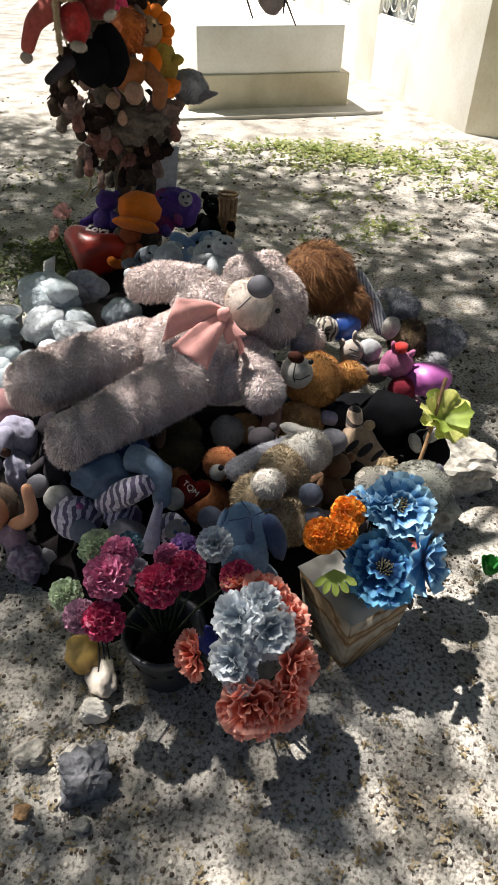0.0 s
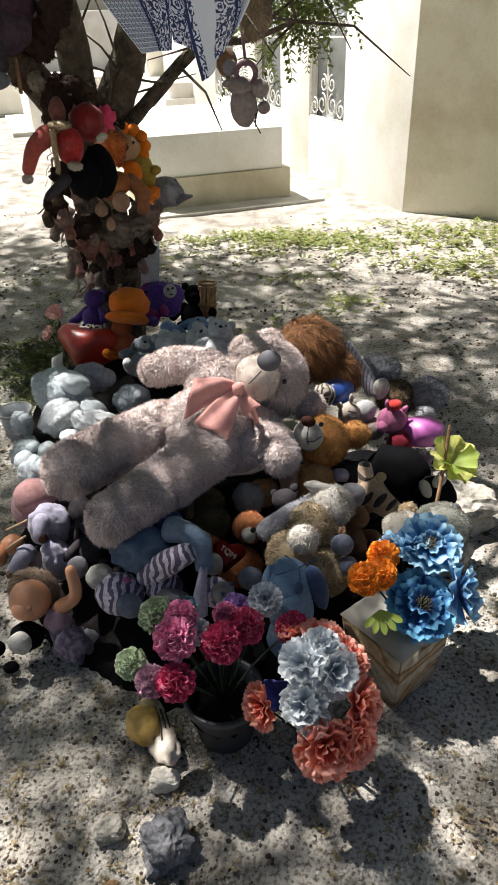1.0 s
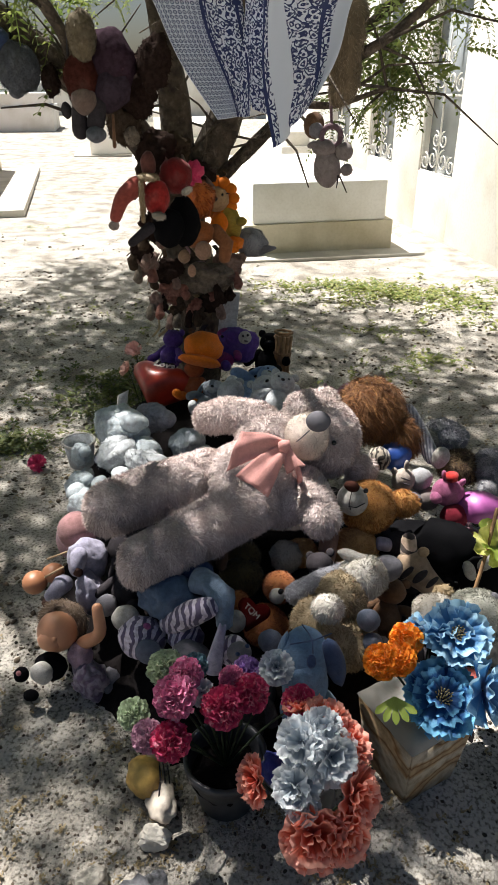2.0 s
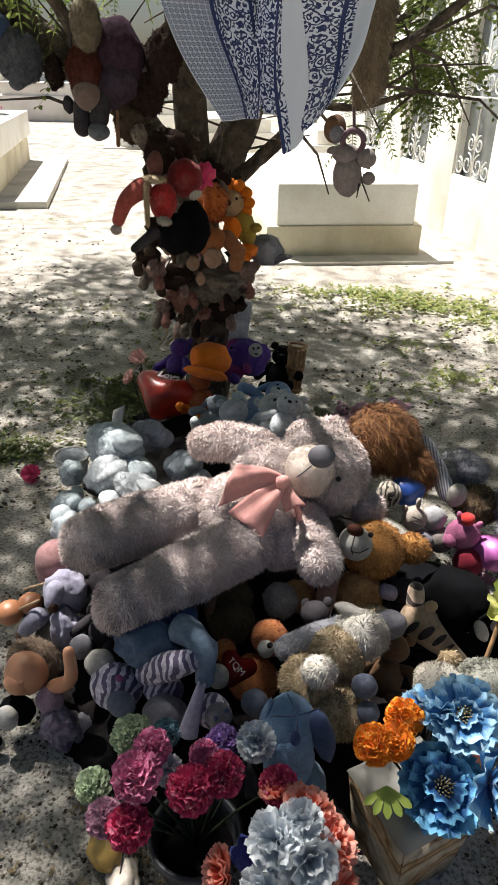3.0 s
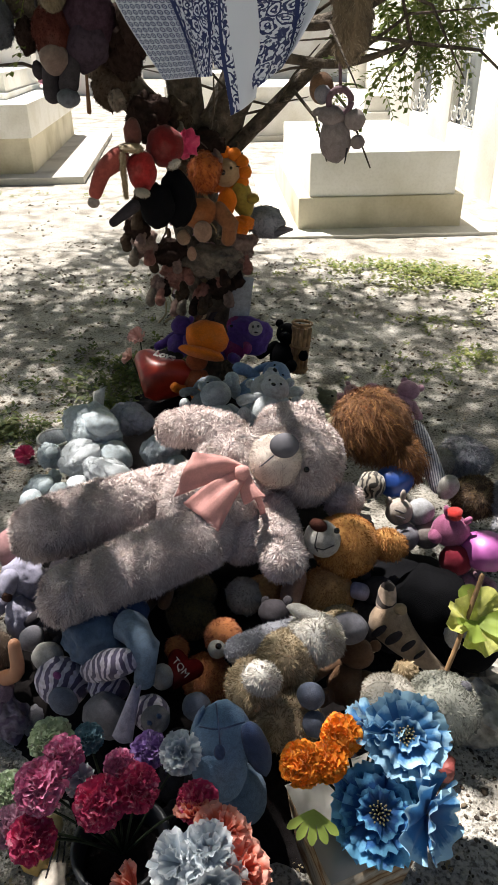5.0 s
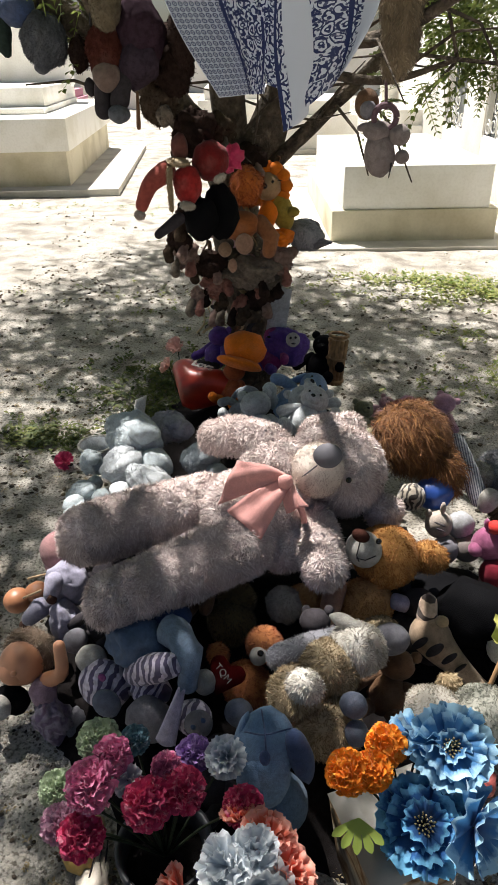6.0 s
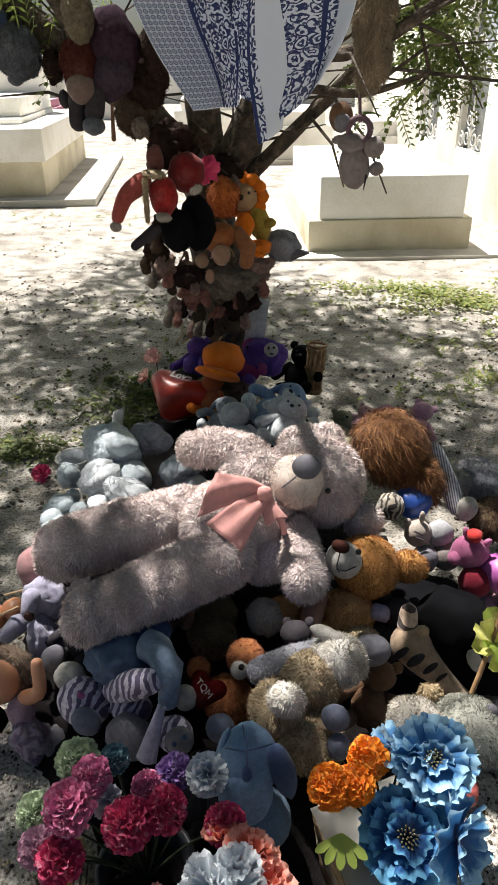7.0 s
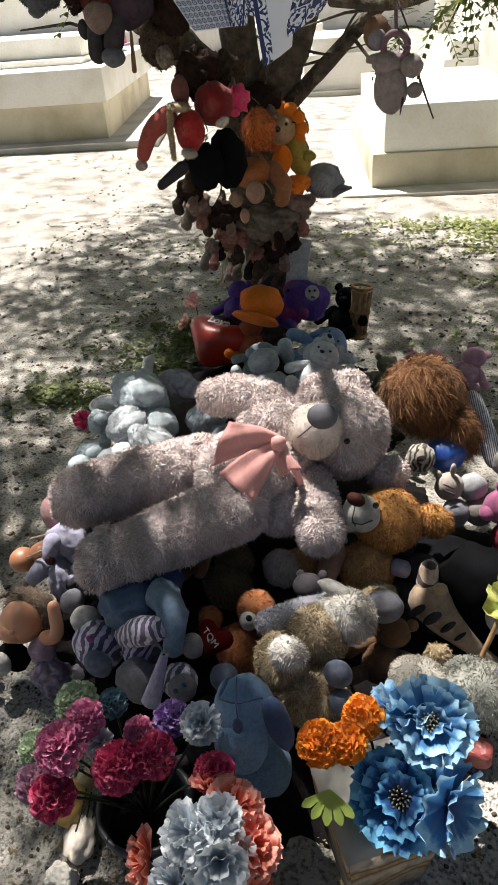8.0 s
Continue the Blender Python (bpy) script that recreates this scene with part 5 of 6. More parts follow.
solo("flower", blob((-0.602, 2.950, 1.397), (0.045, 0.04, 0.048), lump=0.6, sub=4), cloth((0.62, 0.05, 0.14), dirt=0.2), "ruffled cerise cloth flower on the trunk", "artificial flower", TT)
assembled("soft_toy", "shaggy deep-orange plush beside the little lion", "soft toy", (-0.628, 3.220, 1.264), [
    ("body", fuzz(blob((-0.635, 3.240, 1.249), (0.070, 0.06, 0.085), lump=0.2), 0.02, 40000), pile((0.36, 0.07, 0.01), (0.62, 0.18, 0.03)))], TT)
ln = assembled("toy_lion", "small lion with an orange petal mane", "soft toy", (-0.578, 3.360, 1.232), [
    ("head", blob((-0.581, 3.370, 1.230), (0.066, 0.055, 0.062), lump=0.03), cloth((0.46, 0.30, 0.16))),
    ("nose", blob((-0.576, 3.305, 1.241), (0.014, 0.008, 0.012), lump=0, sub=2), M_eye),
    ("eye", blob((-0.540, 3.315, 1.259), (0.007, 0.006, 0.008), lump=0, sub=1), M_eye),
    ("body", blob((-0.510, 3.380, 1.120), (0.050, 0.05, 0.085), (0, -15, 0), 0.1), cloth((0.42, 0.30, 0.05))),
    ("paw", blob((-0.456, 3.360, 1.127), (0.030, 0.03, 0.024), lump=0.08, sub=2), cloth((0.42, 0.30, 0.05))),
    ("scarf", blob((-0.561, 3.300, 1.116), (0.044, 0.035, 0.068), (0, 12, 0), 0.15), cloth((0.92, 0.22, 0.01), dirt=0.1), "bright orange cloth"),
    ("flower_ball", blob((-0.492, 3.300, 1.025), (0.050, 0.04, 0.042), (0, -15, 0), 0.4, 4), C_orange)], TT)
for k in range(11):
    a = k * 2 * math.pi / 11
    part("mane_tuft", blob((0.080 * math.cos(a), 0.02, 0.078 * math.sin(a)), (0.032, 0.026, 0.032), lump=0.12, sub=2), C_orange, ln)
assembled("soft_toy", "orange-brown monkey with a tan muzzle", "soft toy", (-0.618, 3.100, 1.099), [
    ("head", blob((-0.625, 3.120, 1.107), (0.080, 0.065, 0.062), (0, -12, 0), 0.08), cloth((0.34, 0.11, 0.03))),
    ("muzzle", blob((-0.585, 3.050, 1.049), (0.040, 0.03, 0.045), lump=0.06), cloth((0.36, 0.22, 0.15))),
    ("arm", tube([(-0.545, 3.150, 1.116), (-0.489, 3.130, 1.064), (-0.497, 3.120, 1.006)], [0.036, 0.036, 0.03], 12, lump=0.1), cloth((0.30, 0.12, 0.05))),
    ("paw", blob((-0.685, 3.080, 1.011), (0.032, 0.03, 0.034), lump=0.1, sub=2), cloth((0.34, 0.22, 0.14))),
    ("foot", blob((-0.651, 3.080, 0.944), (0.022, 0.02, 0.032), lump=0.1, sub=2), cloth((0.40, 0.24, 0.16)))], TT)
assembled("soft_toy", "dusty grey fluffy toy sticking out sideways", "soft toy", (-0.424, 3.470, 0.990), [
    ("body", fuzz(blob((-0.427, 3.480, 1.001), (0.090, 0.07, 0.075), (0, 15, 0), 0.15), 0.012), P_smoke),
    ("tail", tube([(-0.366, 3.460, 0.969), (-0.294, 3.440, 0.983)], [0.03, 0.008], 8, lump=0.2), C_ash)], TT)
C_rot = [cloth((0.07, 0.05, 0.035), dirt=0.9), cloth((0.19, 0.155, 0.12), dirt=0.9), cloth((0.035, 0.022, 0.018), dirt=0.9), cloth((0.26, 0.17, 0.14), dirt=0.9), cloth((0.30, 0.13, 0.10), dirt=0.9)]
for at, r, k in (
        ((-0.647, 3.280, 0.863), (0.13, 0.08, 0.075), 1), ((-0.532, 3.360, 0.904), (0.085, 0.07, 0.080), 3), ((-0.811, 3.200, 0.913), (0.085, 0.07, 0.055), 2),
        ((-0.877, 3.100, 0.974), (0.055, 0.05, 0.060), 3), ((-0.882, 3.050, 1.047), (0.050, 0.05, 0.055), 2), ((-0.799, 3.260, 0.790), (0.070, 0.06, 0.060), 4),
        ((-0.874, 3.200, 0.747), (0.036, 0.03, 0.050), 3), ((-0.613, 3.340, 0.724), (0.080, 0.06, 0.060), 2), ((-0.702, 3.300, 0.687), (0.036, 0.03, 0.055), 4),
        ((-0.814, 3.320, 0.656), (0.030, 0.03, 0.045), 0), ((-0.561, 3.360, 0.806), (0.070, 0.06, 0.045), 1), ((-0.815, 3.050, 1.158), (0.06, 0.05, 0.07), 2),
        ((-0.770, 3.000, 1.483), (0.08, 0.08, 0.09), 2), ((-0.721, 3.150, 1.470), (0.07, 0.07, 0.07), 0), ((-0.667, 3.380, 1.345), (0.08, 0.07, 0.06), 2)):
    at = Vector(at)
    assembled("soft_toy", "rotted limp rag toy bound to the trunk", "soft toy", at, [
        ("body", fuzz(blob(at, r, (R.uniform(-20, 20), R.uniform(-25, 25), 0), 0.4, 4), 0.012, 16000, 0.003), C_rot[k]),
        ("limb", tube(smooth_path([at + Vector((r[0] * 0.5, -0.02, -0.3 * r[2])), at + Vector((r[0] * 0.7, -0.05, -0.8 * r[2])), at + Vector((r[0] * 0.75, -0.06, -r[2]))], 3), ramp(0.018, 0.026, 7), 8, lump=0.5), C_rot[(k + 1) % 5]),
        ("limb", tube(smooth_path([at + Vector((-r[0] * 0.5, -0.02, -0.3 * r[2])), at + Vector((-r[0] * 0.7, -0.05, -0.8 * r[2])), at + Vector((-r[0] * 0.6, -0.06, -r[2] - 0.01))], 3), ramp(0.016, 0.024, 7), 8, lump=0.5), C_rot[(k + 3) % 5])], TT)
# torn strips and dry stalks caught between the toys
for k in range(80):
    a, z = R.uniform(-3.1, 0.0), R.uniform(0.55, 1.45)
    rr = R.uniform(0.14, 0.19) + 0.10 * max(0, z - 0.75)
    p = Vector((-0.77 + rr * math.cos(a), 3.54 + rr * math.sin(a) * 1.2, z))
    d = Vector((math.cos(a) * R.uniform(0.1, 0.7), math.sin(a) * 0.3, R.uniform(-1.1, -0.2))) * R.uniform(0.05, 0.13)
    wv = Vector((-math.sin(a), math.cos(a), 0)) * R.uniform(0.004, 0.02)
    g = sheet(2, 5, lambda u, v: p + d * v + wv * (u - 0.5) * 2 * (1 - 0.4 * v) + Vector((0.012 * math.sin(v * 5 + k), 0, 0)))
    solo("rag_strip", thick(g, 0.002), R.choice([C_brown, C_dark, C_tan, M_dry, C_mauve, M_bark]), "torn weathered strip hanging on the trunk", "rag", "rags on the trunk")

# hung from the boughs
HG = "toys hung from the boughs"
C_plum, C_rust, C_gull = cloth((0.045, 0.026, 0.038), dirt=0.8), cloth((0.10, 0.032, 0.024), dirt=0.8), cloth((0.11, 0.12, 0.14), dirt=0.8)
assembled("soft_toy", "grey plush hanging head down from a bough", "soft toy", (-1.226, 2.750, 1.802), [
    ("body", fuzz(blob((-1.233, 2.760, 1.799), (0.085, 0.07, 0.090), (0, -10, 0), 0.15), 0.008), C_gull),
    ("head", blob((-1.243, 2.740, 1.718), (0.030, 0.028, 0.026), lump=0.1), C_gull),
    ("cord", tube([(-1.247, 2.770, 1.854), (-1.257, 2.800, 2.022)], [0.004, 0.004], 5, False), C_dark),
    ("tail", tube([(-1.306, 2.740, 1.795), (-1.280, 2.720, 1.741)], [0.008, 0.003], 6), C_dark)], HG)
assembled("soft_toy", "navy plush dog high on the bough", "soft toy", (-1.309, 2.720, 1.896), [
    ("body", blob((-1.316, 2.740, 1.898), (0.070, 0.06, 0.055), lump=0.2), C_navy), ("leg", blob((-1.374, 2.720, 1.822), (0.030, 0.03, 0.075), lump=0.15), cloth((0.03, 0.045, 0.04)))], HG)
assembled("soft_toy", "rusty plush with dangling dark legs", "soft toy", (-0.931, 2.660, 1.730), [
    ("body", fuzz(blob((-0.943, 2.680, 1.755), (0.065, 0.06, 0.095), (0, 5, 0), 0.15), 0.008), C_rust),
    ("belly", blob((-0.931, 2.650, 1.688), (0.050, 0.05, 0.050), lump=0.12), cloth((0.17, 0.12, 0.10))),
    ("leg", tube([(-0.963, 2.660, 1.653), (-0.959, 2.650, 1.584)], [0.028, 0.032], 12, lump=0.1), C_dark),
    ("arm", blob((-1.020, 2.680, 1.653), (0.022, 0.02, 0.030), lump=0.1, sub=2), C_dark)], HG)
assembled("soft_toy", "plum-coloured plush with grey feet", "soft toy", (-0.837, 2.720, 1.794), [
    ("body", blob((-0.844, 2.740, 1.819), (0.100, 0.08, 0.110), lump=0.2), C_plum),
    ("shirt", blob((-0.855, 2.720, 1.728), (0.085, 0.07, 0.080), lump=0.2), cloth((0.055, 0.04, 0.055), dirt=0.8)),
    ("leg", tube([(-0.888, 2.680, 1.678), (-0.899, 2.660, 1.610)], [0.030, 0.034], 12, lump=0.1), C_dark),
    ("foot", blob((-0.895, 2.640, 1.572), (0.040, 0.04, 0.030), lump=0.1), C_gull),
    ("strap", tube([(-0.828, 2.660, 1.636), (-0.828, 2.650, 1.531)], [0.006, 0.009], 6, lump=0.3), C_brown)], HG)
assembled("soft_toy", "tan giraffe-like toy by the bough", "soft toy", (-0.908, 2.640, 1.889), [
    ("body", fuzz(blob((-0.918, 2.660, 1.898), (0.050, 0.05, 0.085), lump=0.15), 0.008), cloth((0.20, 0.16, 0.10), dirt=0.8)), ("tail", tube([(-0.980, 2.660, 1.837), (-0.987, 2.700, 1.941)], [0.005, 0.005], 6), C_dark)], HG)
for at, r, k, lab in (((-0.809, 2.900, 1.734), (0.085, 0.09, 0.12), 2, "near-black plush wedged on the limb"), ((-0.876, 2.920, 1.595), (0.070, 0.07, 0.080), 0, "dark brown rag toy under the limb"),
                      ((-0.824, 2.860, 1.551), (0.030, 0.03, 0.036), 1, "small grey toy face under the limb"), ((-1.120, 2.800, 1.756), (0.036, 0.04, 0.055), 2, "small black plush on a twig"),
                      ((-0.694, 2.800, 1.809), (0.06, 0.06, 0.10), 2, "dark plush behind the kerchief")):
    assembled("soft_toy", lab, "soft toy", at, [("body", fuzz(blob(at, r, (0, R.uniform(-20, 20), 0), 0.3, 4), 0.014, 20000, 0.003), C_rot[k])], HG)
assembled("soft_toy", "dusty grey-pink bear hanging from a ring on a cord", "soft toy", (0.001, 2.860, 1.471), [
    ("body", blob((-0.015, 2.860, 1.435), (0.055, 0.04, 0.075), (0, -6, 0), 0.10), cloth((0.26, 0.22, 0.21))),
    ("head", blob((-0.029, 2.860, 1.511), (0.050, 0.04, 0.034), lump=0.1), cloth((0.26, 0.22, 0.21))),
    ("ear", blob((-0.075, 2.860, 1.523), (0.026, 0.02, 0.014), (0, -15, 0), 0.08, 2), cloth((0.26, 0.22, 0.21))),
    ("arm", blob((0.050, 2.850, 1.500), (0.036, 0.03, 0.034), lump=0.1), cloth((0.26, 0.22, 0.21))),
    ("foot", blob((0.064, 2.850, 1.432), (0.026, 0.025, 0.024), lump=0.1, sub=2), cloth((0.26, 0.22, 0.21))),
    ("ring", tube([Vector((-0.004, 2.850, 1.554)) + Vector((0.038 * math.cos(a * math.pi / 8), 0, 0.038 * math.sin(a * math.pi / 8))) for a in range(17)], [0.011] * 17, 8, False), cloth((0.16, 0.10, 0.12))),
    ("cord", tube([(-0.003, 2.850, 1.577), (-0.026, 2.880, 1.796)], [0.006, 0.006], 6, False), cloth((0.16, 0.10, 0.12))),
    ("tag", tube([(0.032, 2.830, 1.412), (0.028, 2.820, 1.368)], [0.004, 0.002], 5), C_dark)], HG)
assembled("soft_toy", "small brown plush nut on a twig", "soft toy", (-0.077, 2.900, 1.590), [
    ("body", blob((-0.077, 2.900, 1.590), (0.042, 0.04, 0.050), lump=0.06), C_brown), ("belly", blob((-0.066, 2.865, 1.575), (0.030, 0.02, 0.030), lump=0.04, sub=2), C_ash)], HG)
solo("stocking", furry(tube(smooth_path([(0.025, 2.780, 1.965), (0.034, 2.760, 1.851), (0.038, 2.760, 1.748), (0.027, 2.770, 1.702)], 4), ramp(0.080, 0.040, 13), 14, lump=0.25), 40000, 0.022, 0.003), pile((0.20, 0.15, 0.09), (0.34, 0.27, 0.18)), "matted tan plush stocking hanging from a bough", "stocking", HG)

# ---------------- printed cloths ----------------
def bandana_mat():
    m, n, l, b = mat("printed_cotton", 0.9, sheen=0.1)
    tc = n.new("ShaderNodeTexCoord")
    sep = n.new("ShaderNodeSeparateXYZ")
    l.new(tc.outputs["UV"], sep.inputs[0])

    def vm(op, a, v):
        k = n.new("ShaderNodeVectorMath")
        k.operation = op
        l.new(a, k.inputs[0])
        if v is not None:
            k.inputs[1].default_value = v
        return k
    blue, pale = (0.018, 0.03, 0.11), (0.62, 0.66, 0.74)
    cell = vm("SUBTRACT", vm("FRACTION", vm("MULTIPLY", tc.outputs["UV"], (20, 24, 1)).outputs[0], None).outputs[0], (0.5, 0.5, 0))
    ln = n.new("ShaderNodeVectorMath")
    ln.operation = "LENGTH"
    l.new(cell.outputs[0], ln.inputs[0])
    dots = colors(n, l, ln.outputs["Value"], [(0.0, blue), (0.10, blue), (0.13, pale), (0.22, pale), (0.25, blue), (0.40, blue), (0.44, pale)])
    vo = n.new("ShaderNodeTexVoronoi")
    vo.inputs["Scale"].default_value = 13.0
    no = n.new("ShaderNodeTexNoise")
    no.inputs["Scale"].default_value = 9.0
    l.new(tc.outputs["UV"], no.inputs["Vector"])
    l.new(mix(n, l, 0.10, tc.outputs["UV"], no.outputs["Color"]), vo.inputs["Vector"])
    rings = n.new("ShaderNodeMath")
    rings.operation = "MULTIPLY"
    rings.inputs[1].default_value = 3.0
    l.new(vo.outputs["Distance"], rings.inputs[0])
    fr = n.new("ShaderNodeMath")
    fr.operation = "FRACT"
    l.new(rings.outputs[0], fr.inputs[0])
    pais = colors(n, l, fr.outputs[0], [(0.36, pale), (0.42, blue), (0.78, blue), (0.84, pale)])
    v2 = n.new("ShaderNodeTexVoronoi")
    v2.inputs["Scale"].default_value = 34.0
    l.new(tc.outputs["UV"], v2.inputs["Vector"])
    speck = colors(n, l, v2.outputs["Distance"], [(0.34, blue), (0.43, pale)])
    rich = mix(n, l, 0.9, pais.outputs[0], speck.outputs[0], "DARKEN")
    zone = colors(n, l, sep.outputs["X"], [(0.44, (0, 0, 0)), (0.45, (1, 1, 1))])
    col = mix(n, l, zone.outputs[0], dots.outputs[0], rich)
    band = n.new("ShaderNodeValToRGB")
    band.color_ramp.interpolation = "CONSTANT"
    e = band.color_ramp.elements
    stops = [(0.0, 0), (0.44, 1), (0.475, 0), (0.485, 1), (0.50, 0), (0.80, 1), (0.83, 0)]
    while len(e) < len(stops):
        e.new(0.5)
    for k, (p, c) in zip(e, stops):
        k.position, k.color = p, (c, c, c, 1)
    l.new(sep.outputs["X"], band.inputs["Fac"])
    col = mix(n, l, band.outputs[0], col, blue)
    hem = colors(n, l, sep.outputs["X"], [(0.885, (0, 0, 0)), (0.89, (1, 1, 1))])
    col = mix(n, l, hem.outputs[0], col, pale)
    l.new(col, b.inputs["Base Color"])
    wv = tex(n, l, "ShaderNodeTexNoise", 300, detail=2)
    bump(n, l, b, wv.outputs["Fac"], 0.2, 0.002)
    return m


M_band = bandana_mat()


def hung_cloth(label, tl, tr, bl, br, folds, uoff=0.0, uspan=1.0, tip=0.0, nu=44, nv=44):
    tl, tr, bl, br = (Vector(p) for p in (tl, tr, bl, br))
    # the knotted upper part goes on above, out among the twigs
    tl, tr = tl + (tl - bl) * 0.5, tr + (tr - br) * 0.5

    def fn(u, v):
        p = tl.lerp(tr, u).lerp(bl.lerp(br, u), v)
        k = math.sin(u * folds * 6.28 + 1.3 * v) * 0.022 * (0.35 + v) + math.sin(u * folds * 14 + 4 * v) * 0.006
        return p + Vector((0.1, -1, 0)) * k + Vector((0, 0, -tip * v * (1 - abs(2 * u - 1)))) + Vector((0.01 * math.sin(v * 7 + u * 3), 0, 0))
    g = sheet(nu, nv, fn)
    me = mesh_of("printed_cloth", g[0], g[1], M_band)
    uv = me.uv_layers.new(name="UVMap")
    for lp in me.loops:
        i = lp.vertex_index
        uv.data[lp.index].uv = (uoff + uspan * (i % (nu + 1)) / nu, 1.5 * (i // (nu + 1)) / nv)
    ob = new("printed_cloth", me)
    md = ob.modifiers.new("thickness", "SOLIDIFY")
    md.thickness = 0.0015
    return tagged(ob, label, "cloth", "cloths tied in the tree")


hung_cloth("navy and white printed kerchief with ring dots and paisley border", (-0.484, 2.100, 1.942), (-0.249, 2.280, 1.947), (-0.307, 2.080, 1.655), (-0.224, 2.220, 1.657), 1.2, 0.0, 0.88)
hung_cloth("blue paisley kerchief bunched behind the white one", (-0.254, 2.260, 1.945), (-0.162, 2.280, 1.943), (-0.227, 2.220, 1.677), (-0.159, 2.240, 1.650), 0.6, 0.50, 0.38)
hung_cloth("white kerchief with a broad plain hem hanging in a point", (-0.186, 2.160, 1.933), (-0.115, 2.180, 1.932), (-0.145, 2.090, 1.580), (-0.087, 2.110, 1.613), 0.5, 0.80, 0.30)
hung_cloth("white kerchief with fine blue paisley, gathered to one side", (-0.147, 2.200, 1.935), (0.064, 2.340, 1.938), (-0.103, 2.140, 1.630), (-0.021, 2.260, 1.713), 0.9, 0.50, 0.48, 0.0)

# ---------------- flowers ----------------
def petal_geo(l, w, cup=0.35, ruffle=0.12, waves=9.0, nu=6, nv=4, notch=0.06):
    def fn(u, v):
        s = u * 2 - 1
        x = s * 0.5 * w * (0.22 + 0.95 * v ** 0.7)
        y = l * v * (1 - 0.22 * s * s * v) + l * notch * math.sin(s * waves * 1.6) * v ** 3
        z = cup * l * (v * v * 0.55 + 0.4 * s * s * v) + ruffle * l * math.sin(s * waves * 0.5 + 1) * v * v
        return (x, y, z)
    return sheet(nu, nv, fn)


def aim(d, roll=0.0):
    return Vector(d).to_track_quat("Z", "Y").to_matrix().to_4x4() @ pose(0, 0, 0, 0, 0, roll)


def pompom(loc, r, n, mat_, size=0.55, width=0.5, low=-0.35):
    """A double flower head: many ruffled petals set on a ball."""
    geos = []
    base = [petal_geo(r * size, r * width, 0.25, 0.2, R.uniform(6, 11), 4, 3) for _ in range(3)]
    for i in range(n):
        z = 1 - (1 - low) * (i + 0.5) / n
        a = i * 2.39996 + R.uniform(-.2, .2)
        s = math.sqrt(max(0, 1 - z * z))
        d = Vector((s * math.cos(a), s * math.sin(a), z))
        m = aim(d, R.uniform(0, 360)) @ pose(0, 0, r * R.uniform(0.42, 0.58), R.uniform(48, 80), 0, 0)
        geos.append(moved(R.choice(base), m))
    geos.append(blob((0, 0, 0), r * 0.62, lump=0.15, sub=2))
    return join(*geos)


M_stem = leaf_mat((0.015, 0.025, 0.012), (0.03, 0.045, 0.02))
M_gleaf = leaf_mat((0.30, 0.42, 0.06), (0.45, 0.55, 0.12))
F_mari = petal_mat((0.96, 0.33, 0.015), (1.0, 0.62, 0.10))
F_pink = petal_mat((0.74, 0.22, 0.40), (0.90, 0.62, 0.72))
F_red = petal_mat((0.66, 0.055, 0.17), (0.88, 0.42, 0.52))
F_lilac = petal_mat((0.62, 0.34, 0.46), (0.74, 0.55, 0.62))
F_green = petal_mat((0.50, 0.60, 0.40), (0.68, 0.74, 0.58))
F_purp = petal_mat((0.30, 0.17, 0.46), (0.48, 0.36, 0.62))
F_white = petal_grad((0.30, 0.36, 0.42), (0.56, 0.62, 0.67), (0.76, 0.79, 0.81))
F_coral = petal_grad((0.50, 0.05, 0.03), (0.82, 0.20, 0.12), (0.92, 0.46, 0.36))
F_blue = petal_grad((0.003, 0.015, 0.07), (0.012, 0.10, 0.30), (0.16, 0.46, 0.70))
F_sky = petal_grad((0.008, 0.05, 0.18), (0.05, 0.20, 0.42), (0.36, 0.60, 0.76))
F_yel = petal_mat((0.62, 0.62, 0.16), (0.78, 0.76, 0.34))


def pom_flower(label, loc, r, n, mat_, to, group, d=(0, -0.4, 0.8), **kw):
    t = thing("flower", label, "artificial flower", pose(*loc), group)
    part("bloom", moved(pompom(loc, r, n, mat_, **kw), aim(d, R.uniform(0, 360))), mat_, t)
    q = Vector(to) - Vector(loc)
    part("stem", tube(smooth_path([Vector((0, 0, 0)), q * 0.5 + Vector((R.uniform(-.01, .01), 0, 0.02)), q], 4), [0.003] * 9, 6), M_stem, t)
    return t


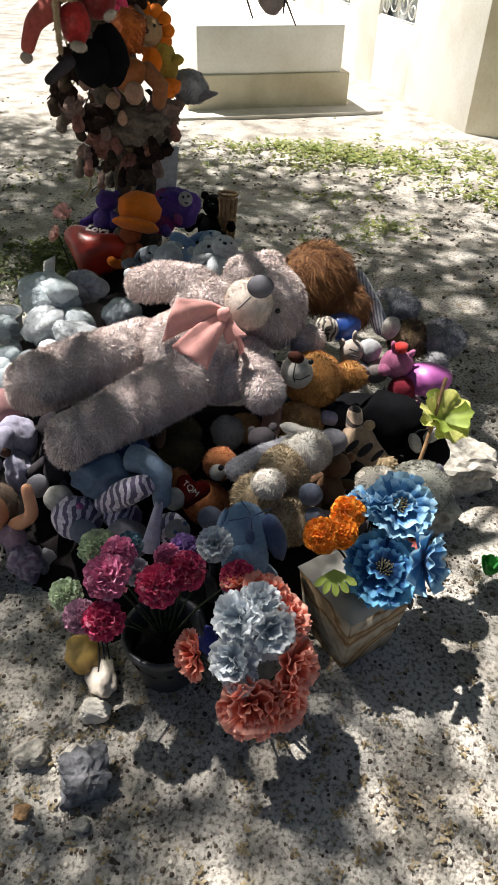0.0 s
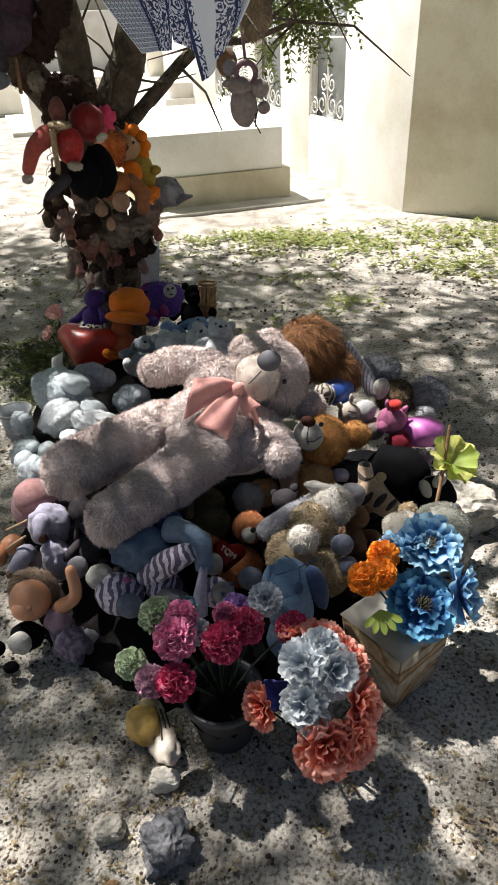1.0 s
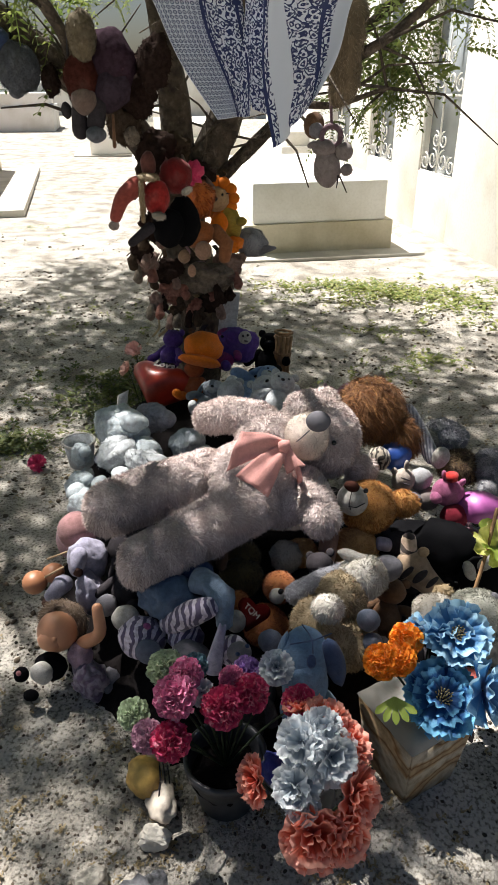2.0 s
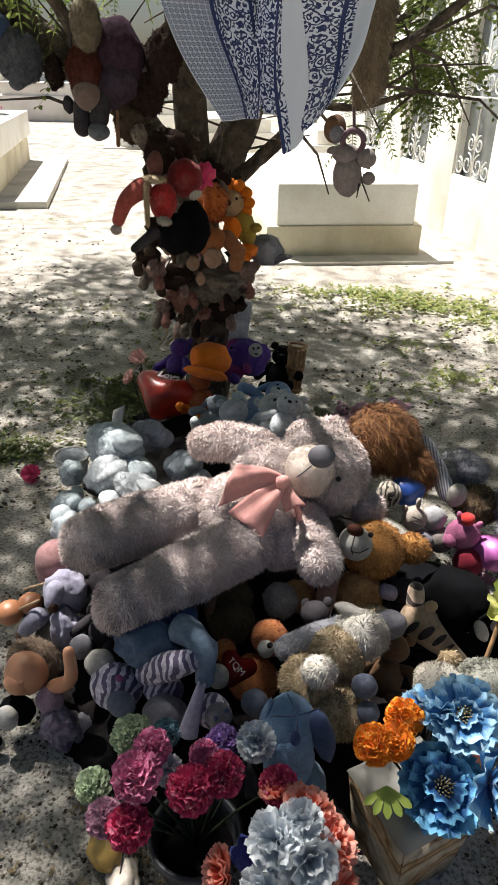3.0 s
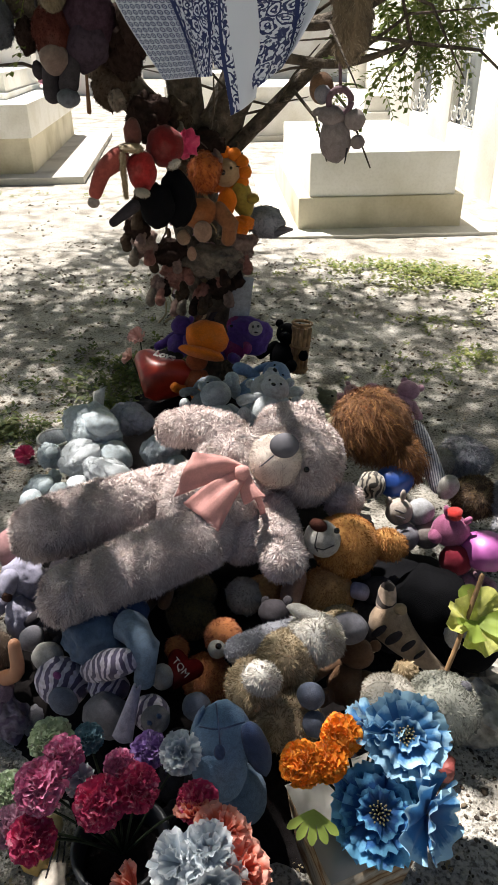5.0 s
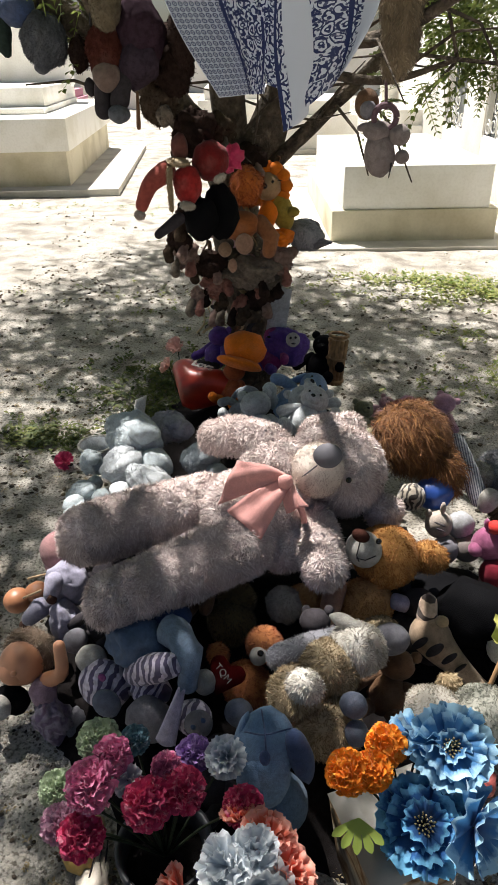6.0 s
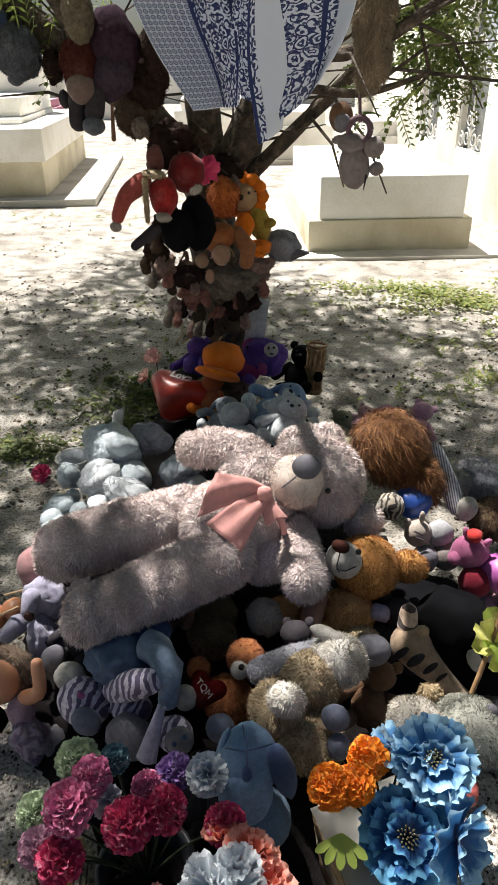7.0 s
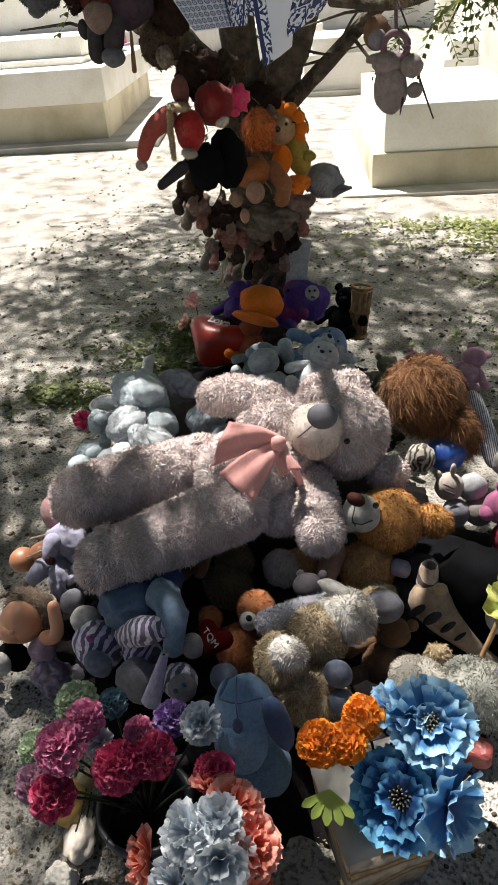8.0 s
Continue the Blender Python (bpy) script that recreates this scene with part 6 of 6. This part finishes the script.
def open_flower(label, loc, r, d, mat_, rings, group, to=None, eye=None):
    """An open flower whose petals are parts: rings of (count, lift, size)."""
    t = thing("flower", label, "artificial flower", Matrix.Translation(loc) @ aim(d, R.uniform(0, 360)), group)
    for k, (cnt, lift, sz) in enumerate(rings):
        me = [mesh_of("petal", *petal_geo(r * sz, r * sz * 1.15, 0.16, 0.11, R.uniform(13, 19), 14, 6, 0.06), mat_) for _ in range(3)]
        for i in range(cnt):
            p = part("petal", R.choice(me), mat_, t)
            p.matrix_basis = pose(0, 0, 0.004 * k, 0, 0, 360 / cnt * i + 23 * k + R.uniform(-8, 8)) @ pose(0, r * 0.03, 0, lift + R.uniform(-16, 16), R.uniform(-14, 14), 0)
    if eye:
        pts = []
        for i in range(26):
            a, s = i * 2.4, 0.16 * r * math.sqrt(i / 26)
            pts.append(tube([(s * math.cos(a), s * math.sin(a), 0.0), (1.5 * s * math.cos(a), 1.5 * s * math.sin(a), 0.32 * r)], [0.0018, 0.0022], 5))
        part("stamen_tuft", join(*pts), eye, t, "dark and cream stamens")
    if to is not None:
        q = t.matrix_basis.inverted() @ Vector(to)
        part("stem", tube([Vector((0, 0, 0)), q * 0.5, q], [0.003] * 3, 6), M_stem, t)
    return t


POT = (-0.125, 1.085, 0.12)
G1, G2, G3 = "flowers in the black pot", "coral and white bouquet", "flowers in the planter"
for loc, r, mm, lab in (
        ((-0.225, 1.005, 0.470), 0.062, F_pink, "pink ruffled carnation with layered petals"),
        ((-0.215, 1.075, 0.470), 0.050, F_pink, "rose-pink carnation leaning back"),
        ((-0.225, 0.945, 0.390), 0.056, F_red, "deep magenta carnation low on the pot"),
        ((-0.285, 0.960, 0.375), 0.048, F_lilac, "pale lilac-pink carnation with frilled petals"),
        ((-0.115, 1.030, 0.425), 0.062, F_red, "crimson carnation over the pot's rim"),
        ((-0.055, 1.075, 0.430), 0.056, F_red, "crimson-pink carnation with frilled petals"),
        ((-0.105, 1.105, 0.440), 0.040, F_pink, "small pink carnation bud"),
        ((0.065, 1.105, 0.385), 0.052, F_red, "dark red carnation beside the blue dog"),
        ((-0.285, 1.130, 0.420), 0.058, F_green, "pale green artificial hydrangea head"),
        ((-0.350, 1.040, 0.345), 0.048, F_green, "sage green hydrangea head"),
        ((-0.085, 1.195, 0.370), 0.050, F_purp, "violet carnation behind the pot"),
        ((-0.215, 1.165, 0.405), 0.040, petal_mat((0.12, 0.24, 0.30), (0.4, 0.5, 0.55)), "dusty teal artificial leaf cluster")):
    pom_flower(lab, loc, r * 0.98, 190, mm, POT, G1, d=(R.uniform(-.3, .3), -0.45, 0.75), size=0.36, width=0.36)
open_flower("white frilled carnation with open petals", (-0.003, 1.19, 0.405), 0.046, (0, -0.5, 0.8), F_white, [(8, 15, 1.0), (7, 40, 0.85), (5, 65, 0.6)], G1, POT)
open_flower("small white bloom among the pink ones", (-0.175, 1.06, 0.43), 0.035, (0.1, -0.6, 0.7), F_white, [(6, 15, 1.0), (5, 50, 0.7)], G1, POT)

M_pot = smooth_mat("black_pot_plastic", (0.035, 0.036, 0.04), 0.45, 0.4, 25, 0.2)
pot = thing("flower_pot", "scuffed black plastic flower pot on the ground", "flower pot", pose(-0.125, 1.085, 0))
prof = [(0.078, 0.0), (0.095, 0.10), (0.100, 0.145), (0.112, 0.147), (0.114, 0.175), (0.103, 0.176), (0.098, 0.15), (0.085, 0.06), (0.0, 0.055)]
part("body", ([Vector((r * math.cos(a * math.pi / 16), r * math.sin(a * math.pi / 16), z)) for r, z in prof for a in range(32)],
              [(k * 32 + a, k * 32 + (a + 1) % 32, (k + 1) * 32 + (a + 1) % 32, (k + 1) * 32 + a) for k in range(len(prof) - 1) for a in range(32)]), M_pot, pot)
# soil in the same shade-black, to keep the pot's hollow dark
part("soil", blob((0, 0, 0.10), (0.095, 0.095, 0.03), lump=0.2, sub=3), M_gap_shade, pot)
solo("cloth_scrap", blob((0.02, 1.05, 0.19), (0.05, 0.035, 0.05), lump=0.35), cloth((0.02, 0.03, 0.22)), "crumpled dark blue cloth scrap between the pots", "cloth")

VASE = (0.12, 1.02, 0.02)
for loc, r, d in (((0.082, 0.970, 0.415), 0.060, (-0.3, -0.5, 0.8)), ((0.150, 0.950, 0.405), 0.066, (0.3, -0.6, 0.7)), ((0.078, 0.900, 0.355), 0.056, (-0.3, -0.7, 0.6)), ((0.125, 1.000, 0.43), 0.05, (0.1, -0.2, 0.9)), ((0.100, 0.875, 0.325), 0.045, (-0.1, -0.8, 0.5))):
    open_flower("white carnation with frilled open petals", loc, r, d, F_white, [(6, 5, 1.0), (6, 28, 0.9), (5, 55, 0.65)], G2, VASE)
for loc, r, d in (((0.125, 0.850, 0.270), 0.080, (0.05, -0.85, 0.45)), ((-0.015, 0.945, 0.290), 0.060, (-0.8, -0.5, 0.3)), ((0.205, 0.915, 0.330), 0.070, (0.75, -0.45, 0.45)), ((0.135, 1.045, 0.405), 0.060, (0.2, 0.3, 0.8)), ((0.185, 1.00, 0.385), 0.062, (0.6, 0.1, 0.7)), ((0.070, 1.075, 0.385), 0.045, (-0.2, 0.5, 0.7)), ((0.19, 0.86, 0.27), 0.065, (0.6, -0.6, 0.3))):
    open_flower("coral-red silk flower with ruffled petals", loc, r, d, F_coral, [(7, 12, 1.0), (6, 35, 0.85), (5, 62, 0.6)], G2, VASE)
vs_ = thing("vase", "dark cylindrical vase hidden by the bouquet", "vase", pose(0.12, 1.02, 0))
part("body", tube([(0, 0, 0.0), (0, 0, 0.12), (0, 0, 0.24)], [0.05, 0.055, 0.045], 20, False), M_pot, vs_)

# planter
def planter_mat():
    m, n, l, b = mat("stained_planter", 0.8)
    w_ = tex(n, l, "ShaderNodeTexWave", 2.6)
    w_.bands_direction = "Z"
    w_.inputs["Distortion"].default_value = 13.0
    w_.inputs["Detail"].default_value = 4.0
    t = tex(n, l, "ShaderNodeTexNoise", 40, detail=8)
    r = colors(n, l, w_.outputs["Fac"], [(0.2, (0.46, 0.40, 0.31)), (0.5, (0.38, 0.27, 0.15)), (0.75, (0.20, 0.095, 0.03)), (0.95, (0.42, 0.30, 0.17))])
    g = colors(n, l, t.outputs["Fac"], [(0.35, (0.6, 0.58, 0.55)), (0.6, (1, 1, 1))])
    l.new(mix(n, l, 1.0, r.outputs[0], g.outputs[0], "MULTIPLY"), b.inputs["Base Color"])
    bump(n, l, b, t.outputs["Fac"], 0.5, 0.004)
    return m


bx = thing("planter", "square brown-stained planter with a white foam top", "planter", pose(0.375, 1.245, 0, 0, 0, -52))
tq_, bq_ = 0.114, 0.088
bv = [Vector((sx * s, sy * s, z)) for s, z in ((bq_, 0.0), (tq_, 0.262)) for sx, sy in ((-1, -1), (1, -1), (1, 1), (-1, 1))]
bm = bmesh.new()
vv = [bm.verts.new(v) for v in bv]
for f in ((0, 1, 5, 4), (1, 2, 6, 5), (2, 3, 7, 6), (3, 0, 4, 7), (4, 5, 6, 7), (3, 2, 1, 0)):
    bm.faces.new([vv[i] for i in f])
bmesh.ops.bevel(bm, geom=bm.edges[:], offset=0.006, segments=2, affect="EDGES")
bm.verts.index_update()
part("box", ([v.co.copy() for v in bm.verts], [[v.index for v in f.verts] for f in bm.faces]), planter_mat(), bx)
bm.free()
fo, ff = sheet(24, 24, lambda u, v: ((u - 0.5) * 0.230, (v - 0.5) * 0.230, 0.262 + 0.028 * (1 - (2 * u - 1) ** 8) * (1 - (2 * v - 1) ** 8) + 0.004 * noise.noise((u * 9, v * 9, 1))))
part("foam", (fo, ff), plaster("dirty_foam", (0.36, 0.35, 0.32), (0.16, 0.145, 0.12)), bx, "white crumbling foam")

BXT = (0.375, 1.245, 0.27)
for loc, r in (((0.328, 1.290, 0.455), 0.062), ((0.262, 1.200, 0.460), 0.062), ((0.310, 1.225, 0.450), 0.058)):
    pom_flower("bright orange marigold with dense petals", loc, r, 320, F_mari, BXT, G3, d=(-0.1, -0.5, 0.8), size=0.22, width=0.26, low=-0.6)
M_stam = smooth_mat("stamen", (0.25, 0.22, 0.12), 0.6, 0.8, 200)
open_flower("sky-blue silk peony with pale petal tips", (0.461, 1.320, 0.465), 0.088, (0.05, -0.55, 0.8), F_sky, [(7, 2, 1.0), (6, 18, 0.80), (4, 45, 0.48)], G3, BXT, M_stam)
open_flower("strong blue silk peony with dark stamens", (0.430, 1.210, 0.345), 0.098, (0.0, -0.50, 0.85), F_blue, [(8, 0, 1.0), (8, 12, 0.80), (6, 30, 0.56)], G3, BXT, M_stam)
open_flower("pale blue silk bloom hanging over the planter's side", (0.52, 1.20, 0.40), 0.085, (0.75, -0.4, 0.4), F_sky, [(5, 5, 1.0), (4, 30, 0.8)], G3, BXT)
open_flower("light blue silk bloom at the back", (0.40, 1.34, 0.44), 0.08, (-0.2, 0.3, 0.8), F_sky, [(6, 8, 1.0), (5, 35, 0.8)], G3, BXT)
lf = thing("leaf_sprig", "lime green artificial leaf", "leaf", Matrix.Translation((0.30, 1.15, 0.395)) @ aim((0.1, -0.7, 0.6), 0))
for a in (-55, -28, 0, 28, 55):
    p = part("leaflet", petal_geo(0.065, 0.017, 0.1, 0.03, 4, 4, 4), M_gleaf, lf)
    p.matrix_basis = pose(0, 0, 0, 8, 0, 180 + a)

# the yellow flower on a stick
ys = thing("flower", "pale yellow silk flower on a bare stick", "artificial flower", pose(0.58, 1.62, 0.54))
part("stick", tube(smooth_path([Vector((-0.10, -0.20, -0.30)), Vector((-0.03, -0.06, -0.06)), Vector((0.01, 0.05, 0.10))], 4), [0.006] * 9, 7), M_wood, ys)
for i in range(9):
    p = part("petal", petal_geo(0.085, 0.07, 0.3, 0.15, 9, 6, 4), F_yel if i % 3 else M_gleaf, ys)
    p.matrix_basis = Matrix.Translation((0.015, 0, 0)) @ aim((0.2, -0.4, 0.8)) @ pose(0, 0, 0, R.uniform(0, 35), 0, i * 40)

# ---------------- on the ground ----------------
def rock(name, label, cat, loc, r, m_, rot=(0, 0, 0), lump=0.35, sub=4):
    v, f = ico(sub)
    out = []
    sd = R.random() * 50
    for p in v:
        q = Vector(p)
        d = 1 + lump * noise.noise(q * 1.3 + Vector((sd, 0, 0))) + lump * 0.4 * noise.noise(q * 3.5 + Vector((0, sd, 0))) + lump * 0.3 * noise.noise(q * 9) + lump * 0.15 * noise.noise(q * 21)
        q = Vector([max(-0.78, min(0.78, k)) for k in q]) * d
        out.append(Vector((q.x * r[0], q.y * r[1], q.z * r[2])))
    ob = part(name, (out, f), m_, smooth=False)
    ob.matrix_basis = pose(*loc, *rot)
    return tagged(ob, label, cat)


rock("rock", "rounded pale grey rock beside the heap", "rock", (0.78, 1.98, 0.07), (0.16, 0.13, 0.11), M_stone, (0, 10, 20))
rock("rock", "weathered grey stone at the heap's edge", "rock", (0.66, 1.75, 0.06), (0.10, 0.09, 0.09), M_stone)
rock("rock", "rough dark grey lump of concrete", "rock", (-0.262, 0.755, 0.035), (0.066, 0.062, 0.055), M_greystone, (0, 0, 30), 0.5)
rock("stone", "small pale pyramid-shaped stone", "stone", (-0.41, 0.80, 0.015), (0.042, 0.035, 0.04), M_stone, (10, 0, 20), 0.3)
rock("stone", "angular white limestone chip", "stone", (-0.285, 0.925, 0.02), (0.045, 0.03, 0.03), plaster("chalk", (0.66, 0.62, 0.54), (0.5, 0.46, 0.4)), (0, 10, 0), 0.3)
rock("stone", "small white pebble chip on sand", "stone", (-0.245, 0.655, 0.01), (0.02, 0.018, 0.015), M_stone)
rock("stone", "small brown pebble on sand", "stone", (-0.39, 0.665, 0.01), (0.022, 0.02, 0.015), M_wood)
rock("fruit", "dull red rotting fruit on the ground", "fruit", (0.575, 1.56, 0.05), (0.05, 0.04, 0.038), smooth_mat("fruit_skin", (0.30, 0.07, 0.06), 0.4), (0, 0, 0), 0.08)

# seashell: a round whorl with a flared lip
shell = thing("seashell", "yellow and white conch shell with dark cracks", "seashell", pose(-0.325, 1.05, 0.0, 0, 0, 10))
part("whorl", blob((-0.025, 0.025, 0.05), (0.05, 0.062, 0.05), (0, 20, 30), 0.15), smooth_mat("shell_yellow", (0.60, 0.38, 0.10), 0.5, 0.5, 22, 0.3), shell)
part("spire", blob((-0.01, 0.075, 0.055), (0.028, 0.035, 0.03), lump=0.15, sub=2), smooth_mat("shell_buff", (0.55, 0.42, 0.22), 0.5, 0.5, 22, 0.3), shell)
part("lip", blob((0.025, -0.03, 0.035), (0.042, 0.07, 0.032), (0, -15, 25), 0.35), smooth_mat("shell_white", (0.66, 0.58, 0.48), 0.5, 0.5, 25, 0.3), shell, "pale flared lip")
for k in range(3):
    part("crack", tube(smooth_path([Vector((0.012 + 0.012 * k, 0.05, 0.082 - 0.01 * k)), Vector((0.022 + 0.012 * k, 0.0, 0.078 - 0.012 * k)), Vector((0.02 + 0.016 * k, -0.07, 0.05 - 0.008 * k))], 4), [0.0022] * 9, 5), C_dark, shell)
gp = thing("leaf_sprig", "bright green plastic leaves on the ground", "leaf", pose(0.82, 1.50, 0.02))
for i in range(6):
    p = part("leaflet", petal_geo(0.07, 0.04, 0.4, 0.05, 3, 4, 4), leaf_mat((0.03, 0.25, 0.04), (0.05, 0.35, 0.06)), gp)
    p.matrix_basis = pose(0, 0, 0.01, R.uniform(15, 60), 0, i * 60)
open_flower("fallen cerise silk flower on the earth", (-1.41, 2.68, 0.03), 0.05, (0.3, -0.4, 0.8), F_red, [(6, 20, 1.0), (5, 50, 0.7)], "fallen flowers")
lily = open_flower("faded pink lily beside the trunk", (-1.04, 3.28, 0.43), 0.062, (-0.2, -0.5, 0.7), petal_mat((0.62, 0.36, 0.32), (0.75, 0.55, 0.48)), [(6, 35, 1.0)], "flowers by the tree", (-1.05, 3.35, 0.0))
open_flower("faded pink lily on a bent stem", (-1.08, 3.24, 0.34), 0.05, (-0.6, -0.4, 0.5), petal_mat((0.66, 0.40, 0.33), (0.75, 0.55, 0.48)), [(6, 35, 1.0)], "flowers by the tree", (-1.05, 3.35, 0.0))
solo("paper_scrap", thick(sheet(6, 6, lambda u, v: (0.045 * u + 0.01 * v, 0.03 * v + 0.02 * u * u, 0.10 * v + 0.02 * u)), 0.001), C_white, "scrap of white plastic on the heap's edge", "litter", m=pose(-0.86, 2.42, 0.46))


def weeds(label, spots, count, size, m_, name="weeds"):
    vs, fs, n = [], [], 0
    for _ in range(count):
        cx, cy, sx, sy = R.choice(spots)
        x, y = R.gauss(cx, sx), R.gauss(cy, sy)
        g = level(x, y)
        for k in range(R.randint(5, 11)):
            a, h = R.uniform(0, 6.283), size * R.uniform(0.4, 1.2)
            ox, oy = x + R.gauss(0, size * 0.4), y + R.gauss(0, size * 0.4)
            zz = g + R.uniform(0, size * 0.8)
            dx, dy = math.cos(a), math.sin(a)
            wd = h * 0.26
            vs += [(ox, oy, zz), (ox + dx * h * .5 - dy * wd, oy + dy * h * .5 + dx * wd, zz + h * 0.35), (ox + dx * h, oy + dy * h, zz + h * R.uniform(.1, .5)), (ox + dx * h * .5 + dy * wd, oy + dy * h * .5 - dx * wd, zz + h * 0.35)]
            fs.append((n, n + 1, n + 2, n + 3))
            n += 4
    return solo(name, (vs, fs), m_, label, "weeds", kind="stuff")


weeds("low green weeds growing by the chapel wall", [(0.5, 5.9, 0.5, 0.22), (1.2, 6.0, 0.5, 0.3), (2.1, 6.1, 0.45, 0.3), (2.6, 5.7, 0.4, 0.3), (0.0, 6.2, 0.4, 0.12), (1.8, 5.2, 0.3, 0.2)], 620, 0.05, M_weed)
weeds("green ground cover beside the tree", [(-1.45, 3.60, 0.22, 0.20), (-1.25, 3.75, 0.22, 0.2), (-1.66, 2.86, 0.12, 0.08), (-1.15, 3.3, 0.15, 0.15)], 420, 0.04, leaf_mat((0.04, 0.075, 0.015), (0.20, 0.22, 0.06)))
weeds("scattered small weeds in the sand", [(0.68, 4.45, 0.12, 0.1), (0.4, 4.2, 0.2, 0.15), (0.35, 5.0, 0.2, 0.1), (-1.9, 5.0, 0.5, 0.3), (-4.8, 8.3, 0.9, 0.2), (-0.9, 5.6, 0.4, 0.2)], 200, 0.035, M_weed)
weeds("dry grass and leaf litter", [(-1.4, 3.6, 0.5, 0.4), (-1.5, 2.9, 0.4, 0.3), (0.9, 3.3, 0.4, 0.5), (-4.9, 8.3, 1.0, 0.2), (0.0, 0.75, 0.6, 0.25), (-0.6, 0.95, 0.35, 0.25), (-0.5, 0.7, 0.35, 0.2), (0.5, 0.9, 0.3, 0.3)], 900, 0.014, M_dry, "leaf_litter")


def scatter(label, name, count, area, size, m_, flat=0.6, cat="pebbles"):
    v, f = ico(1)
    vs, fs, n = [], [], 0
    for _ in range(count):
        x, y = R.uniform(area[0], area[1]), R.uniform(area[2], area[3])
        if noise.noise((x * 2.2, y * 2.2, 8)) < R.uniform(-0.5, 0.35):
            continue
        s = size * R.uniform(0.35, 1.0) ** 2 * 1.4
        e = np.array(Euler((R.uniform(-.4, .4), R.uniform(-.4, .4), R.uniform(0, 6))).to_matrix())
        p = (v * np.array([s, s * R.uniform(.6, 1), s * flat]) * rng.uniform(0.75, 1.2, (len(v), 1))) @ e.T + np.array([x, y, level(x, y) + s * 0.15])
        vs.append(p)
        fs.extend(tuple(i + n for i in q) for q in f)
        n += len(v)
    return solo(name, (np.concatenate(vs).tolist(), fs), m_, label, cat, kind="stuff")


def grit_mat(a, c):
    m, n, l, b = mat("grit", 0.95)
    i = n.new("ShaderNodeNewGeometry")
    l.new(colors(n, l, i.outputs["Random Per Island"], [(0, a), (1, c)]).outputs[0], b.inputs["Base Color"])
    return m


scatter("pale gravel and grit on the sand", "gravel", 7000, (-1.5, 1.7, 0.3, 3.6), 0.007, grit_mat((0.20, 0.17, 0.13), (0.60, 0.55, 0.46)))
scatter("dark crumbs of earth and bark", "earth_crumbs", 5000, (-1.3, 0.75, 0.3, 1.7), 0.006, grit_mat((0.03, 0.022, 0.016), (0.12, 0.09, 0.065)), 0.6, "earth")
scatter("small dark droppings and seeds", "seeds", 2200, (-1.2, 1.5, 0.3, 3.0), 0.006, grit_mat((0.02, 0.016, 0.012), (0.09, 0.07, 0.05)), 0.8, "seeds")
scatter("loose stones further out", "gravel", 2500, (-5, 4.5, 3.4, 8), 0.016, grit_mat((0.22, 0.19, 0.15), (0.6, 0.55, 0.46)))
scatter("dark leaf crumbs and bark bits strewn on the sand", "leaf_litter", 12000, (-3.4, 2.6, 1.4, 6.4), 0.013, grit_mat((0.03, 0.024, 0.016), (0.16, 0.12, 0.08)), 0.35, "litter")
